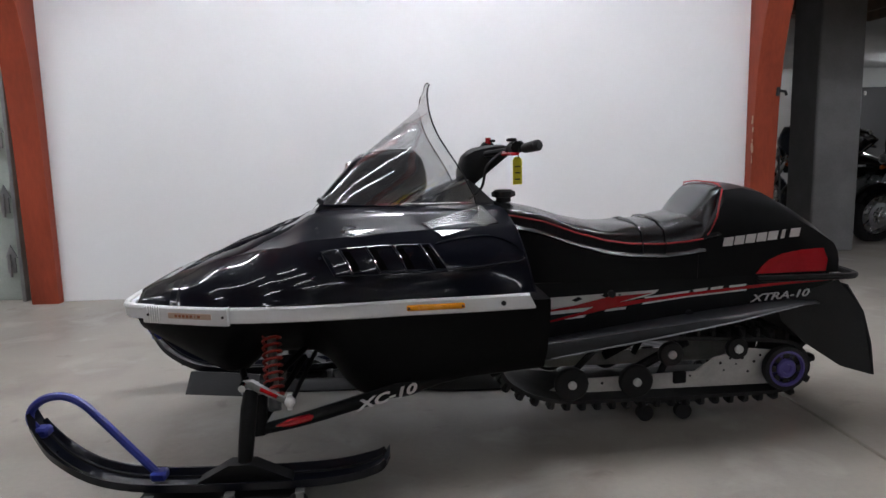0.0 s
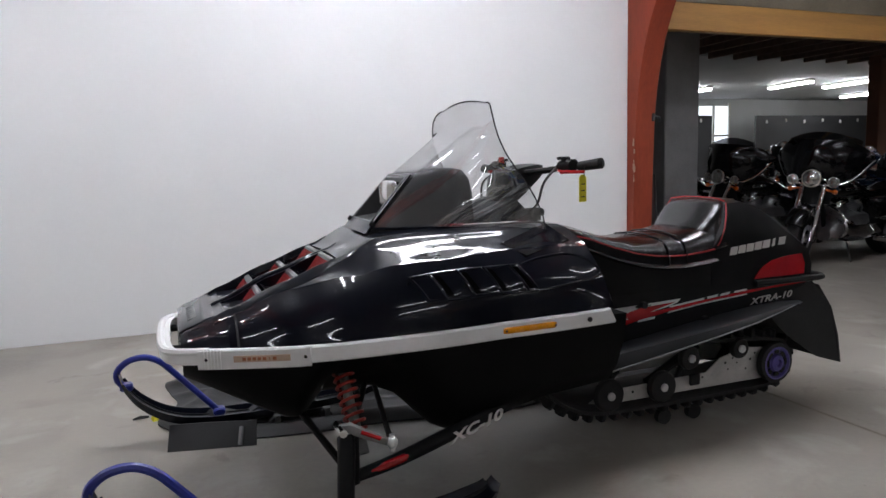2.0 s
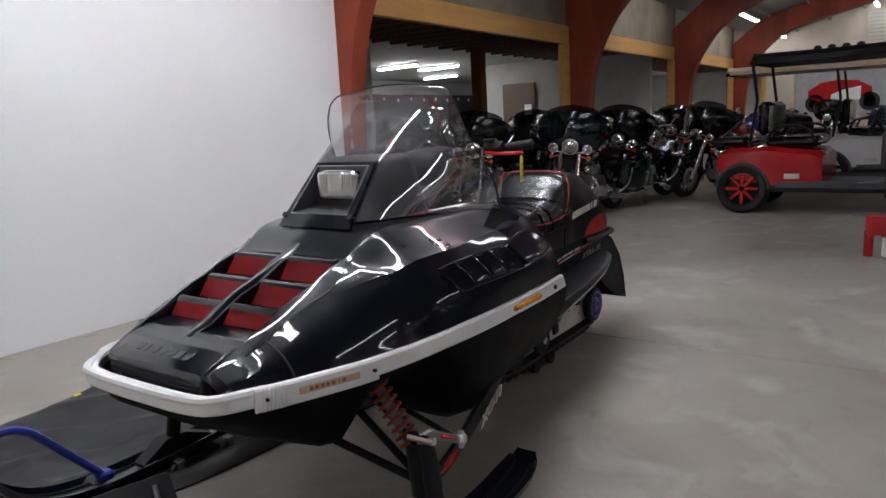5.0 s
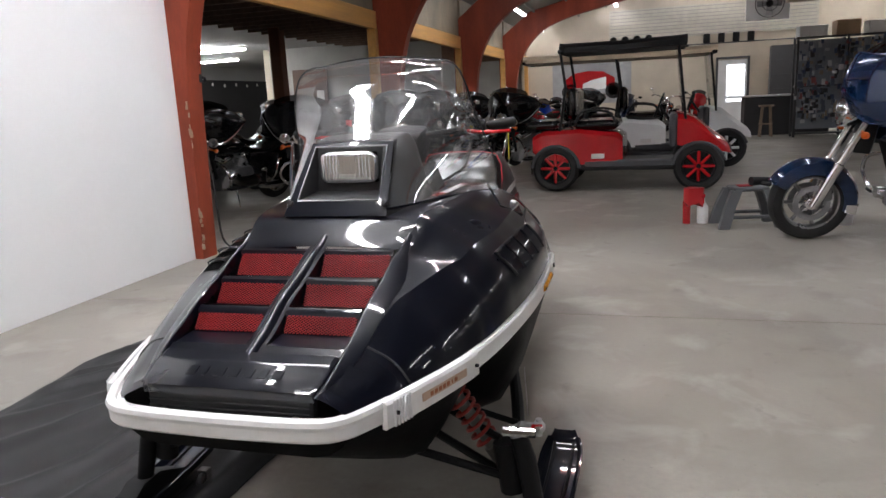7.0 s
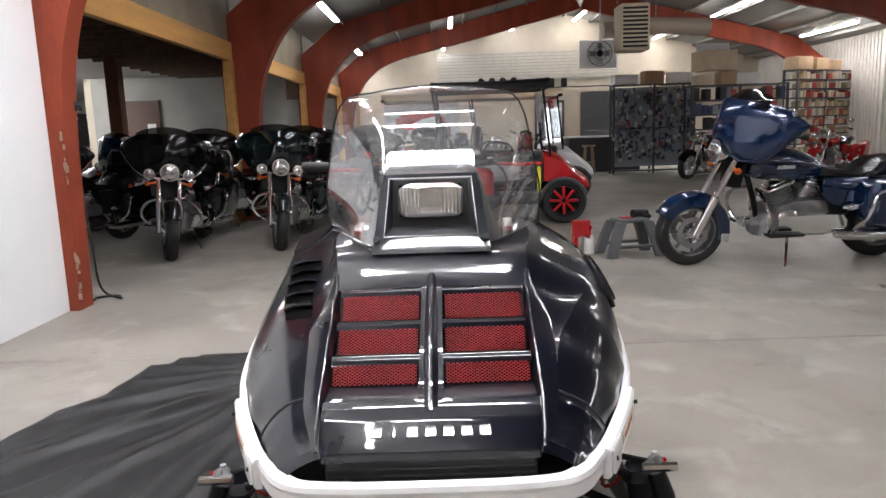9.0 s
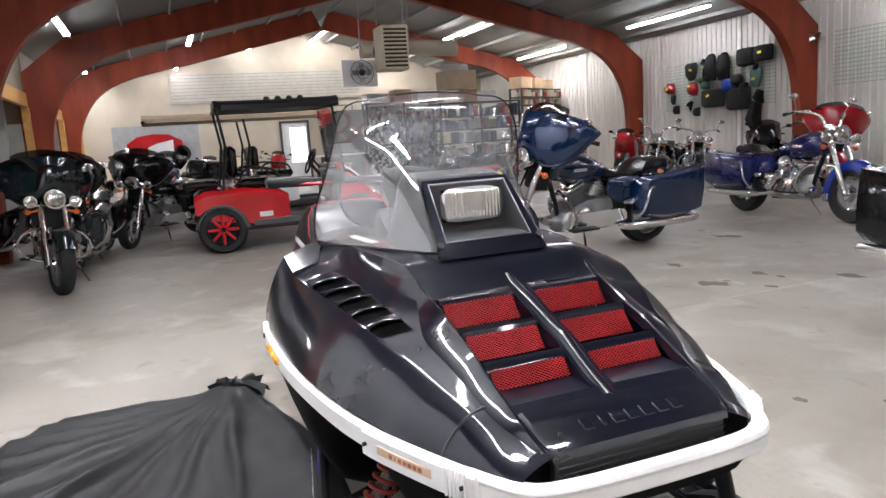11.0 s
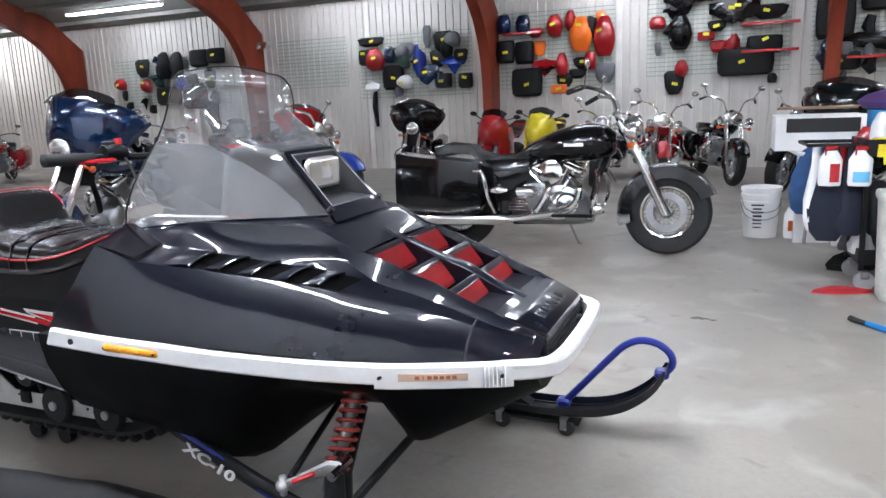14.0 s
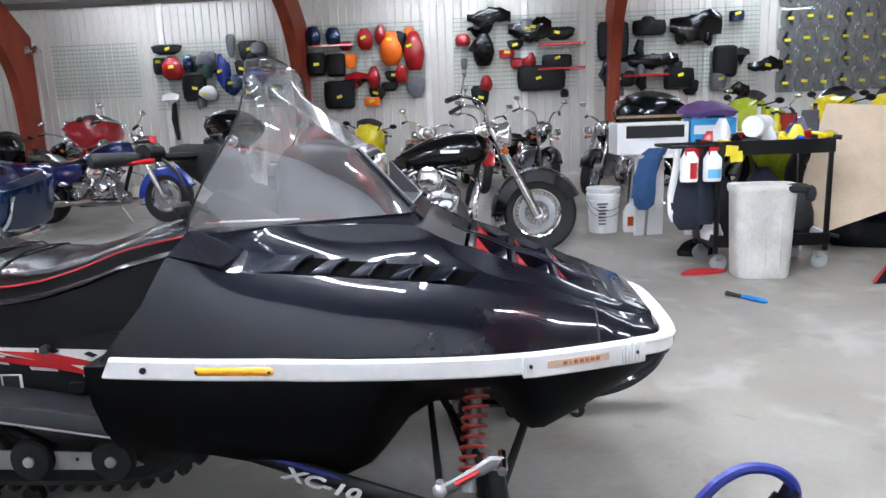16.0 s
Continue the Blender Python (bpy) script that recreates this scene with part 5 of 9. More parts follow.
    rear = Geo().tube(spline([(2.36, -0.215, 0.592), (2.60, -0.218, 0.592), (2.76, -0.205, 0.590), (2.79, -0.12, 0.590), (2.80, 0, 0.590), (2.79, 0.12, 0.590), (2.76, 0.205, 0.590), (2.60, 0.218, 0.592), (2.36, 0.215, 0.592)], 4), 0.014, 8)
    part("rear_bumper", rear, SATIN_BLACK, sled, "black tubular rear bumper")
    flap = Geo()
    rows = []
    for f, x, z, w in ((0, 2.66, 0.575, 0.20), (0.15, 2.73, 0.555, 0.21), (0.4, 2.785, 0.45, 0.235), (0.7, 2.815, 0.32, 0.25), (1, 2.83, 0.195, 0.255)):
        rows.append([(x, -w, z), (x + 0.008, -w, z), (x + 0.008, w, z), (x, w, z)])
    flap.loft(rows)
    for side in (1, -1):
        flap.add([(2.45, side * 0.206, 0.50), (2.70, side * 0.206, 0.575), (2.79, side * 0.235, 0.45), (2.83, side * 0.255, 0.195), (2.70, side * 0.25, 0.235), (2.56, side * 0.23, 0.33), (2.47, side * 0.21, 0.42)] + [(x, side * (y - 0.008), z) for x, y, z in ((2.45, 0.206, 0.50), (2.70, 0.206, 0.575), (2.79, 0.235, 0.45), (2.83, 0.255, 0.195), (2.70, 0.25, 0.235), (2.56, 0.23, 0.33), (2.47, 0.21, 0.42))],
                 [(0, 1, 2, 3, 4, 5, 6), (13, 12, 11, 10, 9, 8, 7)] + [(i, (i + 1) % 7, 7 + (i + 1) % 7, 7 + i) for i in range(7)])
    part("snow_flap", flap, RUBBER, sled, "black rubber snow flap")


tunnel()


def track():
    # belt loop in side view
    loop = spline([(1.42, 0.36), (1.36, 0.27), (1.42, 0.19), (1.58, 0.13), (1.85, 0.122), (2.2, 0.122), (2.47, 0.128), (2.56, 0.155), (2.598, 0.222), (2.56, 0.295), (2.48, 0.322), (2.2, 0.345), (1.8, 0.36), (1.50, 0.385), (1.42, 0.36)], 8)
    rings = []
    for i, p in enumerate(loop[:-1]):
        a, b = loop[i - 1 if i else -2], loop[i + 1]
        d = np.array((b - a)) / np.hypot(*(b - a))
        nrm = np.array((d[1], -d[0]))
        c = np.mean(loop, axis=0)
        if nrm @ (p - c) < 0:
            nrm = -nrm
        q = p + nrm * 0.014
        rings.append([(p[0], -0.19, p[1]), (p[0], 0.19, p[1]), (q[0], 0.19, q[1]), (q[0], -0.19, q[1])])
    rings.append(rings[0])
    belt = part("track", Geo().loft(rings, True, False), RUBBER, sled, "black rubber track with lugs", angle=25)
    length = np.cumsum([0] + [np.hypot(*(loop[i + 1] - loop[i])) for i in range(len(loop) - 1)])
    lug = Geo().box((0, 0, 0.012), (0.022, 0.36, 0.034), 0.005)
    for y in (-0.15, -0.05, 0.05, 0.15):
        lug.box((0, y, 0.018), (0.03, 0.045, 0.040), 0.006)
    proto = part("lug", lug, RUBBER, belt)
    count = 44
    for k in range(count):
        s = length[-1] * k / count
        i = int(np.searchsorted(length, s, side="right")) - 1
        p = loop[i] + (loop[i + 1] - loop[i]) * (s - length[i]) / (length[i + 1] - length[i] + 1e-9)
        d = loop[i + 1] - loop[i]
        nrm = np.array((d[1], -d[0])) / np.hypot(*d)
        if nrm @ (p - np.mean(loop, axis=0)) < 0:
            nrm = -nrm
        q = p + nrm * 0.012
        ob = proto if k == 0 else new("lug", proto.data)
        ob.parent = belt
        ob.matrix_basis = pose(q[0], 0, q[1], 0, math.degrees(math.atan2(nrm[0], nrm[1])), 0)
    for side in (1, -1):
        rail = Geo().plate([(1.55, 0.165), (1.62, 0.15), (2.50, 0.15), (2.54, 0.20), (2.50, 0.285), (2.36, 0.30), (2.22, 0.27), (2.14, 0.215), (1.62, 0.205)], 0.006, Matrix(((1, 0, 0, 0), (0, 0, side, side * 0.165), (0, 1, 0, 0), (0, 0, 0, 1))))
        r = part("skid_rail", rail, BARE_RAIL, sled, "drilled aluminium suspension rail")
        for x, z, rad in ((2.245, 0.245, 0.006), (2.26, 0.215, 0.004), (2.285, 0.262, 0.005), (2.31, 0.238, 0.004), (2.335, 0.262, 0.007), (2.36, 0.205, 0.005), (2.385, 0.245, 0.006), (2.41, 0.270, 0.005), (2.06, 0.190, 0.006), (2.12, 0.198, 0.005), (1.76, 0.185, 0.006)):
            part("rail_hole", Geo().cyl((x, side * 0.170, z), (x, side * 0.1725, z), rad, 8), MATT_BLACK, r)
        part("rail_bracket", Geo().box((2.075, side * 0.176, 0.196), (0.055, 0.016, 0.052), 0.006), SATIN_BLACK, r)
        for x, z, rad in ((1.63, 0.195, 0.068), (1.89, 0.195, 0.068), (2.03, 0.30, 0.05), (2.30, 0.31, 0.045)):
            w = part("idler_wheel", Geo().lathe([(0.018, -0.016), (rad * 0.9, -0.016), (rad, -0.008), (rad, 0.008), (rad * 0.9, 0.016), (0.018, 0.016)], 20, pose(x, side * 0.19, z, 90)), RUBBER, sled, "black rubber idler wheel")
            part("hub_bolt", Geo().lathe([(0.017, 0), (0.017, 0.008), (0.008, 0.011)], 12, pose(x, side * 0.207, z, 90 if side < 0 else -90)), ALUMINIUM, w)
        m = pose(2.50, side * 0.197, 0.222, 90 if side < 0 else -90)
        w = part("rear_wheel", Geo().lathe([(0.07, -0.02), (0.088, -0.016), (0.092, 0), (0.088, 0.016), (0.074, 0.02), (0.07, 0.012)], 28, m), RUBBER, sled, "rear track wheel with purple hub")
        part("purple_rim", Geo().lathe([(0.076, -0.01), (0.076, 0.019), (0.066, 0.022), (0.060, 0.012), (0.040, 0.012), (0.034, 0.022), (0.02, 0.024), (0.016, 0.014), (0.0005, 0.014)], 28, m), PURPLE, w, "purple plastic hub")
        for k in range(8):
            part("hub_slot", Geo().box((0, 0.051, 0.0125), (0.026, 0.018, 0.004), 0.003, m @ pose(0, 0, 0, 0, 0, 45 * k)), MATT_BLACK, w)
        part("suspension_arm", Geo().tube([(1.62, side * 0.15, 0.20), (1.78, side * 0.14, 0.36)], 0.014, 8).tube([(2.0, side * 0.15, 0.20), (2.10, side * 0.14, 0.40)], 0.014, 8).tube([(1.86, side * 0.13, 0.20), (2.12, side * 0.13, 0.33)], 0.02, 8), SATIN_BLACK, sled)


track()

# ---- skis and front suspension ----
def front_end(side):
    def sy(x, o=0.0):
        """The ski's line, toed out a little; o counts outwards."""
        return side * (0.585 + 0.045 * x + o)
    keel = spline([(-0.210, 0.318), (-0.190, 0.255), (-0.135, 0.178), (-0.035, 0.108), (0.10, 0.072), (0.30, 0.061), (0.60, 0.063), (0.76, 0.074), (0.88, 0.105), (0.915, 0.150)], 4)
    rings = []
    for i, (x, z) in enumerate(keel):
        f = i / (len(keel) - 1)
        w = 0.066 * min(1, 0.55 + 2.2 * f) * min(1, 0.5 + 3.2 * (1 - f))
        lip = 0.036 if 0.1 < f < 0.92 else 0.016
        y0 = sy(x)
        rings.append([(x, y0 + a * w, z + (lip if h is None else h)) for a, h in ((-1, None), (-0.82, 0.004), (-0.3, -0.004), (-0.22, -0.014), (0.22, -0.014), (0.3, -0.004), (0.82, 0.004), (1, None), (0.9, None), (0.74, 0.014), (-0.74, 0.014), (-0.9, None))])
    ski = part("ski", Geo().loft(rings), GLOSS_BLACK, sled, "black plastic ski with a blue loop handle", angle=30)
    for o in (-0.030, 0.030):
        part("ski_rib", Geo().tube([(x, sy(x) + o, z + 0.016) for x, z in keel[4:-3]], 0.005, 6), SATIN_BLACK, ski)
    part("wear_bar", Geo().tube([(x, sy(x), z - 0.016) for x, z in keel[14:30]], 0.006, 6), STEEL, ski)
    loop = spline([(x, sy(x), z) for x, z in ((0.17, 0.105), (0.10, 0.185), (0.0, 0.30), (-0.05, 0.352), (-0.105, 0.378), (-0.165, 0.372), (-0.208, 0.340), (-0.216, 0.300), (-0.190, 0.262))], 5)
    part("ski_loop", Geo().tube(loop, 0.0135, 8), BLUE_LOOP, ski, "blue tubular ski loop")
    for x, z in ((0.172, 0.105), (-0.183, 0.265)):
        part("loop_foot", Geo().box((x, sy(x), z), (0.05, 0.052, 0.032), 0.008), BLUE_LOOP, ski)
    part("ski_saddle", Geo().loft([[(x, sy(x) - w, 0.07), (x, sy(x) - w, z), (x, sy(x) + w, z), (x, sy(x) + w, 0.07)] for x, w, z in ((0.30, 0.03, 0.085), (0.40, 0.032, 0.14), (0.48, 0.032, 0.14), (0.60, 0.03, 0.085))]), SATIN_BLACK, ski)
    spin = part("spindle", Geo().tube([(0.445, sy(0.45), 0.12), (0.452, side * 0.590, 0.20), (0.462, side * 0.572, 0.30), (0.470, side * 0.552, 0.36)], [0.024, 0.026, 0.027, 0.024], 10), SATIN_BLACK, sled, "black steering spindle")
    part("spindle_cap", Geo().cyl((0.468, side * 0.556, 0.345), (0.474, side * 0.545, 0.385), 0.021, 10), STEEL, spin)
    part("spindle_housing", Geo().tube([(0.475, side * 0.535, 0.20), (0.482, side * 0.515, 0.335)], 0.034, 10), SATIN_BLACK, spin)
    # cast steering arm from the spindle's head back to the tie-rod ball
    arm = part("steering_arm", Geo().tube([(0.446, side * 0.555, 0.380), (0.475, side * 0.560, 0.380), (0.515, side * 0.572, 0.362), (0.56, side * 0.582, 0.340), (0.595, side * 0.588, 0.325)], [0.014, 0.019, 0.015, 0.013, 0.012], 8, flat=0.75), DULL_RAIL, sled, "dull cast aluminium steering arm")
    part("arm_decal", Geo().tube([(0.505, side * 0.586, 0.372), (0.56, side * 0.598, 0.347)], 0.006, 6), RED_PAINT, arm)
    part("ball_joint", Geo().ball((0.597, side * 0.588, 0.326), 0.019, 10).cyl((0.597, side * 0.588, 0.300), (0.597, side * 0.588, 0.350), 0.009, 8), ALUMINIUM, arm)
    part("end_bolt", Geo().cyl((0.450, side * 0.60, 0.380), (0.450, side * 0.515, 0.380), 0.0125, 8), CHROME, arm)
    trail = spline([(0.485, side * 0.535, 0.215), (0.62, side * 0.525, 0.238), (0.80, side * 0.495, 0.275), (1.00, side * 0.45, 0.315), (1.22, side * 0.39, 0.345)], 5)
    rad = [0.018 + 0.006 * math.sin(math.pi * k / (len(trail) - 1)) for k in range(len(trail))]
    tr = part("trailing_arm", Geo().tube(trail, rad, 10, flat=0.8), SATIN_BLACK, sled, "black trailing arm with red and blue decal")
    stripes = ((1, 8, RED_PAINT, "red", 0.003, 0.014), (6, 10, BLUE_LOOP, "blue", 0.004, 0.013), (15, 19, BLUE_LOOP, "blue", 0.006, 0.006)) if side < 0 else ((1, 7, RED_PAINT, "red", 0.006, 0.010), (3, 10, BLUE_LOOP, "blue", -0.003, 0.012), (9, 21, BLUE_LOOP, "blue", 0.011, 0.008))
    for a, b, mat, nm, lift, thick in stripes:
        seg = [Vector(p) + Vector((0, side * 0.010, lift)) for p in trail[a:b]]
        part("arm_stripe", Geo().tube(seg, [0.002] + [thick * min(1, 0.45 + 0.3 * k) for k in range(len(seg) - 2)] + [0.002], 8, flat=0.75), mat, tr, nm + " stripe on the arm")
    mid = Vector(trail[12])
    ang = math.degrees(math.atan2(trail[12][2] - trail[8][2], trail[12][0] - trail[8][0]))
    yaw = math.degrees(math.atan2(trail[12][1] - trail[8][1], trail[12][0] - trail[8][0]))
    rot = Matrix.Translation(mid + Vector((0.03, side * 0.026, 0.002))) @ Euler((0, 0, radians(yaw))).to_matrix().to_4x4() @ Euler((0, radians(-ang), 0)).to_matrix().to_4x4() @ Euler((radians(90), 0, 0 if side < 0 else radians(180))).to_matrix().to_4x4()
    lettering("arm_lettering", "XC-10", 0.047, PALE, tr, rot, 0.001, 0.3, "pale slanted lettering", 1.6, 0.0014)
    # coil shock, leaning in under the hood
    a, b = Vector((0.500, side * 0.285, 0.60)), Vector((0.532, side * 0.488, 0.262))
    shock = part("shock_body", Geo().cyl(a, b, 0.016, 10).cyl(a, a.lerp(b, 0.15), 0.024, 10).cyl(b.lerp(a, 0.10), b, 0.022, 10), DULL_RAIL, sled, "shock absorber with red coil spring")
    d = (b - a).normalized()
    u = d.cross(Vector((1, 0, 0))).normalized()
    w = d.cross(u)
    coil = []
    for k in range(131):
        f = k / 130
        c = a.lerp(b, 0.06 + 0.82 * f)
        coil.append(tuple(c + 0.031 * (math.cos(k / 10 * 2 * math.pi * 1.0) * u + math.sin(k / 10 * 2 * math.pi * 1.0) * w)))
    part("coil_spring", Geo().tube(coil, 0.0055, 6), SPRING_RED, shock, "red coil spring")
    for p, q, r in (((0.495, 0.505, 0.235), (0.60, 0.17, 0.35), 0.012), ((0.495, 0.500, 0.335), (0.64, 0.17, 0.42), 0.011), ((0.470, 0.520, 0.240), (0.36, 0.20, 0.38), 0.012), ((0.597, 0.585, 0.318), (0.66, 0.15, 0.40), 0.009)):
        part("radius_rod", Geo().cyl((p[0], side * p[1], p[2]), (q[0], side * q[1], q[2]), r, 8), SATIN_BLACK, sled, "black steel radius rod")


front_end(1)
front_end(-1)

# ---- motorcycles ----
PAINTS = {
    "lime": material("paint_lime", (0.42, 0.50, 0.03), 0.25, 0, 0.15, 4, 40, 0.02, coat=0.4),
    "black": material("paint_black", (0.004, 0.004, 0.0045), 0.16, 0, 0.2, 4, 40, 0.02, coat=0.6, spec=0.15),
    "blue": material("paint_blue", (0.002, 0.016, 0.058), 0.14, 0.25, 0.2, 4, 40, 0.02, coat=0.8),
    "deep_blue": material("paint_deep_blue", (0.006, 0.010, 0.09), 0.16, 0.2, 0.2, 4, 40, 0.02, coat=0.8),
    "bright_blue": material("paint_bright_blue", (0.008, 0.032, 0.26), 0.2, 0.1, 0.15, 4, 40, 0.02, coat=0.6),
    "teal": material("paint_teal", (0.002, 0.007, 0.009), 0.12, 0.2, 0.2, 4, 40, 0.02, coat=0.8),
    "red": material("paint_red", (0.32, 0.008, 0.012), 0.2, 0, 0.15, 4, 40, 0.02, coat=0.6),
    "yellow": material("paint_yellow", (0.70, 0.56, 0.01), 0.25, 0, 0.1, 4, 40, 0.02, coat=0.5),
    "orange": material("paint_orange", (0.80, 0.16, 0.01), 0.3, 0, 0.1, 4, 40, 0.02),
    "grey": material("paint_grey", (0.10, 0.10, 0.11), 0.45, 0, 0.2, 5, 60, 0.1),
    "white": material("paint_white", (0.72, 0.72, 0.72), 0.3, 0, 0.06),
    "green": material("paint_green", (0.02, 0.06, 0.04), 0.4, 0, 0.2),
    "purple": material("paint_purple", (0.10, 0.05, 0.16), 0.4, 0, 0.2),
}
ENGINE = material("engine_metal", (0.24, 0.24, 0.245), 0.28, 0.9, 0.25, 9, 70, 0.15)
ORANGE_LENS = material("orange_lens", (0.48, 0.085, 0.01), 0.25)
HEADLAMP = material("headlamp_glass", (0.50, 0.50, 0.49), 0.12, 0.9, 0.35, 28, 75, 1.0, coat=0.6)


def wheel(parent, x, r, w, name, rim_mat, spokes, wide=1.0):
    m = pose(x, 0, r, 90)
    k0 = 0.86 if spokes >= 14 else 1.0
    tyre = part(name, Geo().lathe([(r * 0.70 * k0, -w * 0.40), (r * 0.78 * k0, -w * 0.5), (r * 0.92, -w * 0.46), (r * 0.985, -w * 0.24), (r, 0), (r * 0.985, w * 0.24), (r * 0.92, w * 0.46), (r * 0.78 * k0, w * 0.5), (r * 0.70 * k0, w * 0.40)], 36, m, False), RUBBER, parent, "black road tyre on a spoked rim")
    part("rim", Geo().loft([[(q * k0 * math.cos(2 * math.pi * k / 36), q * k0 * math.sin(2 * math.pi * k / 36), h) for k in range(36)] for q, h in ((r * 0.74, -w * 0.42), (r * 0.66, -w * 0.36), (r * 0.62, -w * 0.12), (r * 0.62, w * 0.12), (r * 0.66, w * 0.36), (r * 0.74, w * 0.42))], True, False, m), rim_mat, tyre)
    sp = Geo()
    for k in range(spokes):
        a = 2 * math.pi * k / spokes
        thin = 0.016 if spokes < 14 else 0.0032
        h = (0.02 if k % 2 else -0.02) if spokes >= 14 else 0
        sp.tube([(0.03 * math.cos(a), 0.03 * math.sin(a), h * 1.6), (r * 0.66 * k0 * math.cos(a + (0.12 if spokes >= 14 else 0)), r * 0.66 * k0 * math.sin(a + (0.12 if spokes >= 14 else 0)), h * 0.3)], thin, 6, m)
    part("spokes", sp, rim_mat, tyre)
    part("hub", Geo().lathe([(0.045, -0.07), (0.05, -0.05), (0.03, -0.02), (0.03, 0.02), (0.05, 0.05), (0.045, 0.07)], 16, m), CHROME, tyre)
    for h in (-0.066, 0.062):
        part("brake_disc", Geo().lathe([(r * 0.31, h), (r * 0.46, h), (r * 0.46, h + 0.005), (r * 0.31, h + 0.005), (r * 0.31, h)], 28, m, False), STEEL, tyre)
    return tyre


def fender(parent, x, r, w, a0, a1, mat, name, deep=0.045):
    rings = []
    for k in range(15):
        a = radians(a0 + (a1 - a0) * k / 14)
        row = []
        for q, o in ((-1.0, -deep), (-0.92, 0.0), (-0.5, 0.022), (0, 0.03), (0.5, 0.022), (0.92, 0.0), (1.0, -deep), (0.95, -deep - 0.005), (0.5, 0.014), (-0.5, 0.014), (-0.95, -deep - 0.005)):
            rr = r + 0.02 + o
            row.append((x + rr * math.cos(a), q * w, r + rr * math.sin(a)))
        rings.append(row)
    return part(name, Geo().loft(rings), mat, parent)


def vtwin(parent):
    """Two finned cylinders on a crankcase, with covers, pushrods and air cleaner."""
    part("crankcase", Geo().loft(fine([[(x, -w, 0.24), (x, -w, z), (x, w, z), (x, w, 0.24)] for x, w, z in ((-0.38, 0.10, 0.44), (-0.24, 0.14, 0.52), (0.02, 0.15, 0.52), (0.18, 0.14, 0.46), (0.27, 0.09, 0.36))], 2, 2)), ENGINE, parent)
    for lean, x in ((24, 0.03), (-24, -0.11)):
        m = pose(x, 0, 0.45, 0, lean, 0)
        prof = []
        for k in range(9):
            prof += [(0.105, 0.012 + k * 0.019), (0.105, 0.021 + k * 0.019), (0.080, 0.022 + k * 0.019), (0.080, 0.030 + k * 0.019)]
        part("cylinder", Geo().lathe(prof, 16, m), ENGINE, parent)
        part("rocker_cover", Geo().box((0, 0, 0.205), (0.19, 0.21, 0.055), 0.020, m).box((0, 0, 0.235), (0.13, 0.17, 0.04), 0.016, m), CHROME, parent)
        for dx in (-0.03, 0.03):
            part("pushrod_tube", Geo().tube([(0.02 + dx * 0.6, -0.155, 0.44), tuple(m @ Vector((dx, -0.115, 0.20)))], 0.012, 8), CHROME, parent)
    part("oil_tank", Geo().box((-0.36, 0, 0.50), (0.24, 0.30, 0.26), 0.04), SATIN_BLACK, parent)
    part("starter_cover", Geo().tube([(-0.30, -0.17, 0.455), (-0.28, -0.18, 0.46), (-0.16, -0.18, 0.46), (-0.14, -0.17, 0.455)], [0.02, 0.045, 0.045, 0.02], 12), CHROME, parent)
    ribs = Geo()
    for k in range(5):
        ribs.box((-0.27, -0.165, 0.325 + 0.022 * k), (0.17 - 0.012 * k, 0.06, 0.014), 0.005)
    part("gearbox_ribs", ribs, CHROME, parent)
    part("cam_cover", Geo().lathe([(0.085, 0), (0.085, 0.02), (0.07, 0.035), (0.03, 0.04), (0.0005, 0.04)], 20, pose(0.10, -0.165, 0.37, 90)), CHROME, parent)
    part("oil_filter", Geo().cyl((0.25, -0.06, 0.33), (0.34, -0.06, 0.33), 0.042, 14), CHROME, parent)
    part("gearbox", Geo().box((-0.32, 0, 0.36), (0.26, 0.26, 0.20), 0.03), SATIN_BLACK, parent)
    for side in (1, -1):
        part("engine_cover", Geo().lathe([(0.11, 0), (0.11, 0.03), (0.09, 0.05), (0.03, 0.058), (0.0005, 0.058)], 22, pose(0.03 if side < 0 else 0.06, side * 0.13, 0.36, -90 * side)), CHROME, parent)
    part("primary_cover", Geo().loft([[(x, 0.13, 0.34 - h), (x, 0.19, 0.34 - h * 0.8), (x, 0.19, 0.34 + h * 0.8), (x, 0.13, 0.34 + h)] for x, h in ((-0.42, 0.03), (-0.38, 0.085), (-0.22, 0.095), (-0.05, 0.09), (0.10, 0.095), (0.16, 0.05))]), CHROME, parent)
    cover = part("air_cleaner", Geo().lathe([(0.085, 0), (0.098, 0.012), (0.098, 0.034), (0.090, 0.046), (0.060, 0.054), (0.0005, 0.058)], 26, pose(-0.03, -0.14, 0.61, 90)), CHROME, parent)
    for k in range(3):
        a = radians(90 + 120 * k)
        part("cover_screw", Geo().cyl((-0.03 + 0.078 * math.cos(a), -0.188, 0.61 + 0.078 * math.sin(a)), (-0.03 + 0.078 * math.cos(a), -0.192, 0.61 + 0.078 * math.sin(a)), 0.005, 8), STEEL, cover)
    for a, x in ((0, 0.10), (1, -0.13)):
        pts = [(x, -0.12, 0.58), (x + 0.09, -0.19, 0.50), (x + 0.02, -0.21, 0.34), (-0.20, -0.22, 0.27), (-0.45, -0.23, 0.255)]
        part("header_pipe", Geo().tube(spline(pts, 4), 0.026, 8), CHROME, parent)
    for side in (-1, 1):
        part("muffler", Geo().tube([(-0.30, side * 0.22, 0.255), (-0.42, side * 0.235, 0.25), (-0.95, side * 0.25, 0.245), (-1.24, side * 0.255, 0.25), (-1.26, side * 0.255, 0.25)], [0.024, 0.045, 0.047, 0.042, 0.036], 12), CHROME, parent)
    return parent


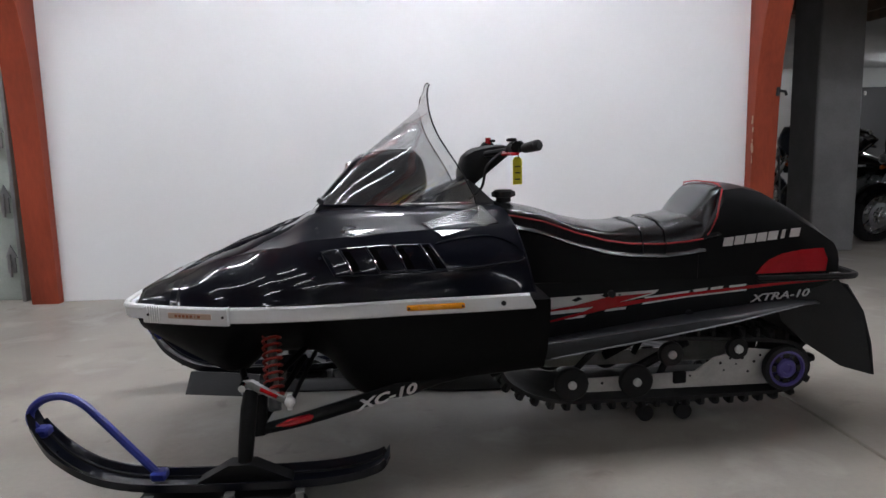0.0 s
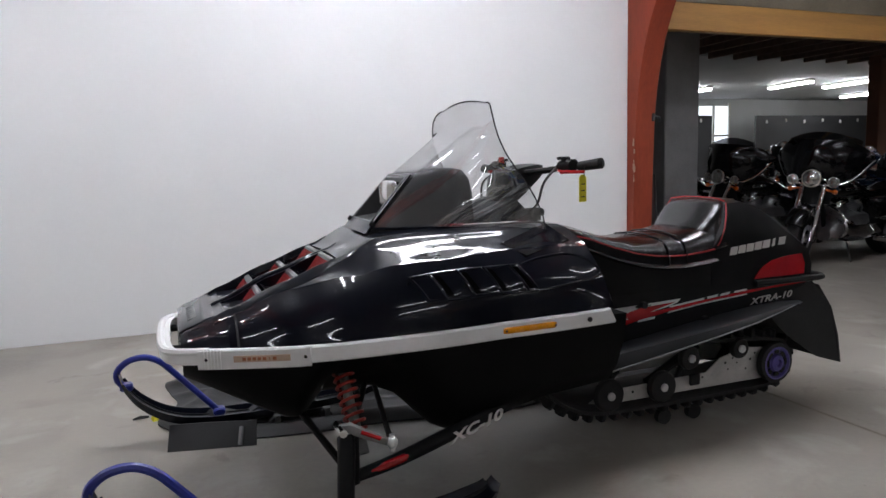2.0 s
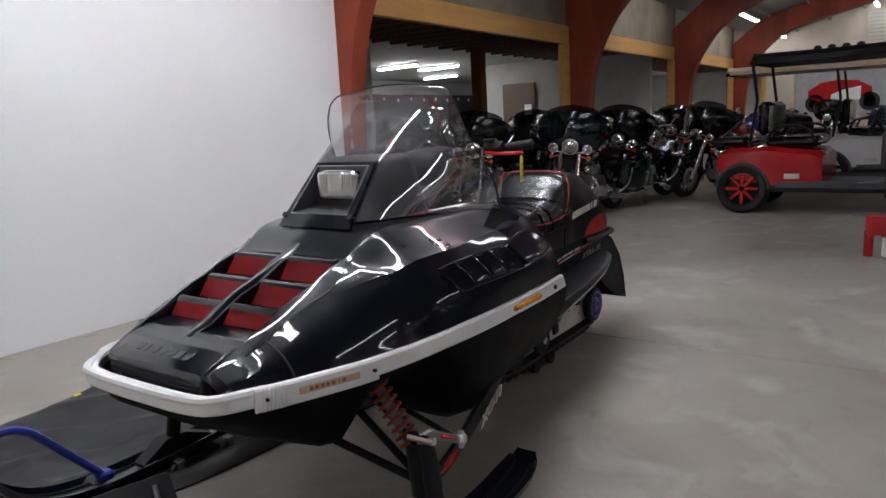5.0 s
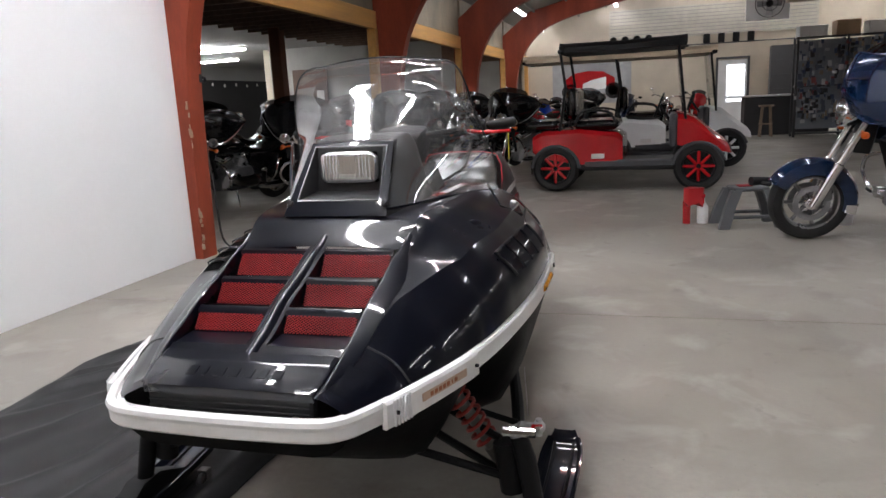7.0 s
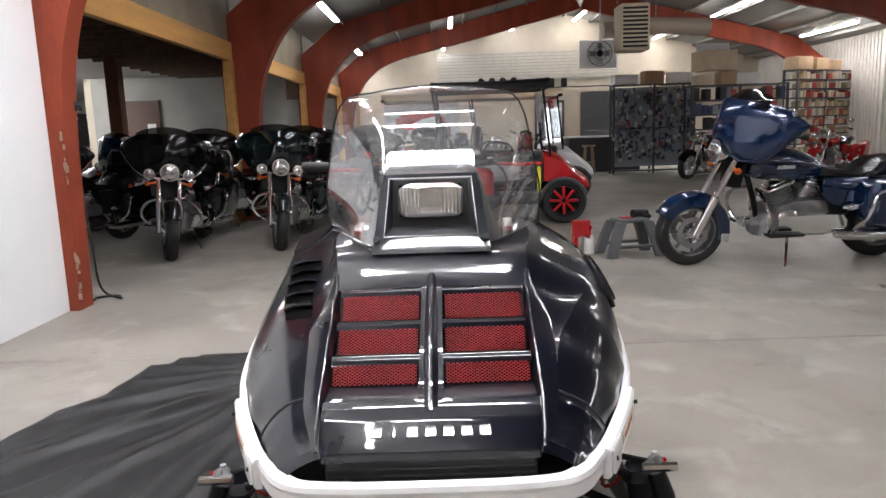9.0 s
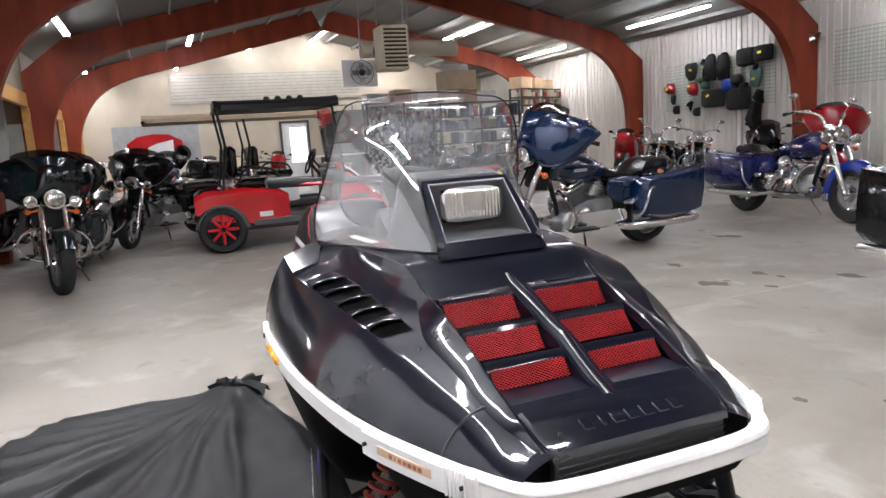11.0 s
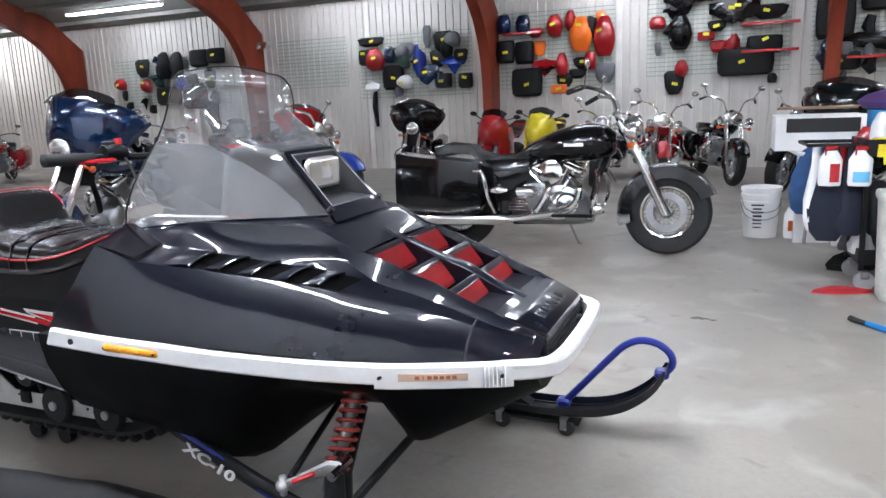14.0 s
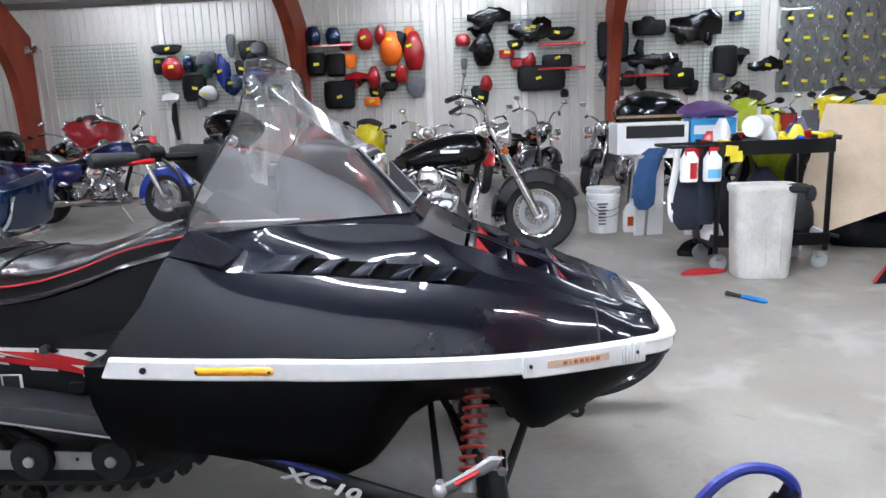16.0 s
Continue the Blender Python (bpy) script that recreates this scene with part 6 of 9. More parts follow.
def motorcycle(at, heading, paint="black", style="tourer", lean=6.0, pack=False, lamps=True, screen="smoke", wheel_mat=None, spokes=9, bars=0.0, front_r=0.315, scale=0.97, label="", seat_mat=None, steer=0.0, fender_paint=None):
    P = PAINTS[paint]
    words = {"tourer": "touring motorcycle with fork-mounted fairing and saddlebags", "cruiser": "cruiser motorcycle with chrome engine and bare forks", "sport": "sport motorcycle with full plastic fairing"}[style]
    bike = thing("motorcycle", label or (paint.replace("_", " ") + " " + words), "motorcycle", group="parked motorcycles")
    rim_mat = wheel_mat or (CHROME if style != "sport" else SATIN_BLACK)
    half = 0.81 if style != "sport" else 0.70
    # at: ground point under the front axle
    fwd = Vector((math.cos(radians(heading)), math.sin(radians(heading)), 0))
    c = Vector((at[0], at[1], 0)) - fwd * half * scale
    pivot = 0.46
    if steer:
        # the fork keeps its heading; the body trails off to one side
        back = Vector((math.cos(radians(heading - steer)), math.sin(radians(heading - steer)), 0))
        c = Vector((at[0], at[1], 0)) - fwd * (half - pivot) * scale - back * pivot * scale
        heading = heading - steer
    bike.matrix_basis = pose(c.x, c.y, 0, 0, 0, heading) @ pose(0, 0, 0, -lean, 0, 0) @ Matrix.Scale(scale, 4)
    wheel(bike, half, front_r, 0.13 if style != "sport" else 0.12, "front_wheel", rim_mat, spokes)
    wheel(bike, -half, 0.315, 0.16 if style != "sport" else 0.18, "rear_wheel", rim_mat, spokes)
    ax = half
    head_x, head_z = (0.46, 0.98) if style != "sport" else (0.40, 0.90)
    for side in (1, -1):
        y = side * 0.105
        part("fork_leg", Geo().tube([(ax, y, front_r - 0.02), (ax + (head_x - ax) * 0.42, y, front_r + (head_z - front_r) * 0.42), (ax + (head_x - ax) * 0.43, y, front_r + (head_z - front_r) * 0.43), (head_x, y, head_z)], [0.036, 0.037, 0.028, 0.028], 10), CHROME if style != "sport" else STEEL, bike)
    part("front_axle", Geo().cyl((ax, -0.13, front_r), (ax, 0.13, front_r), 0.016, 8), CHROME, bike)
    part("brake_caliper", Geo().box((ax - 0.09, 0.09, front_r + 0.08), (0.07, 0.05, 0.11), 0.012), ENGINE, bike)
    part("frame", Geo().tube([(head_x - 0.05, 0, head_z - 0.12), (0.28, 0, 0.50), (0.22, 0, 0.24), (-0.35, 0, 0.22), (-0.48, 0, 0.42), (-0.42, 0, 0.66), (0.0, 0, 0.74), (head_x - 0.05, 0, head_z - 0.12)], 0.024, 8), SATIN_BLACK, bike)
    part("kickstand", Geo().tube([(0.05, 0.14, 0.24), (0.12, 0.28, 0.03), (0.16, 0.30, 0.012)], 0.011, 6), CHROME, bike)
    if style == "sport":
        part("engine_block", Geo().box((0.02, 0, 0.42), (0.46, 0.30, 0.36), 0.04), ENGINE, bike)
        nose = Geo()
        nose.loft(fine([[(x, -w * 0.6, z0), (x, -w, (z0 + z1) / 2), (x, -w * 0.65, z1), (x, w * 0.65, z1), (x, w, (z0 + z1) / 2), (x, w * 0.6, z0)] for x, w, z0, z1 in ((0.78, 0.05, 0.80, 0.88), (0.72, 0.13, 0.72, 0.96), (0.60, 0.20, 0.66, 1.06), (0.46, 0.24, 0.62, 1.10), (0.36, 0.24, 0.60, 1.04))], 2, 3))
        f = part("nose_fairing", nose, P, bike)
        for side in (1, -1):
            part("headlamp", Geo().loft([[(0.765, side * 0.02, 0.83), (0.765, side * 0.05, 0.88)], [(0.73, side * 0.115, 0.84), (0.72, side * 0.115, 0.90)]], False, False), HEADLAMP, f)
            part("side_fairing", Geo().loft(fine([[(x, side * w, z0), (x, side * (w + 0.02), (z0 + z1) / 2), (x, side * w, z1), (x, side * (w - 0.02), z1), (x, side * (w - 0.02), z0)] for x, w, z0, z1 in ((0.58, 0.18, 0.58, 0.86), (0.40, 0.22, 0.36, 0.84), (0.15, 0.22, 0.22, 0.76), (-0.12, 0.19, 0.20, 0.46), (-0.25, 0.16, 0.24, 0.34))], 2, 3)), P, bike)
            part("mirror", Geo().ball((0.42, side * 0.36, 1.10), (0.03, 0.06, 0.035), 10).tube([(0.5, side * 0.2, 1.04), (0.43, side * 0.34, 1.09)], 0.009, 6), SATIN_BLACK, bike)
            part("grip", Geo().tube([(0.36, side * 0.10, 0.96), (0.30, side * 0.33, 0.95)], 0.016, 8), RUBBER, bike)
        part("screen", Geo().loft([[(0.60, y * 0.16, 1.05 - 0.02 * y * y) for y in np.linspace(-1, 1, 7)], [(0.42, y * 0.20, 1.20 - 0.06 * y * y) for y in np.linspace(-1, 1, 7)]], False, False), SMOKE, bike)
        part("tank", Geo().loft(fine([[(x, -w, z0), (x, -w, z0 + (z1 - z0) * 0.6), (x, -w * 0.5, z1), (x, w * 0.5, z1), (x, w, z0 + (z1 - z0) * 0.6), (x, w, z0)] for x, w, z0, z1 in ((0.30, 0.12, 0.72, 0.88), (0.18, 0.18, 0.70, 0.98), (0.0, 0.17, 0.70, 0.96), (-0.18, 0.10, 0.70, 0.82))], 3, 3)), P, bike)
        part("seat", Geo().loft(fine([[(x, -w, z - 0.06), (x, -w, z), (x, w, z), (x, w, z - 0.06)] for x, w, z in ((-0.12, 0.10, 0.80), (-0.35, 0.14, 0.82), (-0.50, 0.12, 0.88), (-0.80, 0.09, 0.98))], 2, 3)), VINYL, bike)
        part("tail", Geo().loft(fine([[(x, -w, z0), (x, -w, z1), (x, w, z1), (x, w, z0)] for x, w, z0, z1 in ((-0.40, 0.13, 0.72, 0.82), (-0.65, 0.11, 0.82, 0.93), (-0.92, 0.05, 0.93, 0.99))], 2, 2)), P, bike)
        part("exhaust", Geo().tube([(-0.1, -0.16, 0.26), (-0.4, -0.2, 0.34), (-0.85, -0.22, 0.52)], [0.03, 0.05, 0.055], 10), STEEL, bike)
        fender(bike, half, front_r, 0.065, 40, 165, P, "front_fender")
        return bike
    # tank, seat, fenders
    part("tank", Geo().loft([[(x, -w * 0.55, z0), (x, -w, z0 + (z1 - z0) * 0.35), (x, -w * 0.8, z0 + (z1 - z0) * 0.8), (x, -w * 0.25, z1), (x, w * 0.25, z1), (x, w * 0.8, z0 + (z1 - z0) * 0.8), (x, w, z0 + (z1 - z0) * 0.35), (x, w * 0.55, z0)] for x, w, z0, z1 in ((0.43, 0.06, 0.76, 0.90), (0.40, 0.105, 0.735, 0.930), (0.34, 0.145, 0.715, 0.957), (0.26, 0.168, 0.70, 0.970), (0.14, 0.178, 0.69, 0.962), (0.02, 0.168, 0.685, 0.930), (-0.10, 0.142, 0.685, 0.882), (-0.20, 0.108, 0.69, 0.835), (-0.30, 0.06, 0.70, 0.785))]), P, bike, angle=60)
    part("tank_console", Geo().loft([[(x, -0.035, z), (x, 0, z + 0.012), (x, 0.035, z)] for x, z in ((0.34, 0.962), (0.24, 0.976), (0.10, 0.960), (-0.02, 0.925), (-0.14, 0.870), (-0.26, 0.806))], False, False), CHROME, bike)
    for side in (1, -1):
        part("tank_badge", Geo().box((0.14, side * 0.178, 0.81), (0.15, 0.008, 0.030), 0.004), CHROME, bike)
    part("seat", Geo().loft([[(x, -w, z - 0.09), (x, -w, z - 0.02), (x, -w * 0.6, z), (x, w * 0.6, z), (x, w, z - 0.02), (x, w, z - 0.09)] for x, w, z in ((-0.18, 0.08, 0.82), (-0.30, 0.14, 0.765), (-0.46, 0.17, 0.745), (-0.60, 0.165, 0.78), (-0.68, 0.13, 0.84), (-0.84, 0.12, 0.855), (-1.0, 0.08, 0.83))]), seat_mat or VINYL, bike)
    front = fender(bike, half, front_r, 0.088, 30 if style == "tourer" else 22, 196, PAINTS[fender_paint] if fender_paint else P, "front_fender", 0.085)
    fender(front, half, front_r + 0.004, 0.091, 184, 198, CHROME, "fender_tip", 0.07)
    fender(bike, -half, 0.315, 0.095, 20, 185, P, "rear_fender")
    vtwin(bike)
    part("battery_cover", Geo().box((-0.40, 0, 0.56), (0.20, 0.30, 0.20), 0.03), P, bike)
    for side in (1, -1):
        part("foot_board", Geo().box((0.16, side * 0.28, 0.29), (0.30, 0.10, 0.025), 0.01), SATIN_BLACK, bike)
        bag = Geo()
        bag.loft(fine([[(x, side * 0.17, z0), (x, side * (0.17 + d), z0 + 0.02), (x, side * (0.18 + d), z1 - 0.04), (x, side * (0.15 + d), z1), (x, side * 0.17, z1)] for x, d, z0, z1 in ((-0.49, 0.09, 0.44, 0.65), (-0.55, 0.165, 0.34, 0.68), (-0.80, 0.19, 0.315, 0.70), (-1.12, 0.185, 0.325, 0.735), (-1.235, 0.165, 0.345, 0.755), (-1.25, 0.13, 0.37, 0.75))], 2, 1))
        b = part("saddlebag", bag, P, bike)
        part("bag_lid_line", Geo().tube([(-0.54, side * 0.34, 0.565), (-0.80, side * 0.364, 0.57), (-1.12, side * 0.36, 0.575), (-1.23, side * 0.345, 0.58)], 0.005, 6), SATIN_BLACK, b)
        part("bag_latch", Geo().box((-0.86, side * 0.366, 0.535), (0.09, 0.012, 0.022), 0.005), SATIN_BLACK, b)
        part("side_cover", Geo().loft(fine([[(x, side * 0.14, z0), (x, side * w, z0 + 0.01), (x, side * w, z1 - 0.02), (x, side * 0.14, z1)] for x, w, z0, z1 in ((-0.20, 0.165, 0.58, 0.70), (-0.30, 0.185, 0.50, 0.70), (-0.45, 0.195, 0.46, 0.69), (-0.56, 0.19, 0.46, 0.69))], 2, 2)), P, bike)
        part("belt_guard", Geo().tube([(-0.36, side * 0.20, 0.47), (-0.42, side * 0.215, 0.475), (-0.54, side * 0.21, 0.47)], [0.012, 0.03, 0.012], 10, flat=0.7), CHROME, bike)
        part("bag_guard", Geo().tube(spline([(-0.44, side * 0.26, 0.30), (-0.46, side * 0.37, 0.42), (-0.50, side * 0.39, 0.60), (-0.58, side * 0.36, 0.62)], 4), 0.014, 8), CHROME, bike)
        part("engine_guard", Geo().tube(spline([(0.30, side * 0.06, 0.62), (0.34, side * 0.26, 0.56), (0.33, side * 0.34, 0.42), (0.28, side * 0.24, 0.29), (0.24, side * 0.08, 0.26)], 4), 0.016, 8), CHROME, bike)
        part("turn_signal", Geo().ball((0.56, side * 0.22, 0.80 + 0.0), (0.030, 0.027, 0.027), 10).tube([(0.54, side * 0.10, 0.82), (0.56, side * 0.20, 0.80)], 0.010, 6), ORANGE_LENS, bike)
        part("rear_signal", Geo().ball((-1.14, side * 0.14, 0.66), 0.03, 8), ORANGE_LENS, bike)
    part("tail_lamp", Geo().box((-1.14, 0, 0.62), (0.05, 0.10, 0.06), 0.015), RED_LENS, bike)
    up = bars
    bar_pts = [(0.14, -0.40, 1.06 + up * 0.9), (0.24, -0.34, 1.09 + up), (0.40, -0.16, 1.06 + up * 0.8), (0.44, -0.07, 1.0), (0.44, 0.07, 1.0), (0.40, 0.16, 1.06 + up * 0.8), (0.24, 0.34, 1.09 + up), (0.14, 0.40, 1.06 + up * 0.9)]
    part("handlebar", Geo().tube(spline(bar_pts, 4), 0.014, 8), CHROME, bike)
    for side in (1, -1):
        part("grip", Geo().tube([(0.13, side * 0.405, 1.057 + up * 0.9), (0.23, side * 0.345, 1.087 + up)], 0.019, 8), RUBBER, bike)
        part("mirror", Geo().tube([(0.24, side * 0.33, 1.10 + up), (0.27, side * 0.40, 1.22 + up)], 0.006, 6).ball((0.27, side * 0.41, 1.245 + up), (0.018, 0.06, 0.035), 10), CHROME, bike)
    lamp_x, lamp_z = (0.63, 0.93) if style == "tourer" else (0.58, 0.94)
    part("headlamp_shell", Geo().lathe([(0.02, -0.14), (0.075, -0.10), (0.098, -0.02), (0.100, 0.02), (0.094, 0.028)], 22, pose(lamp_x, 0, lamp_z, 0, 84, 0)), CHROME, bike)
    part("headlamp", Geo().lathe([(0.090, 0.022), (0.080, 0.034), (0.04, 0.044), (0.0005, 0.046)], 22, pose(lamp_x, 0, lamp_z, 0, 84, 0)), HEADLAMP, bike)
    if lamps:
        part("lamp_bar", Geo().tube([(0.56, -0.20, 0.87), (0.58, 0, 0.85), (0.56, 0.20, 0.87)], 0.013, 8), CHROME, bike)
        for side in (1, -1):
            pl = part("passing_lamp", Geo().lathe([(0.02, -0.08), (0.05, -0.05), (0.060, 0.0), (0.058, 0.010), (0.050, 0.006)], 18, pose(0.58, side * 0.20, 0.90, 0, 84, 0)), CHROME, bike)
            part("lens", Geo().lathe([(0.051, 0.005), (0.035, 0.014), (0.0005, 0.018)], 18, pose(0.58, side * 0.20, 0.90, 0, 84, 0)), HEADLAMP, pl)
    if style == "tourer":
        rows = []
        for a in np.linspace(-1, 1, 15):
            q = abs(a)
            y = 0.47 * a
            x = 0.62 - 0.34 * q ** 1.8
            top = 1.34 - 0.05 * q - 0.10 * q ** 6
            low = 1.02 - 0.15 * math.sin(math.pi * min(1, q)) + 0.10 * q ** 4
            rows.append([(x - 0.02, y, low), (x + 0.045 * (1 - q), y, low + (top - low) * 0.35), (x - 0.03, y, top - 0.02), (x - 0.07, y, top), (x - 0.11, y, top - 0.03), (x - 0.10, y, low + 0.02)])
        part("fork_shroud", Geo().loft([[(0.50, -0.17, 0.66), (0.54, 0, 0.64), (0.50, 0.17, 0.66), (0.42, 0, 0.66)], [(0.46, -0.22, 0.98), (0.52, 0, 1.0), (0.46, 0.22, 0.98), (0.36, 0, 0.98)]]), SATIN_BLACK, bike)
        fr = part("fairing", Geo().loft(fine(rows, 2, 1)), P, bike, angle=50)
        part("fairing_trim", Geo().tube([(r[0][0] + 0.01, r[0][1], r[0][2]) for r in rows], 0.007, 6), CHROME if pack else P, fr)
        part("dash", Geo().box((0.42, 0, 1.16), (0.10, 0.60, 0.18), 0.03), SATIN_BLACK, fr)
        sm = SMOKE if screen == "smoke" else SCREEN
        tall = 1.41 if screen == "smoke" else 1.50
        part("screen", Geo().loft([[(0.55 - 0.10 * abs(a) ** 2, 0.34 * a, 1.29 - 0.02 * a * a), (0.47 - 0.08 * abs(a) ** 2, 0.32 * a, 1.29 + (tall - 1.29) * (0.6 - 0.25 * a * a)), (0.40 - 0.05 * a * a, 0.26 * a, tall - 0.05 * a * a)] for a in np.linspace(-1, 1, 11)], False, False), sm, fr)
    else:
        part("nacelle", Geo().loft([[(0.52, -0.13, 0.86), (0.56, 0, 0.84), (0.52, 0.13, 0.86)], [(0.50, -0.14, 0.98), (0.53, 0, 1.02), (0.50, 0.14, 0.98)], [(0.40, -0.10, 1.03), (0.40, 0, 1.06), (0.40, 0.10, 1.03)]], False, False), CHROME, bike)
    if pack:
        part("top_case", Geo().loft(fine([[(x, -w, 0.86), (x, -w - 0.02, 0.94), (x, -w * 0.9, z), (x, w * 0.9, z), (x, w + 0.02, 0.94), (x, w, 0.86)] for x, w, z in ((-0.86, 0.24, 1.10), (-0.92, 0.27, 1.14), (-1.15, 0.27, 1.14), (-1.26, 0.22, 1.08))], 2, 2)), P, bike)
        part("backrest", Geo().box((-0.83, 0, 1.06), (0.07, 0.34, 0.22), 0.03), VINYL, bike)
    if steer:
        turned = ("front_wheel", "fork_leg", "front_axle", "brake_caliper", "front_fender", "headlamp_shell", "headlamp", "lamp_bar", "passing_lamp", "fork_shroud", "fairing", "turn_signal", "handlebar", "grip", "mirror", "nacelle")
        for ob in bike.children:
            if ob.name.split(".")[0] in turned:
                ob.matrix_basis = pose(pivot, 0, 0, 0, 0, steer) @ pose(-pivot, 0, 0)
    return bike


def toward(dx, dy):
    return math.degrees(math.atan2(dy, dx))


# beside the arch legs and in the aisle
motorcycle((6.02, 2.86), toward(-0.9, -0.44), "black", pack=True, steer=24.0, wheel_mat=SATIN_BLACK, label="black touring motorcycle with fairing, passing lamps and top case")
motorcycle((6.40, 1.80), toward(-0.94, -0.34), "teal", pack=False, steer=24.0, wheel_mat=STEEL, label="dark teal touring motorcycle with clear screen and chrome")
motorcycle((6.2, 4.4), toward(-0.97, -0.15), "black", pack=True, steer=24.0)
motorcycle((6.3, 5.9), toward(-0.97, -0.15), "black", pack=True, steer=24.0)
motorcycle((6.6, 7.4), toward(-0.95, 0.25), "blue")
motorcycle((8.6, 4.9), toward(-0.9, 0.4), "blue", pack=True)
motorcycle((8.9, 6.3), toward(-0.9, 0.4), "black")
motorcycle((7.9, 3.1), toward(-0.95, -0.2), "black", pack=True, steer=24.0)
motorcycle((8.1, 1.9), toward(-0.95, -0.15), "black", steer=24.0)
motorcycle((10.3, 2.3), toward(-0.95, -0.1), "black", "cruiser")
motorcycle((12.1, 2.4), toward(-0.95, -0.1), "black")
motorcycle((9.5, 1.3), toward(-0.93, 0.33), "black", pack=True, steer=24.0)
motorcycle((11.4, 1.3), toward(-0.9, 0.4), "red", "sport")
motorcycle((12.9, 1.2), toward(-0.9, 0.4), "bright_blue", "sport")
motorcycle((14.6, 1.4), toward(-0.9, 0.4), "black", "cruiser")
# out on the floor
motorcycle((4.88, -2.14), toward(-0.10, 1.0), "blue", lamps=False, front_r=0.285, spokes=7, wheel_mat=ENGINE, scale=1.06, label="metallic blue touring motorcycle with fairing and tall front wheel")
motorcycle((4.42, -6.15), toward(-1, 0.10), "deep_blue", "cruiser", lamps=True, bars=0.10, spokes=24, scale=1.03, fender_paint="bright_blue", label="bright blue cruiser motorcycle with raised bars and chrome spoked wheel")
motorcycle((12.3, -8.8), toward(-0.6, 0.8), "red", "sport")
motorcycle((10.9, -8.5), toward(-0.6, 0.8), "black", "cruiser", bars=0.1)
motorcycle((8.5, -9.2), toward(-0.8, 0.5), "black", "sport")
motorcycle((7.4, -9.3), toward(-0.8, 0.5), "black", "cruiser", lamps=False)
motorcycle((6.4, -8.3), toward(-0.75, 0.65), "red", "tourer", lamps=False)
motorcycle((0.10, -3.84), toward(-1, -0.03), "black", "cruiser", bars=0.12, spokes=30, scale=1.07, label="black cruiser motorcycle with saddlebags, chrome forks and long mufflers")
motorcycle((14.2, -5.3), toward(-0.55, 0.8), "black", "cruiser")
motorcycle((13.4, -7.6), toward(-0.6, 0.7), "red", "cruiser")
motorcycle((9.6, -8.6), toward(-0.8, 0.6), "black", "cruiser")
# along the siding wall
motorcycle((4.45, -8.2), toward(-0.25, 1), "black", "tourer", lamps=False, label="dusty black touring motorcycle with yellow-tagged fairing")
motorcycle((3.1, -8.0), toward(0.05, 1), "red", "sport", label="red and white sport motorcycle with full plastic fairing")
motorcycle((2.38, -8.05), toward(0.0, 1), "yellow", "sport")
motorcycle((1.5, -8.2), toward(-0.1, 1), "black", "cruiser", label="dark cruiser motorcycle with brown leather seat", seat_mat=material("brown_leather", (0.10, 0.05, 0.03), 0.5))
motorcycle((0.62, -8.3), toward(-0.2, 1), "red", "cruiser", bars=0.1)
motorcycle((-0.33, -8.5), toward(-0.35, 1), "black", "cruiser", bars=0.14)
motorcycle((-0.85, -7.7), toward(0.5, 1), "black", "cruiser")
motorcycle((-1.15, -6.1), toward(0.35, 1), "teal", "tourer", lamps=False)
motorcycle((-2.6, -6.6), toward(0.3, 1), "purple", "cruiser", bars=0.1)
# off-road machines standing on low lift tables behind the bench
for at, ahead, paint in (((-2.75, -5.35), (0.8, 0.35), "yellow"), ((-3.45, -5.55), (0.7, 0.45), "yellow"), ((-2.05, -5.75), (0.75, 0.4), "lime")):
    aim = toward(*ahead)
    m = motorcycle(at, aim, paint, "sport", lean=4.0, label=paint + " off-road motorcycle standing on a lift table")
    m.matrix_basis = Matrix.Translation((0, 0, 0.16)) @ m.matrix_basis
    fx, fy = math.cos(radians(aim)), math.sin(radians(aim))
    lift = thing("lift_table", "low black steel lift table under a motorcycle", "lift table", (at[0] - 0.68 * fx, at[1] - 0.68 * fy, 0), aim, group="lift tables")
    part("deck", Geo().box((0, 0, 0.145), (2.1, 0.55, 0.03), 0.004), SATIN_BLACK, lift)
    part("base", Geo().box((0, 0, 0.03), (1.9, 0.5, 0.06), 0.006), SATIN_BLACK, lift)
    for k in (-1, 1):
        part("scissor", Geo().tube([(-0.5, 0.2 * k, 0.07), (0.5, 0.2 * k, 0.125)], 0.018, 6), STEEL, lift)
# far end
for k, (y, col, st) in enumerate(((2.6, "black", "cruiser"), (1.6, "black", "sport"), (0.7, "black", "tourer"), (-0.4, "blue", "sport"), (-1.4, "black", "cruiser"), (-2.3, "red", "sport"))):
    motorcycle((19.3 + 0.25 * (k % 2), y), toward(-1, 0.15), col, st, lamps=False)

# ---- golf cart ----
CART_GREY = material("cart_grey", (0.05, 0.05, 0.055), 0.5)
CARD = material("cardboard", (0.46, 0.32, 0.20), 0.75, 0, 0.15, 5, 60, 0.2)
CARD_LIGHT = material("cardboard_light", (0.60, 0.48, 0.34), 0.75, 0, 0.15, 5, 60, 0.2)
GREY_PLASTIC = material("grey_plastic", (0.11, 0.115, 0.12), 0.5)
PAPER = material("paper_white", (0.80, 0.80, 0.79), 0.7, 0, 0.04)
DENIM = material("blue_cloth", (0.03, 0.08, 0.20), 0.85, 0, 0.25, 12, 200, 0.5)
TARP = material("tarp_cloth", (0.0105, 0.0105, 0.0115), 0.52, 0, 0.35, 3, 160, 0.35, spec=0.35)


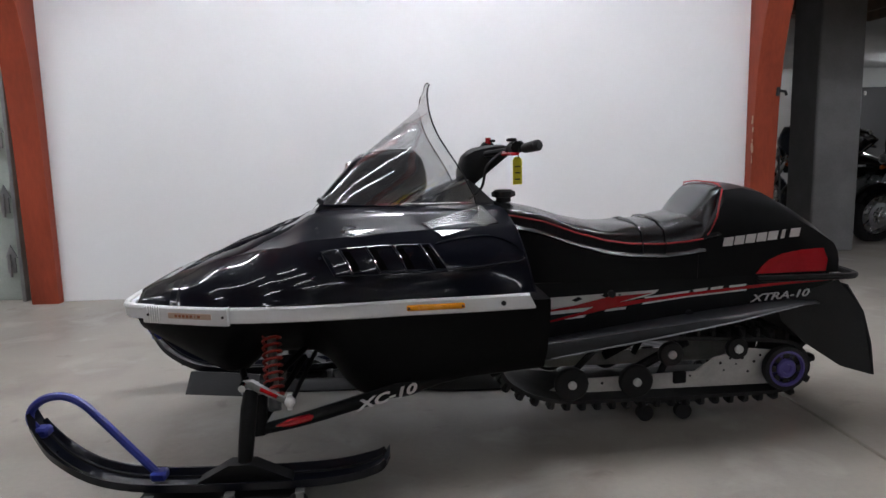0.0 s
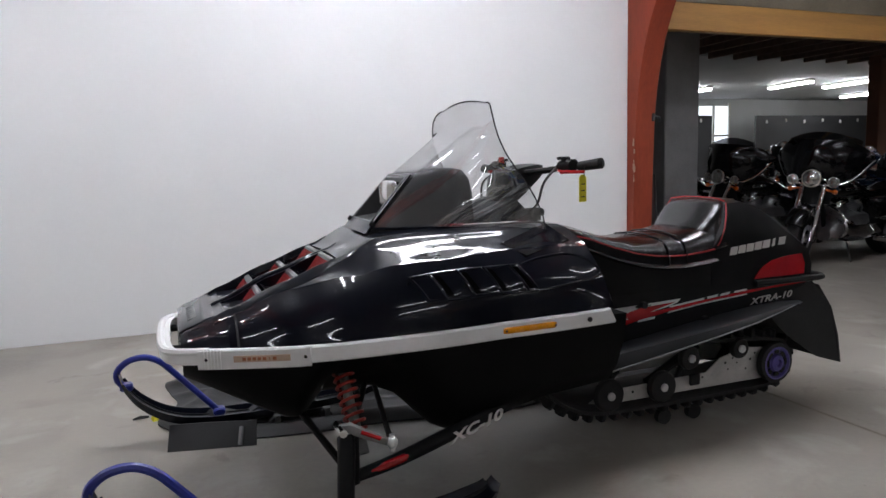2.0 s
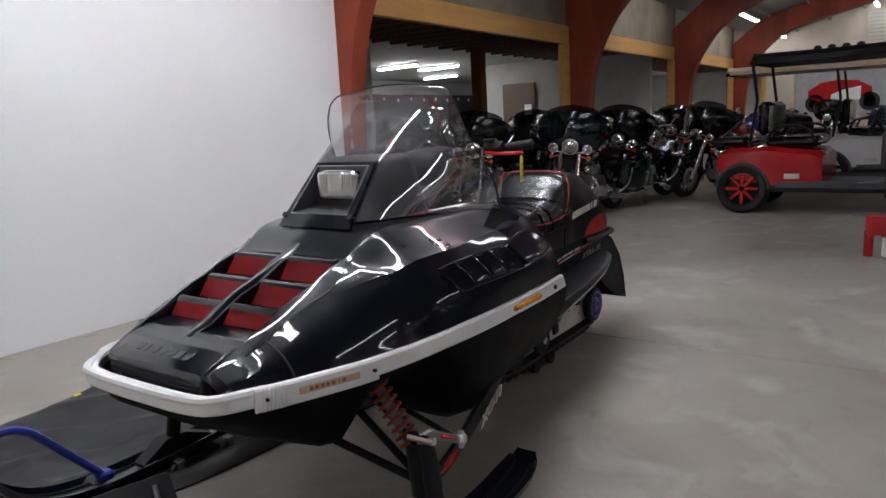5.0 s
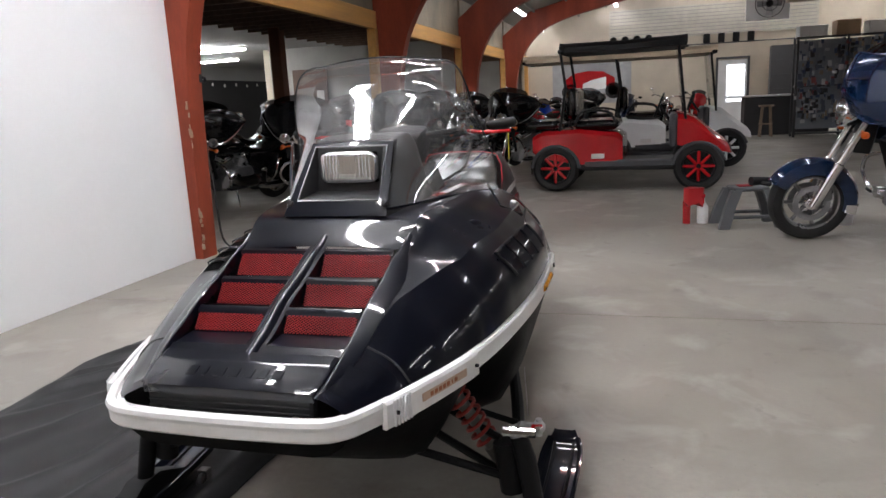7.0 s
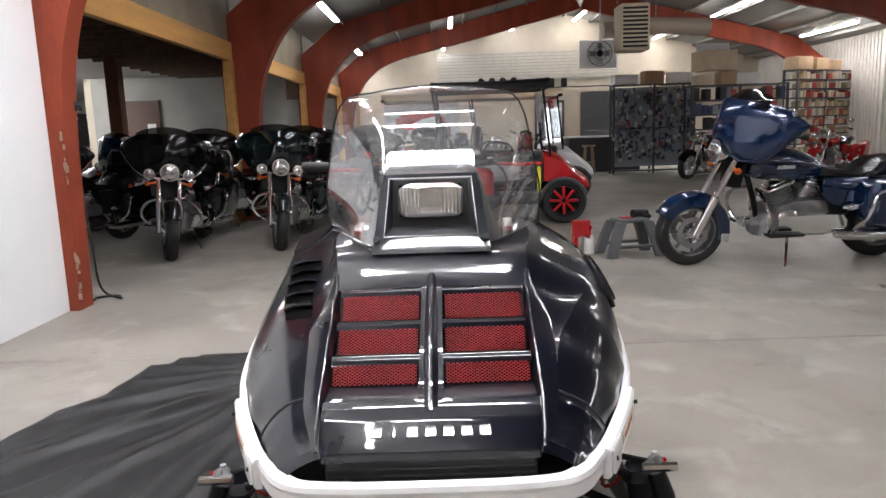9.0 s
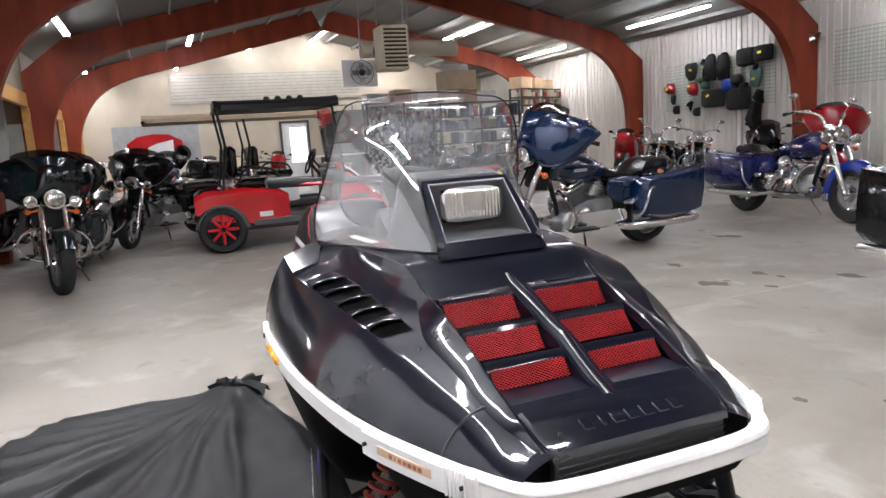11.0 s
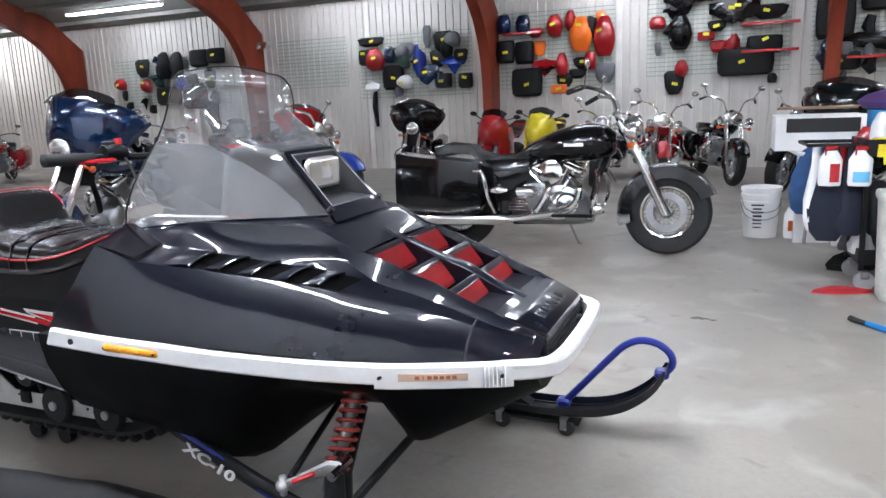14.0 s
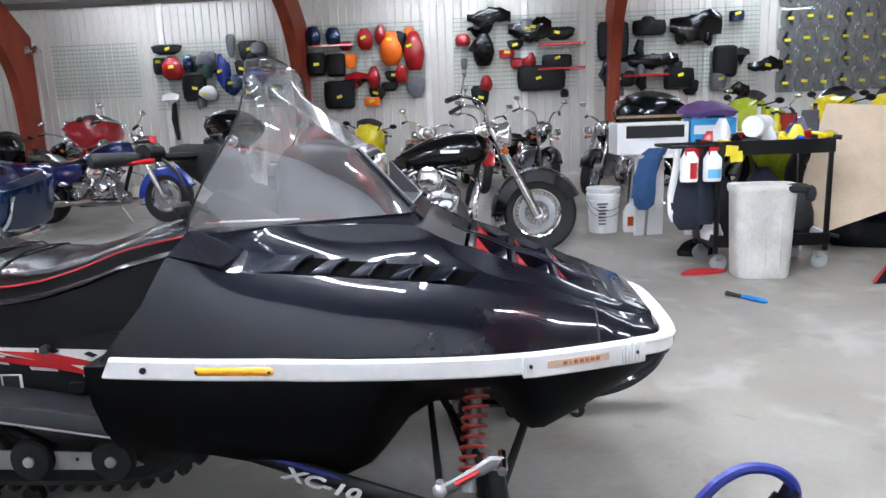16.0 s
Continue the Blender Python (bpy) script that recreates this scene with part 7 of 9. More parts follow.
def golf_cart(at, turn, body, label, roof_back=-0.80, roof_mat=None):
    c = thing("golf_cart", label, "golf cart", at, turn)
    # local x ahead
    part("chassis", Geo().box((0.05, 0, 0.30), (2.2, 1.0, 0.10), 0.03), CART_GREY, c)
    part("rear_body", Geo().loft([[(x, -w, z0), (x, -w, z1 - 0.05), (x, -w + 0.06, z1), (x, w - 0.06, z1), (x, w, z1 - 0.05), (x, w, z0)] for x, w, z0, z1 in ((-1.15, 0.52, 0.50, 0.70), (-1.02, 0.56, 0.42, 0.76), (-0.55, 0.57, 0.34, 0.78), (-0.10, 0.56, 0.34, 0.72), (-0.02, 0.53, 0.36, 0.66))]), body, c)
    part("front_cowl", Geo().loft([[(x, -w, z0), (x, -w, z1 - 0.08), (x, -w * 0.7, z1), (x, w * 0.7, z1), (x, w, z1 - 0.08), (x, w, z0)] for x, w, z0, z1 in ((0.62, 0.54, 0.55, 0.94), (0.80, 0.56, 0.52, 0.90), (1.02, 0.52, 0.48, 0.72), (1.20, 0.40, 0.44, 0.58), (1.26, 0.3, 0.42, 0.50))]), body, c)
    part("dash_panel", Geo().box((0.58, 0, 0.72), (0.10, 1.02, 0.40), 0.03), CART_GREY, c)
    part("seat", Geo().box((-0.35, 0, 0.82), (0.55, 1.0, 0.12), 0.05), VINYL, c)
    part("backrest", Geo().box((-0.66, 0, 1.10), (0.12, 1.0, 0.38), 0.05, pose(0, 0, 0)), VINYL, c)
    part("rear_seat", Geo().box((-1.05, 0, 0.84), (0.42, 0.95, 0.10), 0.04), VINYL, c)
    roof = part("roof", Geo().loft([[(x, -w, z), (x, -w, z + 0.06), (x, -w + 0.08, z + 0.11), (x, w - 0.08, z + 0.11), (x, w, z + 0.06), (x, w, z)] for x, w, z in ((roof_back, 0.48, 1.735), (roof_back + 0.08, 0.55, 1.72), (0.0, 0.56, 1.715), (0.60, 0.54, 1.73), (0.72, 0.46, 1.745))]), roof_mat or SATIN_BLACK, c)
    part("roof_rim", Geo().tube([(roof_back, -0.50, 1.735), (0.70, -0.50, 1.742), (0.70, 0.50, 1.742), (roof_back, 0.50, 1.735)], 0.026, 6, closed=True), SATIN_BLACK, roof)
    for k in range(4):
        part("roof_knob", Geo().ball((-0.15 + 0.14 * k, -0.30, 1.845), (0.045, 0.05, 0.035), 8), SATIN_BLACK, roof)
    for side in (1, -1):
        part("roof_post", Geo().tube([(0.72, side * 0.50, 0.80), (0.62, side * 0.50, 1.75)], 0.016, 8), SATIN_BLACK, c)
        part("roof_post", Geo().tube([(-0.80, side * 0.50, 0.75), (-0.72, side * 0.50, 1.3), (-0.78, side * 0.50, 1.73)], 0.018, 8), SATIN_BLACK, c)
        part("arm_rest", Geo().tube(spline([(-0.60, side * 0.52, 0.86), (-0.5, side * 0.53, 1.0), (-0.2, side * 0.53, 0.98), (-0.1, side * 0.52, 0.84)], 4), 0.016, 8), SATIN_BLACK, c)
        part("sill", Geo().box((0.1, side * 0.54, 0.34), (1.2, 0.06, 0.10), 0.02), CART_GREY, c)
        part("wheel_arch", Geo().tube([(-0.85 + 0.30 * math.cos(a), side * 0.56, 0.27 + 0.30 * math.sin(a)) for a in np.linspace(0.1, 3.0, 10)], 0.028, 6), CART_GREY, c)
        part("wheel_arch", Geo().tube([(0.87 + 0.30 * math.cos(a), side * 0.56, 0.27 + 0.30 * math.sin(a)) for a in np.linspace(0.3, 3.0, 10)], 0.028, 6), CART_GREY, c)
        for x in (-0.85, 0.87):
            m = pose(x, side * 0.50, 0.294, 90 if side < 0 else -90) @ Matrix.Scale(1.13, 4)
            w = part("wheel", Geo().lathe([(0.17, -0.08), (0.23, -0.09), (0.26, -0.05), (0.26, 0.05), (0.23, 0.09), (0.18, 0.085)], 26, m, False), RUBBER, c)
            part("rim", Geo().lathe([(0.185, 0.02), (0.185, 0.08), (0.165, 0.083), (0.155, 0.03), (0.0005, 0.03)], 26, m), SATIN_BLACK, w)
            for k in range(8):
                part("spoke", Geo().box((0.095, 0, 0.062), (0.14, 0.034, 0.04), 0.008, m @ pose(0, 0, 0, 0, 0, 45 * k)), RED_PAINT if body is RED_PAINT else WHITE_PLASTIC, w)
    part("steering_wheel", Geo().tube([(0.40 + 0.06 * math.sin(a), 0.25 + 0.17 * math.cos(a), 1.02 + 0.15 * math.sin(a)) for a in np.linspace(0, 2 * math.pi, 20)[:-1]], 0.014, 6, closed=True).tube([(0.55, 0.25, 0.80), (0.40, 0.25, 1.02)], 0.02, 6), SATIN_BLACK, c)
    part("windscreen", Geo().box((0.66, 0, 1.30), (0.008, 0.98, 0.75), 0.0, pose(0, 0, 0, 0, -6, 0) @ pose(0.12, 0, 0.05)), SCREEN, c)
    part("side_sticker", Geo().box((-0.32, -0.572, 0.44), (0.16, 0.004, 0.06), 0.001), PALE, c)
    return c


golf_cart((8.40, -0.70, 0), -92, RED_PAINT, "red golf cart with black roof and red-spoked wheels")
golf_cart((11.0, -1.28, 0), -90, PAINTS["white"], "white golf cart with a long cream roof behind the red one", -2.25, CARD_LIGHT)

# ---- floor things by the blue motorcycle ----
spray = thing("spray_bottle", "white spray bottle with red trigger and red rag", "bottle", (5.57, -1.42, 0))
part("bottle", Geo().lathe([(0.045, 0), (0.05, 0.01), (0.05, 0.15), (0.02, 0.20), (0.018, 0.23)], 14), WHITE_PLASTIC, spray)
part("trigger", Geo().box((-0.02, 0, 0.26), (0.11, 0.03, 0.04), 0.01).box((-0.05, 0, 0.22), (0.012, 0.02, 0.07), 0.004), RED_PAINT, spray)
can = thing("spray_can", "red aerosol can with a red rag over it", "can", (5.55, -1.28, 0))
part("can", Geo().lathe([(0.033, 0), (0.035, 0.01), (0.035, 0.20), (0.02, 0.22), (0.02, 0.25)], 14), RED_PAINT, can)
part("rag", Geo().loft([[(0.06 * math.cos(a) * (1 + 0.3 * math.sin(3 * a + z)), -0.06 + 0.09 * math.sin(a), 0.33 - z * (0.10 + 0.02 * math.sin(5 * a))) for a in np.linspace(0, 2 * math.pi, 13)[:-1]] for z in (0.0, 0.4, 0.9, 1.5)]), RED_PIPING, can)


def step_stool():
    s = thing("step_stool", "grey plastic step stool with cut-out sides", "stool", (5.45, -1.78, 0), 10)
    part("top", Geo().box((0, 0, 0.335), (0.26, 0.30, 0.035), 0.012), GREY_PLASTIC, s)
    for sx in (1, -1):
        for sy in (1, -1):
            part("leg", Geo().loft([[(sx * a - 0.03, sy * b - 0.045, z), (sx * a + 0.03, sy * b - 0.045, z), (sx * a + 0.03, sy * b + 0.045, z), (sx * a - 0.03, sy * b + 0.045, z)] for a, b, z in ((0.16, 0.24, 0.0), (0.135, 0.19, 0.18), (0.11, 0.13, 0.33))]), GREY_PLASTIC, s)
    for sx in (1, -1):
        part("rail", Geo().box((sx * 0.15, 0, 0.10), (0.03, 0.40, 0.03), 0.008), GREY_PLASTIC, s)
    part("pad", Geo().box((0, 0.03, 0.358), (0.10, 0.12, 0.012), 0.004), RED_PIPING, s)
    g = thing("heat_gun", "black power tool lying on the stool", "power tool", (5.43, -1.86, 0.353), 25)
    part("barrel", Geo().tube([(0, -0.10, 0.045), (0, 0.07, 0.045)], [0.028, 0.04], 10), MATT_BLACK, g)
    part("handle", Geo().tube([(0, -0.02, 0.03), (-0.11, -0.04, 0.022)], 0.02, 8), MATT_BLACK, g)


step_stool()


def bucket(at, r=0.15, h=0.36, label="white plastic bucket with printed side", lid=False):
    b = thing("bucket", label, "bucket", at)
    part("pail", Geo().loft([[(q * math.cos(2 * math.pi * k / 24), q * math.sin(2 * math.pi * k / 24), z) for k in range(24)] for q, z in ((r * 0.86, 0.0), (r * 0.98, h * 0.80), (r * 1.05, h * 0.81), (r * 1.05, h * 0.86), (r, h * 0.87), (r * 1.0, h * 0.92), (r * 1.06, h * 0.93), (r * 1.06, h), (r * 0.98, h), (r * 0.86, 0.04), (0.001, 0.03))]), WHITE_PLASTIC, b)
    part("rim", Geo().tube([(r * 1.03 * math.cos(a), r * 1.03 * math.sin(a), h) for a in np.linspace(0, 2 * math.pi, 25)[:-1]], 0.006, 6, closed=True), WHITE_PLASTIC, b)
    for k in range(5):
        part("print_bar", Geo().box((0.03, r * 0.965 + 0.002 - k * 0.0015, h * (0.62 - 0.09 * k)), (0.07 if k else 0.10, 0.004, 0.012), 0.001), MATT_BLACK if k < 3 else GREY_PLASTIC, b)
    part("bail", Geo().tube(spline([(r * 1.05, 0, h * 0.84), (r * 0.8, r * 0.95, h * 0.55), (0, r * 1.15, h * 0.45), (-r * 0.8, r * 0.95, h * 0.55), (-r * 1.05, 0, h * 0.84)], 4), 0.004, 6), STEEL, b)
    return b


bucket((5.5, -2.55, 0), 0.10, 0.30)
bucket((-0.60, -4.80, 0), 0.155, 0.37)
bucket((-0.60, -4.80, 0.06), 0.156, 0.37, "white plastic bucket nested in another bucket")
jug = thing("jug", "white plastic jug with orange label", "jug", (-0.86, -4.75, 0))
part("jug_body", Geo().loft([[(x * 0.075 * w, y * 0.055 * w, z) for x, y in ((-1, -0.6), (-0.6, -1), (0.6, -1), (1, -0.6), (1, 0.6), (0.6, 1), (-0.6, 1), (-1, 0.6))] for w, z in ((0.95, 0.0), (1, 0.02), (1, 0.19), (0.7, 0.25), (0.3, 0.28), (0.3, 0.30))]), WHITE_PLASTIC, jug)
part("label", Geo().box((0, 0.0565, 0.11), (0.09, 0.004, 0.09), 0.001), ORANGE_LENS, jug)
part("cap", Geo().cyl((0, 0, 0.30), (0, 0, 0.32), 0.025, 10), WHITE_PLASTIC, jug)


# ---- bench corner ----
def bench_corner():
    t = thing("folding_table", "folding table with pale top and thin steel legs", "table", (-1.75, -4.75, 0), 4)
    part("tabletop", Geo().box((0, 0, 0.745), (1.9, 0.72, 0.03), 0.006), PAINTS["white"], t)
    for sx in (1, -1):
        for sy in (1, -1):
            part("leg", Geo().tube([(sx * 0.80, sy * 0.28, 0.73), (sx * 0.86, sy * 0.32, 0.02)], 0.013, 8), STEEL, t)
    box = thing("carton", "long open white carton with a dark panel", "carton", (-0.98, -4.66, 0.762), 2)
    part("carton_body", Geo().box((0, 0, 0.14), (0.64, 0.40, 0.28), 0.004), PAPER, box)
    part("dark_panel", Geo().box((-0.02, 0.2035, 0.20), (0.52, 0.006, 0.11), 0.001), MATT_BLACK, box)
    part("flap", Geo().box((0.02, 0.20, 0.300), (0.58, 0.10, 0.006), 0.001, pose(0, 0, 0, 12)), CARD, box)
    b2 = thing("carton", "blue printed carton behind the bench", "carton", (-1.55, -4.70, 0.762), -3)
    part("carton_body", Geo().box((0, 0, 0.15), (0.40, 0.34, 0.30), 0.004), material("carton_blue", (0.03, 0.25, 0.55), 0.5), b2)
    part("print_panel", Geo().box((0.02, 0.1735, 0.20), (0.30, 0.006, 0.08), 0.001), PAPER, b2)
    # rolling cart with black shelves
    c = thing("tool_cart", "black steel utility cart with two shelves on casters", "cart", (-1.50, -3.22, 0), 3)
    for z, d in ((0.86, 0.10), (0.20, 0.09)):
        part("shelf", Geo().box((0, 0, z), (0.82, 0.46, 0.02), 0.004).box((0, 0.225, z + 0.02), (0.82, 0.012, d), 0.003).box((0, -0.225, z + 0.02), (0.82, 0.012, d), 0.003).box((0.405, 0, z + 0.02), (0.012, 0.46, d), 0.003).box((-0.405, 0, z + 0.02), (0.012, 0.46, d), 0.003), SATIN_BLACK, c)
    for sx in (1, -1):
        for sy in (1, -1):
            part("upright", Geo().box((sx * 0.39, sy * 0.21, 0.52), (0.03, 0.03, 0.78), 0.003), SATIN_BLACK, c)
            w = part("caster", Geo().cyl((sx * 0.36, sy * 0.19 - 0.015, 0.06), (sx * 0.36, sy * 0.19 + 0.015, 0.06), 0.058, 16), material("caster_grey", (0.35, 0.36, 0.36), 0.5), c)
            part("fork", Geo().box((sx * 0.36, sy * 0.19, 0.10), (0.05, 0.05, 0.05), 0.008), STEEL, w)
    for k, (x, z) in enumerate(((0.37, 0.83), (0.22, 0.83))):
        part("cart_tag", Geo().box((x, 0.236, z + 0.01), (0.085, 0.006, 0.075), 0.002, pose(0, 0, 0, 0, 8 * k - 4, 0)), YELLOW_TAG, c)
    part("side_rail", Geo().tube([(0.40, 0.20, 0.90), (0.72, 0.20, 0.90), (0.72, -0.20, 0.90), (0.40, -0.20, 0.90)], 0.011, 8), SATIN_BLACK, c)
    roll = thing("paper_towel_roll", "white paper towel roll lying on the cart", "paper roll", (-1.45, -3.18, 0.955), 35)
    part("paper", Geo().lathe([(0.022, -0.14), (0.075, -0.14), (0.078, 0), (0.075, 0.14), (0.022, 0.14)], 24, pose(0, 0, 0.07, 0, 90, 20)), PAPER, roll)
    part("core", Geo().cyl((-0.1, -0.06, 0.07), (-0.135, -0.065, 0.07), 0.021, 12), MATT_BLACK, roll)
    for k, (x, y, col, sz) in enumerate(((-1.80, -3.28, "yellow", 0.18), (-1.92, -3.16, "yellow", 0.13), (-1.70, -3.38, "red", 0.09), (-1.28, -3.34, "white", 0.10), (-1.42, -3.42, "grey", 0.10), (-1.86, -3.4, "black", 0.14))):
        g = thing("power_tool", col + " hand tool lying on the cart", "tool", (x, y, 0.895), 40 * k)
        part("tool_body", Geo().tube([(-sz, 0, 0.04), (-sz * 0.2, 0, 0.05), (sz * 0.6, 0, 0.04)], [0.02, 0.034, 0.024], 10), PAINTS[col], g)
        part("tool_handle", Geo().tube([(-sz * 0.3, 0, 0.04), (-sz * 0.45, sz * 0.6, 0.03)], 0.018, 8), MATT_BLACK, g)
    for k, (x, y) in enumerate(((-0.92, -2.99), (-1.08, -2.99))):
        b = thing("cleaner_bottle", "white spray bottle with red trigger hanging on the cart", "bottle", (x, y, 0.655), 0)
        b.scale = (0.76, 0.9, 0.8)
        part("hang_hook", Geo().tube([(0, 0.0, 0.27), (0, -0.04, 0.29), (0, -0.055, 0.25)], 0.006, 6), STEEL, b)
        part("bottle_body", Geo().loft([[(0.085 * w * math.cos(a), 0.05 * w * math.sin(a), z * 1.1) for a in np.linspace(0, 2 * math.pi, 15)[:-1]] for w, z in ((0.9, 0), (1, 0.02), (1, 0.18), (0.45, 0.25), (0.3, 0.27))]), PAPER, b)
        part("trigger_head", Geo().box((0.0, 0.02, 0.285), (0.09, 0.03, 0.035), 0.008).box((0.04, 0.02, 0.25), (0.012, 0.02, 0.06), 0.003), RED_PAINT, b)
        part("bottle_label", Geo().loft([[(0.0865 * math.cos(a), 0.0515 * math.sin(a), z) for a in np.linspace(0.9 if k else 1.5, 2.4, 9)] for z in (0.03, 0.07, 0.11 if k else 0.17)], False, False), material("label_blue", (0.15, 0.45, 0.70), 0.5) if k else RED_PIPING, b)
    rag = thing("blue_cloth", "blue denim cloth hanging from the table edge", "cloth", (-0.94, -4.335, 0.27), 0)
    part("fold", Geo().loft([[(0.095 * w * math.cos(a) * (1 + 0.25 * math.sin(3 * a + 6 * z)) + c, 0.05 * w * math.sin(a) + 0.02 * math.sin(7 * z), z) for a in np.linspace(0, 2 * math.pi, 17)[:-1]] for w, c, z in ((0.40, 0.055, 0.0), (0.85, 0.05, 0.05), (1.0, 0.045, 0.16), (1.0, 0.03, 0.30), (0.95, 0.0, 0.42), (1.0, -0.035, 0.50), (0.8, -0.075, 0.55))]), DENIM, rag)
    NAVY = material("navy_cloth", (0.008, 0.011, 0.024), 0.85, 0, 0.35, 12, 200, 0.5)
    for k, (x, y, w0, z0, mat, word) in enumerate(((-0.93, -3.045, 0.10, 0.30, NAVY, "dark navy"), (-1.06, -3.045, 0.09, 0.34, NAVY, "dark navy"), (-0.99, -3.055, 0.05, 0.42, RED_PIPING, "red"), (-0.84, -3.06, 0.05, 0.36, PAPER, "white"))):
        h = thing("hanging_rag", word + " rag hung over the cart's side rail", "rag", (x, y, z0), 15 * k, group="rags on the cart")
        part("cloth", Geo().loft([[(w0 * w * math.cos(a) * (1 + 0.22 * math.sin(3 * a + 9 * z + k)), 0.030 * w * math.sin(a) + 0.015 * math.sin(11 * z + k), z) for a in np.linspace(0, 2 * math.pi, 17)[:-1]] for w, z in ((0.5, 0.0), (0.9, 0.06), (1.0, 0.20), (0.8, 0.9 - z0 - 0.12), (0.5, 0.905 - z0))]), mat, h)
    for k, (x, y, r, z0) in enumerate(((-1.22, -3.22, 0.15, 0.2125), (-1.52, -3.24, 0.17, 0.2125), (-1.78, -3.22, 0.12, 0.2125))):
        h = thing("stuffed_bag", "dark stuffed bag on the cart's lower shelf", "bag", (x, y, z0), 30 * k, group="bags on the cart")
        part("bag_body", Geo().loft([[(r * w * math.cos(a) * (1 + 0.12 * math.sin(4 * a + 5 * z)), 0.9 * r * w * math.sin(a), z * r * 3) for a in np.linspace(0, 2 * math.pi, 17)[:-1]] for w, z in ((0.8, 0.0), (1.0, 0.15), (0.95, 0.5), (0.6, 0.85), (0.2, 1.0))]), MATT_BLACK if k != 1 else NAVY, h)
    # pale plastic bin lying against the cart
    b = thing("plastic_bin", "tall scuffed translucent white plastic bin with black rag", "bin", (-1.375, -2.84, 0), 0)
    sides = [(math.copysign(abs(math.cos(a)) ** 0.55, math.cos(a)), math.copysign(abs(math.sin(a)) ** 0.55, math.sin(a))) for a in np.linspace(0, 2 * math.pi, 33)[:-1]]
    part("bin_body", Geo().loft([[(x * 0.5 * w, y * 0.5 * d, z) for x, y in sides] for w, d, z in ((0.345, 0.22, 0.0), (0.372, 0.245, 0.02), (0.385, 0.25, 0.20), (0.415, 0.265, 0.585), (0.435, 0.28, 0.60), (0.445, 0.285, 0.625), (0.435, 0.28, 0.645), (0.41, 0.26, 0.64), (0.36, 0.21, 0.05))]), material("bin_plastic", (0.62, 0.61, 0.57), 0.5, 0, 0.28, 5, 60, 0.25), b)
    for k in range(3):
        part("bin_rib", Geo().box((-0.10 + 0.10 * k, 0.124, 0.28), (0.012, 0.008, 0.44), 0.003), b.children[0].data.materials[0], b)
    part("rag", Geo().ball((-0.19, 0.10, 0.62), (0.09, 0.07, 0.035), 10).ball((-0.27, 0.12, 0.58), (0.04, 0.03, 0.06), 8), MATT_BLACK, b)
    # tilted cardboard sheet and dark clutter behind
    s = thing("cardboard_sheet", "large bent sheet of brown cardboard leaning outward", "cardboard", (-2.22, -3.62, 0), 0)
    part("sheet", Geo().loft([[(0.42, 0.10, 0.06), (0.10, -0.02, 1.16), (0.09, -0.03, 1.16), (0.41, 0.09, 0.06)], [(-0.25, 0.28, 0.36), (-0.55, 0.0, 1.12), (-0.56, -0.01, 1.12), (-0.26, 0.27, 0.36)], [(-0.85, 0.20, 0.90), (-0.95, 0.0, 1.18), (-0.96, -0.01, 1.18), (-0.86, 0.19, 0.90)]]), CARD_LIGHT, s)
    part("sheet_label", Geo().box((-0.45, 0.09, 0.98), (0.12, 0.01, 0.10), 0.002, pose(0, 0, 0, 0, 0, -8)), PAPER, s)
    cl = thing("trash_bag", "black plastic bag slumped behind the cardboard", "bag", (-2.75, -3.95, 0), 0)
    part("bag", Geo().loft([[(0.5 * w * math.cos(a) * (1 + 0.1 * math.sin(4 * a)), 0.32 * w * math.sin(a), z) for a in np.linspace(0, 2 * math.pi, 19)[:-1]] for w, z in ((0.8, 0.0), (1.0, 0.12), (0.95, 0.35), (0.7, 0.55), (0.2, 0.66))]), GLOSS_BLACK, cl)
    for k, (x, y, col, r) in enumerate(((-1.28, -3.4, "white", 0.05), (-1.40, -3.5, "blue", 0.06), (-1.75, -3.35, "red", 0.07), (-1.9, -3.45, "green", 0.06), (-1.15, -3.6, "black", 0.10))):
        g = thing("rag", "crumpled " + col + " rag under the bench", "rag", (x, y, 0.225 if k not in (4,) else 0.0), 50 * k)
        part("crumple", Geo().loft([[(r * w * 1.5 * math.cos(a) * (1 + 0.2 * math.sin(5 * a + k)), r * w * math.sin(a), z * r) for a in np.linspace(0, 2 * math.pi, 13)[:-1]] for w, z in ((0.9, 0), (1, 0.4), (0.7, 1.0), (0.2, 1.3))]), PAINTS[col], g)
    rg = thing("floor_rag", "flat red rag on the floor by the cart wheel", "rag", (-1.02, -2.95, 0), 15)
    part("cloth", Geo().loft([[(0.16 * w * math.cos(a) * (1 + 0.25 * math.sin(3 * a)), 0.07 * w * math.sin(a), z) for a in np.linspace(0, 2 * math.pi, 17)[:-1]] for w, z in ((1, 0.0), (0.95, 0.018), (0.5, 0.03))]), RED_PIPING, rg)
    br = thing("brush", "blue-handled brush lying on the floor", "brush", (-1.06, -2.235, 0), 126)
    part("handle", Geo().tube([(0.0, 0, 0.016), (0.06, 0, 0.018), (0.15, 0, 0.017), (0.17, 0, 0.016)], [0.012, 0.016, 0.014, 0.008], 10), material("brush_blue", (0.02, 0.22, 0.62), 0.4), br)
    part("bristles", Geo().tube([(0.0, 0, 0.016), (-0.05, 0, 0.014), (-0.11, 0, 0.014)], [0.011, 0.013, 0.016], 8, flat=1.2), MATT_BLACK, br)


bench_corner()


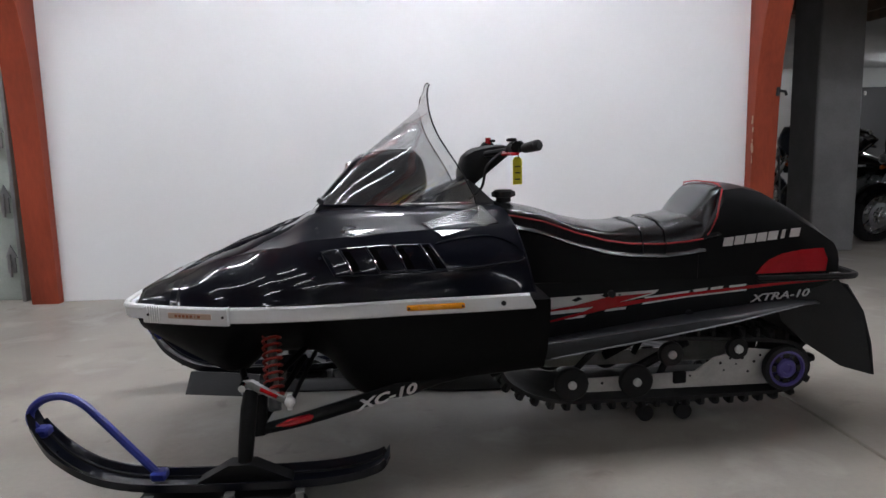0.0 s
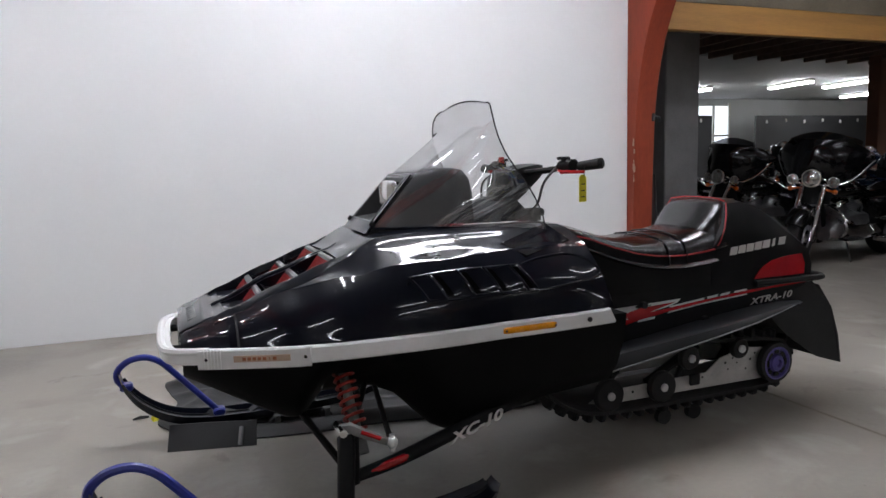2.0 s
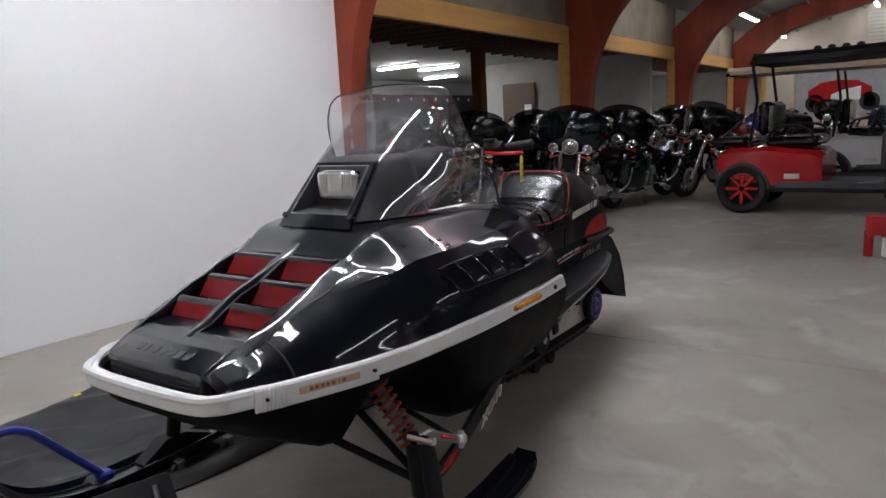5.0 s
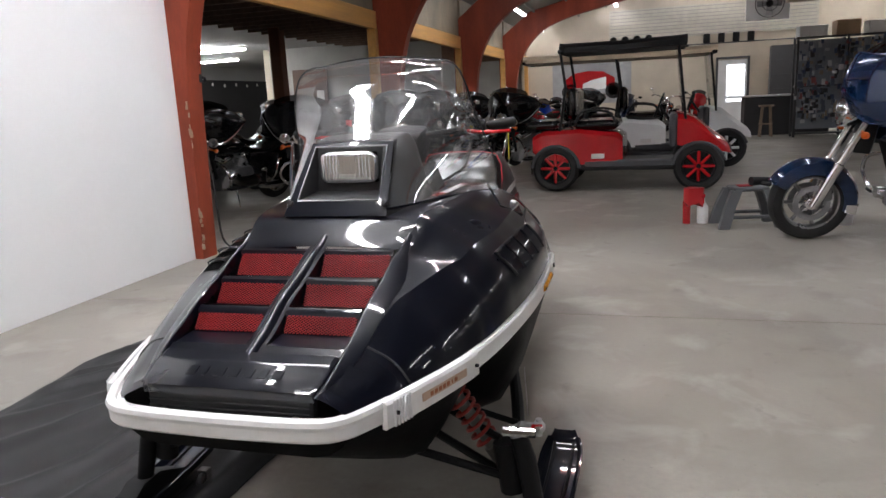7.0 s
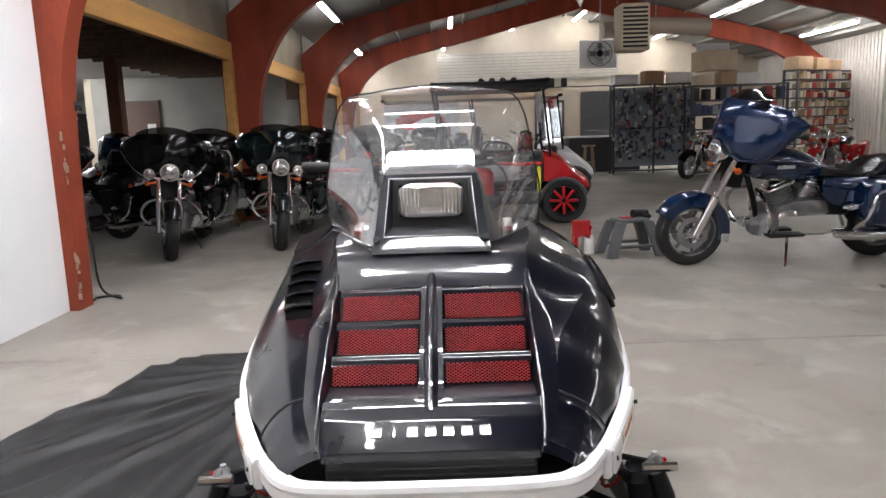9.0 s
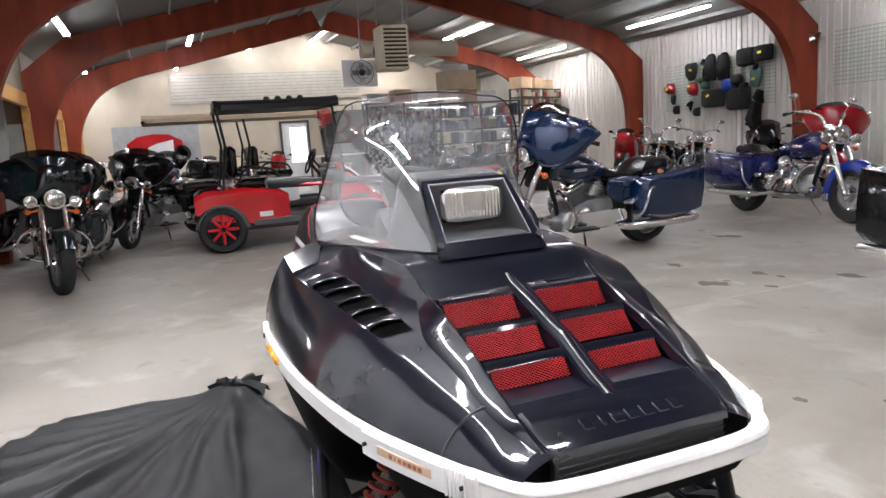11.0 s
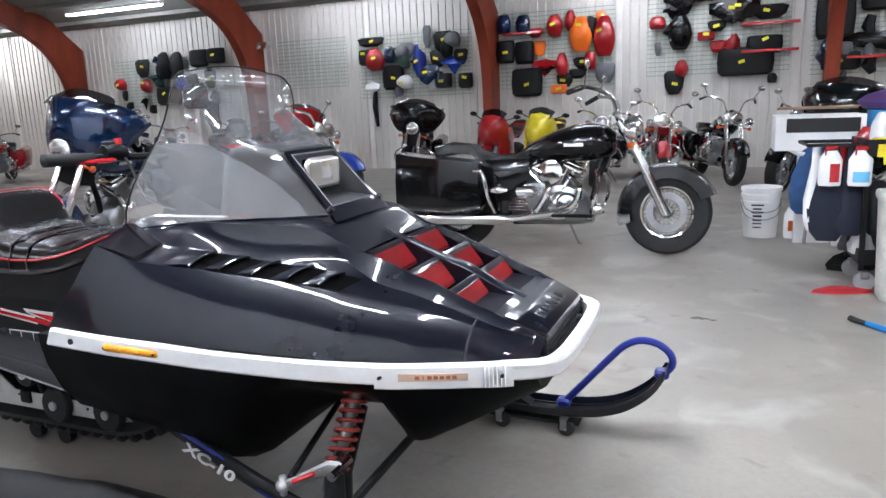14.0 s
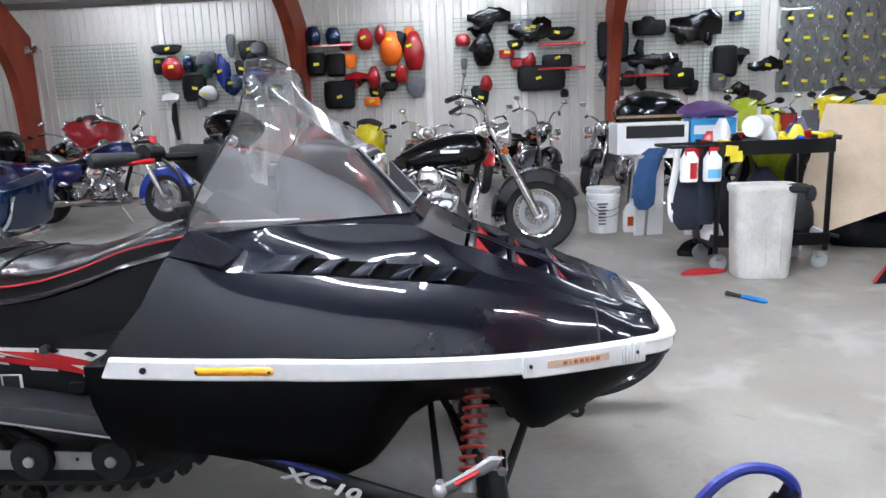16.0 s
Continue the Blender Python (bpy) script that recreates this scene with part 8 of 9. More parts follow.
def bench_clutter():
    """Small boxes, bottles and tools heaped on the folding table."""
    rng = random.Random(12)
    cols = ["white", "yellow", "bright_blue", "red", "purple", "black", "grey", "white", "yellow"]
    for k in range(34):
        x, y = rng.uniform(-2.62, -0.95), rng.uniform(-5.02, -4.92) if k % 2 else rng.uniform(-4.98, -4.90)
        col = cols[k % len(cols)]
        kind = k % 3
        z = 0.762 + (0.0 if k < 20 else 0.0)
        if kind == 0:
            t = thing("small_box", col.replace("_", " ") + " small box among the clutter on the table", "box", (x, y, z), rng.uniform(0, 180), group="clutter on the table")
            h = rng.uniform(0.08, 0.34)
            part("box_body", Geo().box((0, 0, h / 2), (rng.uniform(0.08, 0.2), rng.uniform(0.06, 0.14), h), 0.005), PAINTS[col], t)
        elif kind == 1:
            t = thing("bottle", col.replace("_", " ") + " bottle among the clutter on the table", "bottle", (x, y, z), 0, group="clutter on the table")
            h = rng.uniform(0.22, 0.42)
            part("bottle_body", Geo().lathe([(0.04, 0), (0.045, 0.01), (0.045, h * 0.65), (0.018, h * 0.82), (0.018, h)], 12), PAINTS[col], t)
            part("cap", Geo().cyl((0, 0, h), (0, 0, h + 0.025), 0.02, 10), MATT_BLACK, t)
        else:
            t = thing("hand_tool", col.replace("_", " ") + " tool among the clutter on the table", "tool", (x, y, z), rng.uniform(0, 180), group="clutter on the table")
            part("tool_body", Geo().tube([(-0.14, 0, 0.03), (-0.02, 0, 0.06), (0.12, 0.02, 0.04)], [0.02, 0.035, 0.018], 8), PAINTS[col], t)
    cover = thing("cloth_bundle", "purple cloth bundle on top of the cartons", "cloth", (-1.55, -4.80, 1.064), 0)
    part("cloth", Geo().loft([[(0.26 * w * math.cos(a) * (1 + 0.10 * math.sin(5 * a)), 0.13 * w * math.sin(a), z + 0.012 * math.sin(4 * a)) for a in np.linspace(0, 2 * math.pi, 21)[:-1]] for w, z in ((0.9, 0.014), (1.05, 0.06), (0.8, 0.11), (0.3, 0.15))]), PAINTS["purple"], cover)
    stand = thing("side_panel", "pale laminated panel standing under the table end", "panel", (-0.98, -4.55, 0), 12)
    part("board", Geo().box((0, 0, 0.36), (0.28, 0.03, 0.72), 0.004), PAPER, stand)
    for k in range(12):
        col = ("white", "grey", "white", "tan_box", "red", "black", "white", "bright_blue", "yellow", "black", "white", "red")[k]
        x, y = -1.06 - 0.045 * k, -3.36 + 0.05 * ((k * 7) % 5)
        rag = thing("scrap_rag", "crumpled rag heaped on the cart's lower shelf", "rag", (x, y, 0.2125), 37 * k, group="rags on the cart")
        r = 0.05 + 0.02 * (k % 3)
        part("crumple", Geo().loft([[(r * w * 1.4 * math.cos(a) * (1 + 0.25 * math.sin(5 * a + k)), r * w * math.sin(a) * (1 + 0.2 * math.cos(3 * a)), z * r) for a in np.linspace(0, 2 * math.pi, 13)[:-1]] for w, z in ((0.9, 0.01), (1, 0.5), (0.75, 1.3), (0.25, 1.9))]), CARD if col == "tan_box" else PAINTS[col], rag)
    for k in range(9):
        x = -1.20 - 0.075 * k
        w = thing("small_part", "small boxed part or tool on the cart top", "box", (x, -3.14 - 0.05 * (k % 3), 0.8725), 25 * k, group="parts on the cart")
        part("part_body", Geo().box((0, 0, 0.03 + 0.012 * (k % 3)), (0.09, 0.05, 0.06 + 0.024 * (k % 3)), 0.008), (PAINTS["yellow"], PAINTS["white"], PAINTS["red"], MATT_BLACK, PAINTS["yellow"], CARD)[k % 6], w)
    slab_ = thing("dark_panel_board", "dark glossy panel with a red edge leaning by the cardboard", "panel", (-2.42, -2.75, 0), 0)
    part("board", Geo().loft([[(0.42, 0.2, 0.0), (-0.10, 0.05, 0.62), (-0.11, 0.03, 0.62), (0.41, 0.18, 0.0)], [(-0.55, 0.25, 0.0), (-0.62, 0.08, 0.95), (-0.63, 0.06, 0.95), (-0.56, 0.23, 0.0)]]), GLOSS_BLACK, slab_)
    part("edge_strip", Geo().tube([(0.42, 0.205, 0.01), (-0.10, 0.055, 0.625), (-0.62, 0.085, 0.955)], 0.009, 6), RED_PIPING, slab_)
    for k in range(16):
        x, y = rng.uniform(-1.95, -1.22), rng.uniform(-3.42, -3.30) if k % 2 else rng.uniform(-3.2, -3.08)
        col = cols[(k * 2) % len(cols)]
        t = thing("hand_tool", col.replace("_", " ") + " tool lying on the cart shelf", "tool", (x, y, 0.2125 if k < 9 else 0.872), rng.uniform(0, 180), group="tools on the cart")
        part("tool_body", Geo().tube([(-0.10, 0, 0.03), (0.0, 0, 0.05), (0.09, 0.02, 0.03)], [0.018, 0.03, 0.015], 8), PAINTS[col], t)
        part("tool_grip", Geo().tube([(0.09, 0.02, 0.03), (0.17, 0.03, 0.02)], 0.014, 8), MATT_BLACK, t)


bench_clutter()


def bench_heap():
    """Loose parts and packets piled on and round the cart and table."""
    rng = random.Random(5)
    spots = [(-1.72 - 0.10 * k, -4.62 + 0.06 * (k % 3), 0.762) for k in range(9)] + [(-1.14 - 0.072 * k, -3.28 + 0.05 * (k % 3), 0.8725) for k in range(10)] + [(-1.15 - 0.08 * k, -3.30 + 0.07 * (k % 2), 0.2125) for k in range(9)]
    cols = ("white", "yellow", "white", "black", "grey", "bright_blue", "white", "red", "yellow", "black")
    for k, (x, y, z) in enumerate(spots):
        col = cols[(k * 3) % 10]
        t = thing("loose_part", col.replace("_", " ") + " loose part heaped on the workbench", "loose part", (x, y, z), rng.uniform(0, 180), group="heap on the workbench")
        h, w = rng.uniform(0.06, 0.22), rng.uniform(0.04, 0.09)
        part("body", Geo().loft(fine([[(w * q * math.cos(a) * rng.uniform(0.8, 1.2), w * 0.7 * q * math.sin(a), f * h) for a in np.linspace(0, 2 * math.pi, 9)[:-1]] for q, f in ((0.9, 0.0), (1.1, 0.3), (0.8, 0.7), (0.35, 1.0))], 2, 2)), PAINTS[col], t)
        if k % 3 == 0:
            part("tag", Geo().box((0, w * 1.02, h * 0.5), (0.05, 0.003, 0.035), 0.0), YELLOW_TAG, t, "yellow tag")


bench_heap()

# ---- parts hung on the siding wall ----
GRID_WIRE = material("grid_wire", (0.30, 0.38, 0.32), 0.45, 0.2)


def wire_grid(x0, x1, z0, z1, step=0.075):
    g = thing("wire_grid", "pale steel wire display grid hung on the siding", "wire grid", group="wall grids")
    wires = Geo()
    for x in np.arange(x0, x1 + 0.001, step):
        wires.box((x, -11.245, (z0 + z1) / 2), (0.005, 0.005, z1 - z0), 0.0)
    for z in np.arange(z0, z1 + 0.001, step):
        wires.box(((x0 + x1) / 2, -11.240, z), (x1 - x0, 0.006, 0.013), 0.0)
    tagged(part("mesh_panel", wires, GRID_WIRE, g), kind="stuff")


for x0, x1, z0, z1 in ((7.15, 8.85, 1.72, 2.72), (4.4, 6.85, 1.45, 2.72), (1.7, 3.85, 1.5, 2.9), (-1.1, 1.15, 1.6, 2.9), (-4.3, -1.4, 1.5, 2.9), (10.2, 13.6, 1.5, 2.6)):
    wire_grid(x0, x1, z0, z1)


def hung(kind, col, x, z, w, h, seed):
    """One part hung on the wall, built to its width and height."""
    rng = random.Random(seed)
    mat = SATIN_BLACK if col == "black" and kind in ("bag", "helmet", "strap", "flap", "box") else PAINTS[col]
    names = {"tank": ("fuel_tank", "painted motorcycle fuel tank hung on the wall grid", "fuel tank"), "helmet": ("helmet", "helmet hung on the wall grid", "helmet"), "bag": ("saddle_bag", "hung saddlebag or case with yellow price tag", "bag"), "flap": ("trim_panel", "small trim panel hung on the wall grid", "trim panel"), "fairing": ("fairing_part", "loose fairing piece hung on the wall grid", "fairing"), "fender": ("fender_part", "pointed fender piece hung on the wall grid", "fender"), "strap": ("strap", "long strap hanging from the wall grid", "strap"), "box": ("parts_box", "small box hung on the wall grid", "box"), "tool": ("tool", "small tool hung on the wall grid", "tool")}
    nm, words, cat = names[kind]
    ob = thing(nm, col.replace("_", " ") + " " + words, cat, (x, -11.235, z), group="parts on the wall")
    a = np.linspace(0, 2 * math.pi, 17)[:-1]
    def blob(profile, depth):
        # outline rows from top to bottom: (height fraction, half width fraction, depth fraction)
        return Geo().loft([[(0.5 * w * hw * math.cos(k), max(0.0, depth * d * (0.5 + 0.5 * math.sin(k))), h * (0.5 - f)) for k in a] for f, hw, d in profile])
    if kind == "tank":
        g = blob(((0, 0.35, 0.5), (0.08, 0.55, 0.8), (0.35, 0.9, 1.0), (0.6, 1.0, 1.0), (0.85, 0.8, 0.8), (1, 0.55, 0.4)), 0.22)
    elif kind == "helmet":
        g = blob(((0, 0.3, 0.4), (0.1, 0.7, 0.8), (0.4, 1.0, 1.0), (0.75, 0.98, 1.0), (1, 0.8, 0.7)), 0.2)
    elif kind == "bag":
        g = blob(((0, 0.75, 0.6), (0.06, 0.95, 0.9), (0.5, 1.0, 1.0), (0.9, 0.95, 0.95), (1, 0.8, 0.6)), 0.2)
    elif kind == "fairing":
        g = Geo()
        n = 12
        rows = []
        for k in range(n + 1):
            f = k / n
            half = 0.5 * h * (0.35 + 0.65 * math.sin(math.pi * (0.15 + 0.8 * f)) ** 1.2) * rng.uniform(0.7, 1.0)
            off = h * 0.09 * math.sin(2.2 * math.pi * f + seed)
            y = 0.06 + 0.10 * math.sin(math.pi * f)
            rows.append([(w * (f - 0.5), y, off + half), (w * (f - 0.5), y + 0.04, off), (w * (f - 0.5), y, off - half), (w * (f - 0.5), y - 0.03, off)])
        g.loft(rows)
    elif kind == "fender":
        g = Geo().loft([[(w * (f - 0.5), 0.02, h * 0.5 * (1 - abs(2 * f - 1) * 0.3)), (w * (f - 0.5), 0.09, 0.05 * h), (w * (f - 0.5), 0.02, h * 0.5 * (2 * abs(2 * f - 1) - 1.2) if abs(2 * f - 1) < 0.9 else 0.25 * h)] for f in np.linspace(0, 1, 9)])
    elif kind == "strap":
        g = Geo().tube([(0, 0.02, h * 0.5), (w * 0.2, 0.03, 0), (-w * 0.1, 0.02, -h * 0.5)], [w * 0.3, w * 0.45, w * 0.25], 6)
    else:
        g = blob(((0, 0.7, 0.4), (0.15, 1.0, 0.8), (0.7, 0.85, 1.0), (1, 0.45, 0.5)), 0.08)
    body = part("body", g, mat, ob)
    if kind in ("bag", "fairing", "tank", "flap") and w > 0.25 and rng.random() < 0.75:
        dpt = {"bag": 0.205, "tank": 0.225, "fairing": 0.2, "flap": 0.085}[kind]
        part("price_tag", Geo().box((rng.uniform(-0.1, 0.1) * w, dpt, rng.uniform(-0.1, 0.25) * h), (0.10, 0.004, 0.05), 0.001, pose(0, 0, 0, 0, rng.uniform(-25, 25), 0)), YELLOW_TAG, body, "yellow price tag")
    part("hook", Geo().tube([(0, -0.04, h * 0.42), (0, 0.0, h * 0.42), (0, 0.07, h * 0.40)], 0.006, 6), STEEL, ob)
    return ob


BAY_A = [("helmet", "black", 11.96, 2.40, 0.36, 0.60), ("helmet", "black", 11.57, 2.38, 0.38, 0.60), ("bag", "black", 10.91, 2.50, 0.52, 0.37), ("bag", "black", 10.43, 2.53, 0.51, 0.32), ("helmet", "bright_blue", 11.43, 1.96, 0.35, 0.31), ("bag", "black", 11.88, 1.71, 0.75, 0.41), ("bag", "black", 11.11, 1.63, 0.73, 0.48), ("strap", "black", 10.67, 1.18, 0.40, 0.72), ("flap", "green", 10.69, 2.05, 0.35, 0.43), ("tank", "red", 13.33, 2.03, 0.35, 0.27), ("flap", "black", 12.65, 2.37, 0.46, 0.41), ("tank", "red", 12.53, 1.96, 0.33, 0.31)]
BAY_B = [("tank", "red", 6.45, 2.20, 0.45, 0.43), ("flap", "black", 6.55, 2.55, 0.62, 0.18), ("flap", "green", 6.08, 2.27, 0.29, 0.28), ("helmet", "grey", 5.83, 2.32, 0.29, 0.26), ("fairing", "bright_blue", 5.48, 2.10, 0.27, 0.65), ("flap", "grey", 5.31, 2.57, 0.18, 0.42), ("flap", "black", 4.97, 2.44, 0.42, 0.42), ("fender", "bright_blue", 4.76, 2.01, 0.51, 0.32), ("fairing", "blue", 5.32, 1.87, 0.48, 0.43), ("tank", "white", 5.81, 1.73, 0.39, 0.26), ("strap", "black", 6.51, 1.26, 0.14, 0.79), ("bag", "black", 6.05, 1.83, 0.49, 0.48), ("bag", "black", 4.97, 1.72, 0.37, 0.28), ("bag", "black", 4.51, 1.70, 0.30, 0.28)]
BAY_C = [("helmet", "blue", 3.72, 2.68, 0.28, 0.37), ("helmet", "blue", 3.35, 2.65, 0.28, 0.36), ("tank", "red", 2.76, 2.58, 0.31, 0.39), ("tank", "red", 2.47, 2.64, 0.22, 0.36), ("flap", "orange", 3.06, 2.20, 0.25, 0.26), ("tank", "orange", 2.29, 2.40, 0.42, 0.60), ("tank", "red", 1.87, 2.33, 0.39, 0.69), ("bag", "black", 3.70, 2.17, 0.36, 0.41), ("bag", "black", 3.33, 2.14, 0.37, 0.41), ("fender", "red", 2.97, 1.86, 0.43, 0.30), ("tank", "red", 2.63, 1.89, 0.24, 0.41), ("flap", "black", 2.26, 1.90, 0.36, 0.20), ("flap", "grey", 1.87, 1.70, 0.37, 0.36), ("bag", "black", 3.29, 1.60, 0.60, 0.51), ("flap", "black", 2.59, 1.61, 0.32, 0.25)]
BAY_D = [("tank", "black", 0.60, 2.31, 0.40, 0.59), ("fairing", "black", 0.49, 2.86, 0.79, 0.35), ("fairing", "black", -0.24, 2.60, 0.78, 0.47), ("flap", "black", -0.77, 2.53, 0.58, 0.23), ("bag", "black", -0.44, 1.76, 0.88, 0.45), ("tank", "red", 0.56, 1.70, 0.24, 0.29), ("flap", "black", 0.68, 1.47, 0.35, 0.40), ("box", "red", 0.0, 2.03, 0.25, 0.20), ("bag", "black", -0.72, 2.02, 0.55, 0.29), ("tool", "grey", 0.96, 2.05, 0.12, 0.23)]
BAY_E = [("bag", "black", -1.72, 2.36, 0.56, 0.66), ("bag", "black", -2.35, 2.56, 0.60, 0.26), ("fairing", "black", -3.17, 2.54, 0.90, 0.59), ("fairing", "black", -2.33, 1.99, 1.11, 0.30), ("bag", "black", -3.69, 1.92, 0.44, 0.55), ("bag", "black", -1.83, 1.69, 0.57, 0.29), ("bag", "black", -2.89, 1.65, 0.55, 0.38), ("fairing", "black", -4.40, 1.83, 0.61, 0.28)]
for n, bay in enumerate((BAY_A, BAY_B, BAY_C, BAY_D, BAY_E)):
    for k, (kind, col, x, z, w, h) in enumerate(bay):
        hung(kind, col, x, z, w, h, 31 * n + k)
rng_wall = random.Random(77)
for x0, x1, z0, z1, count, cols in ((4.5, 6.7, 1.55, 2.5, 15, ("blue", "black", "grey", "black", "white", "green")), (1.9, 3.8, 1.45, 2.7, 10, ("red", "black", "orange", "black")), (-1.0, 1.0, 1.45, 2.8, 13, ("black", "black", "red", "grey")), (-4.2, -1.5, 1.35, 2.8, 20, ("black", "black", "black", "grey", "blue")), (10.3, 13.4, 1.4, 2.6, 14, ("black", "black", "green", "blue"))):
    for k in range(count):
        hung(("flap", "box", "fender", "helmet", "strap", "fairing", "bag")[rng_wall.randrange(7)], cols[k % len(cols)], rng_wall.uniform(x0, x1), rng_wall.uniform(z0, z1), rng_wall.uniform(0.12, 0.36), rng_wall.uniform(0.14, 0.34), 500 + k)
for x, z, w in ((3.35, 2.47, 0.75), (-0.80, 2.33, 0.85), (-0.80, 1.90, 0.85), (-2.3, 1.72, 0.8)):
    solo("wall_shelf", Geo().box((0, 0.10, 0), (w, 0.2, 0.02), 0.004).box((0, 0.19, 0.012), (w, 0.012, 0.04), 0.003), RED_PAINT, "short red steel shelf hooked on the grid", "shelf", (x, -11.235, z), group="red wall shelves")
# clear bagged parts, hung close together in the last bay
BAG_FILM = clear("bag_film", (0.62, 0.64, 0.64), 0.10, 0.5, 0.12, haze=0.10)
for k in range(30):
    x, z = -4.78 - 0.33 * (k % 6) - 0.04 * (k // 6 % 2), 3.0 - 0.37 * (k // 6)
    b = thing("bagged_part", "dark part in a dusty clear bag with yellow tag", "bagged part", (x, -11.268, z), group="bagged parts")
    part("packed_part", Geo().tube([(0, 0.03, 0.12), (0.05, 0.05, 0.02), (-0.04, 0.04, -0.12)], [0.025, 0.05, 0.03], 8), (SATIN_BLACK, CHROME, STEEL)[k % 3], b)
    part("bag", Geo().loft([[(-0.15, 0.01, 0.19), (0.15, 0.01, 0.19), (0.15, 0.03, 0.19), (-0.15, 0.03, 0.19)], [(-0.165, 0.0, -0.05), (0.165, 0.0, -0.05), (0.155, 0.10, -0.05), (-0.155, 0.10, -0.05)], [(-0.15, 0.01, -0.18), (0.15, 0.01, -0.18), (0.12, 0.06, -0.18), (-0.12, 0.06, -0.18)]]), BAG_FILM, b)
    part("price_tag", Geo().box((0.02, 0.104, -0.02 + 0.03 * (k % 2)), (0.10, 0.004, 0.045), 0.001), YELLOW_TAG, b)
fix = thing("wall_lamp", "twin chrome spotlamps on a bracket high on the siding", "wall lamp", (9.15, -11.24, 2.62))
for k in (-1, 1):
    part("lamp_head", Geo().lathe([(0.02, -0.08), (0.06, -0.04), (0.085, 0.03), (0.06, 0.05), (0.0005, 0.055)], 16, pose(0.10 * k, 0.14, 0.02, -70, 0, 20 * k)), CHROME, fix)
part("bracket", Geo().box((0, 0.04, 0.0), (0.30, 0.06, 0.05), 0.01), CHROME, fix)

# ---- far end: heater, fan, shelving, counter ----
heater = thing("unit_heater", "cream hanging unit heater with louvred front", "heater", (11.5, -3.36, 2.45))
part("casing", Geo().box((0, 0, 0.42), (0.50, 0.50, 0.78), 0.02), material("heater_cream", (0.58, 0.50, 0.36), 0.5), heater)
for k in range(10):
    part("louvre", Geo().box((-0.258, 0.0, 0.10 + 0.07 * k), (0.03, 0.42, 0.034), 0.004), MATT_BLACK, heater)
for y in (-0.25, 0.25):
    part("hanger_rod", Geo().cyl((0, y, 0.84), (0, y, 2.5), 0.012, 8), STEEL, heater)
part("fan_motor", Geo().lathe([(0.20, 0), (0.24, 0.05), (0.24, 0.12), (0.1, 0.2)], 20, pose(0.25, 0, 0.42, 0, 90, 0)), SATIN_BLACK, heater)
fan = thing("wall_fan", "round grey wire-caged fan hung beside the heater", "fan", (12.0, -2.92, 2.52))
part("cage", Geo().tube([(0, 0.22 * math.cos(a), 0.22 * math.sin(a)) for a in np.linspace(0, 2 * math.pi, 25)[:-1]], 0.006, 6, closed=True).tube([(-0.05, 0.12 * math.cos(a), 0.12 * math.sin(a)) for a in np.linspace(0, 2 * math.pi, 25)[:-1]], 0.005, 6, closed=True), SATIN_BLACK, fan)
for k in range(4):
    part("blade", Geo().loft([[(0.02, 0.03, 0.04), (0.0, 0.03, -0.04), (0.005, 0.03, -0.04), (0.025, 0.03, 0.04)], [(0.04, 0.19, 0.05), (-0.02, 0.19, -0.05), (-0.015, 0.19, -0.05), (0.045, 0.19, 0.05)]], True, True, pose(0, 0, 0, 90 * k)), STEEL, fan)
part("hub", Geo().ball((0, 0, 0), 0.06, 10), SATIN_BLACK, fan)
part("back_panel", Geo().box((0.16, 0.0, 0.0), (0.02, 0.68, 0.50), 0.006), PAPER, fan, "pale square mounting panel")
part("hanger", Geo().cyl((0, 0, 0.22), (0, 0, 2.35), 0.012, 8), STEEL, fan)
duct = thing("air_duct", "round cream-painted duct behind the heater", "duct", (12.6, -3.2, 3.0))
part("pipe", Geo().tube([(0, 0.1, 0), (0, -0.9, 0.05), (0, -1.9, 0.0)], 0.16, 16), WALL_CREAM, duct)
part("hanger_rod", Geo().cyl((0, -0.9, 0.1), (0, -0.9, 2.45), 0.012, 6), STEEL, duct)

BINS = [material("bin_" + n, c, 0.6, 0, 0.2) for n, c in (("red", (0.30, 0.03, 0.03)), ("blue", (0.05, 0.07, 0.13)), ("grey", (0.22, 0.22, 0.23)), ("dark", (0.03, 0.03, 0.035)), ("pale", (0.40, 0.38, 0.33)), ("tan", (0.40, 0.28, 0.17)), ("lime", (0.24, 0.22, 0.13)))]


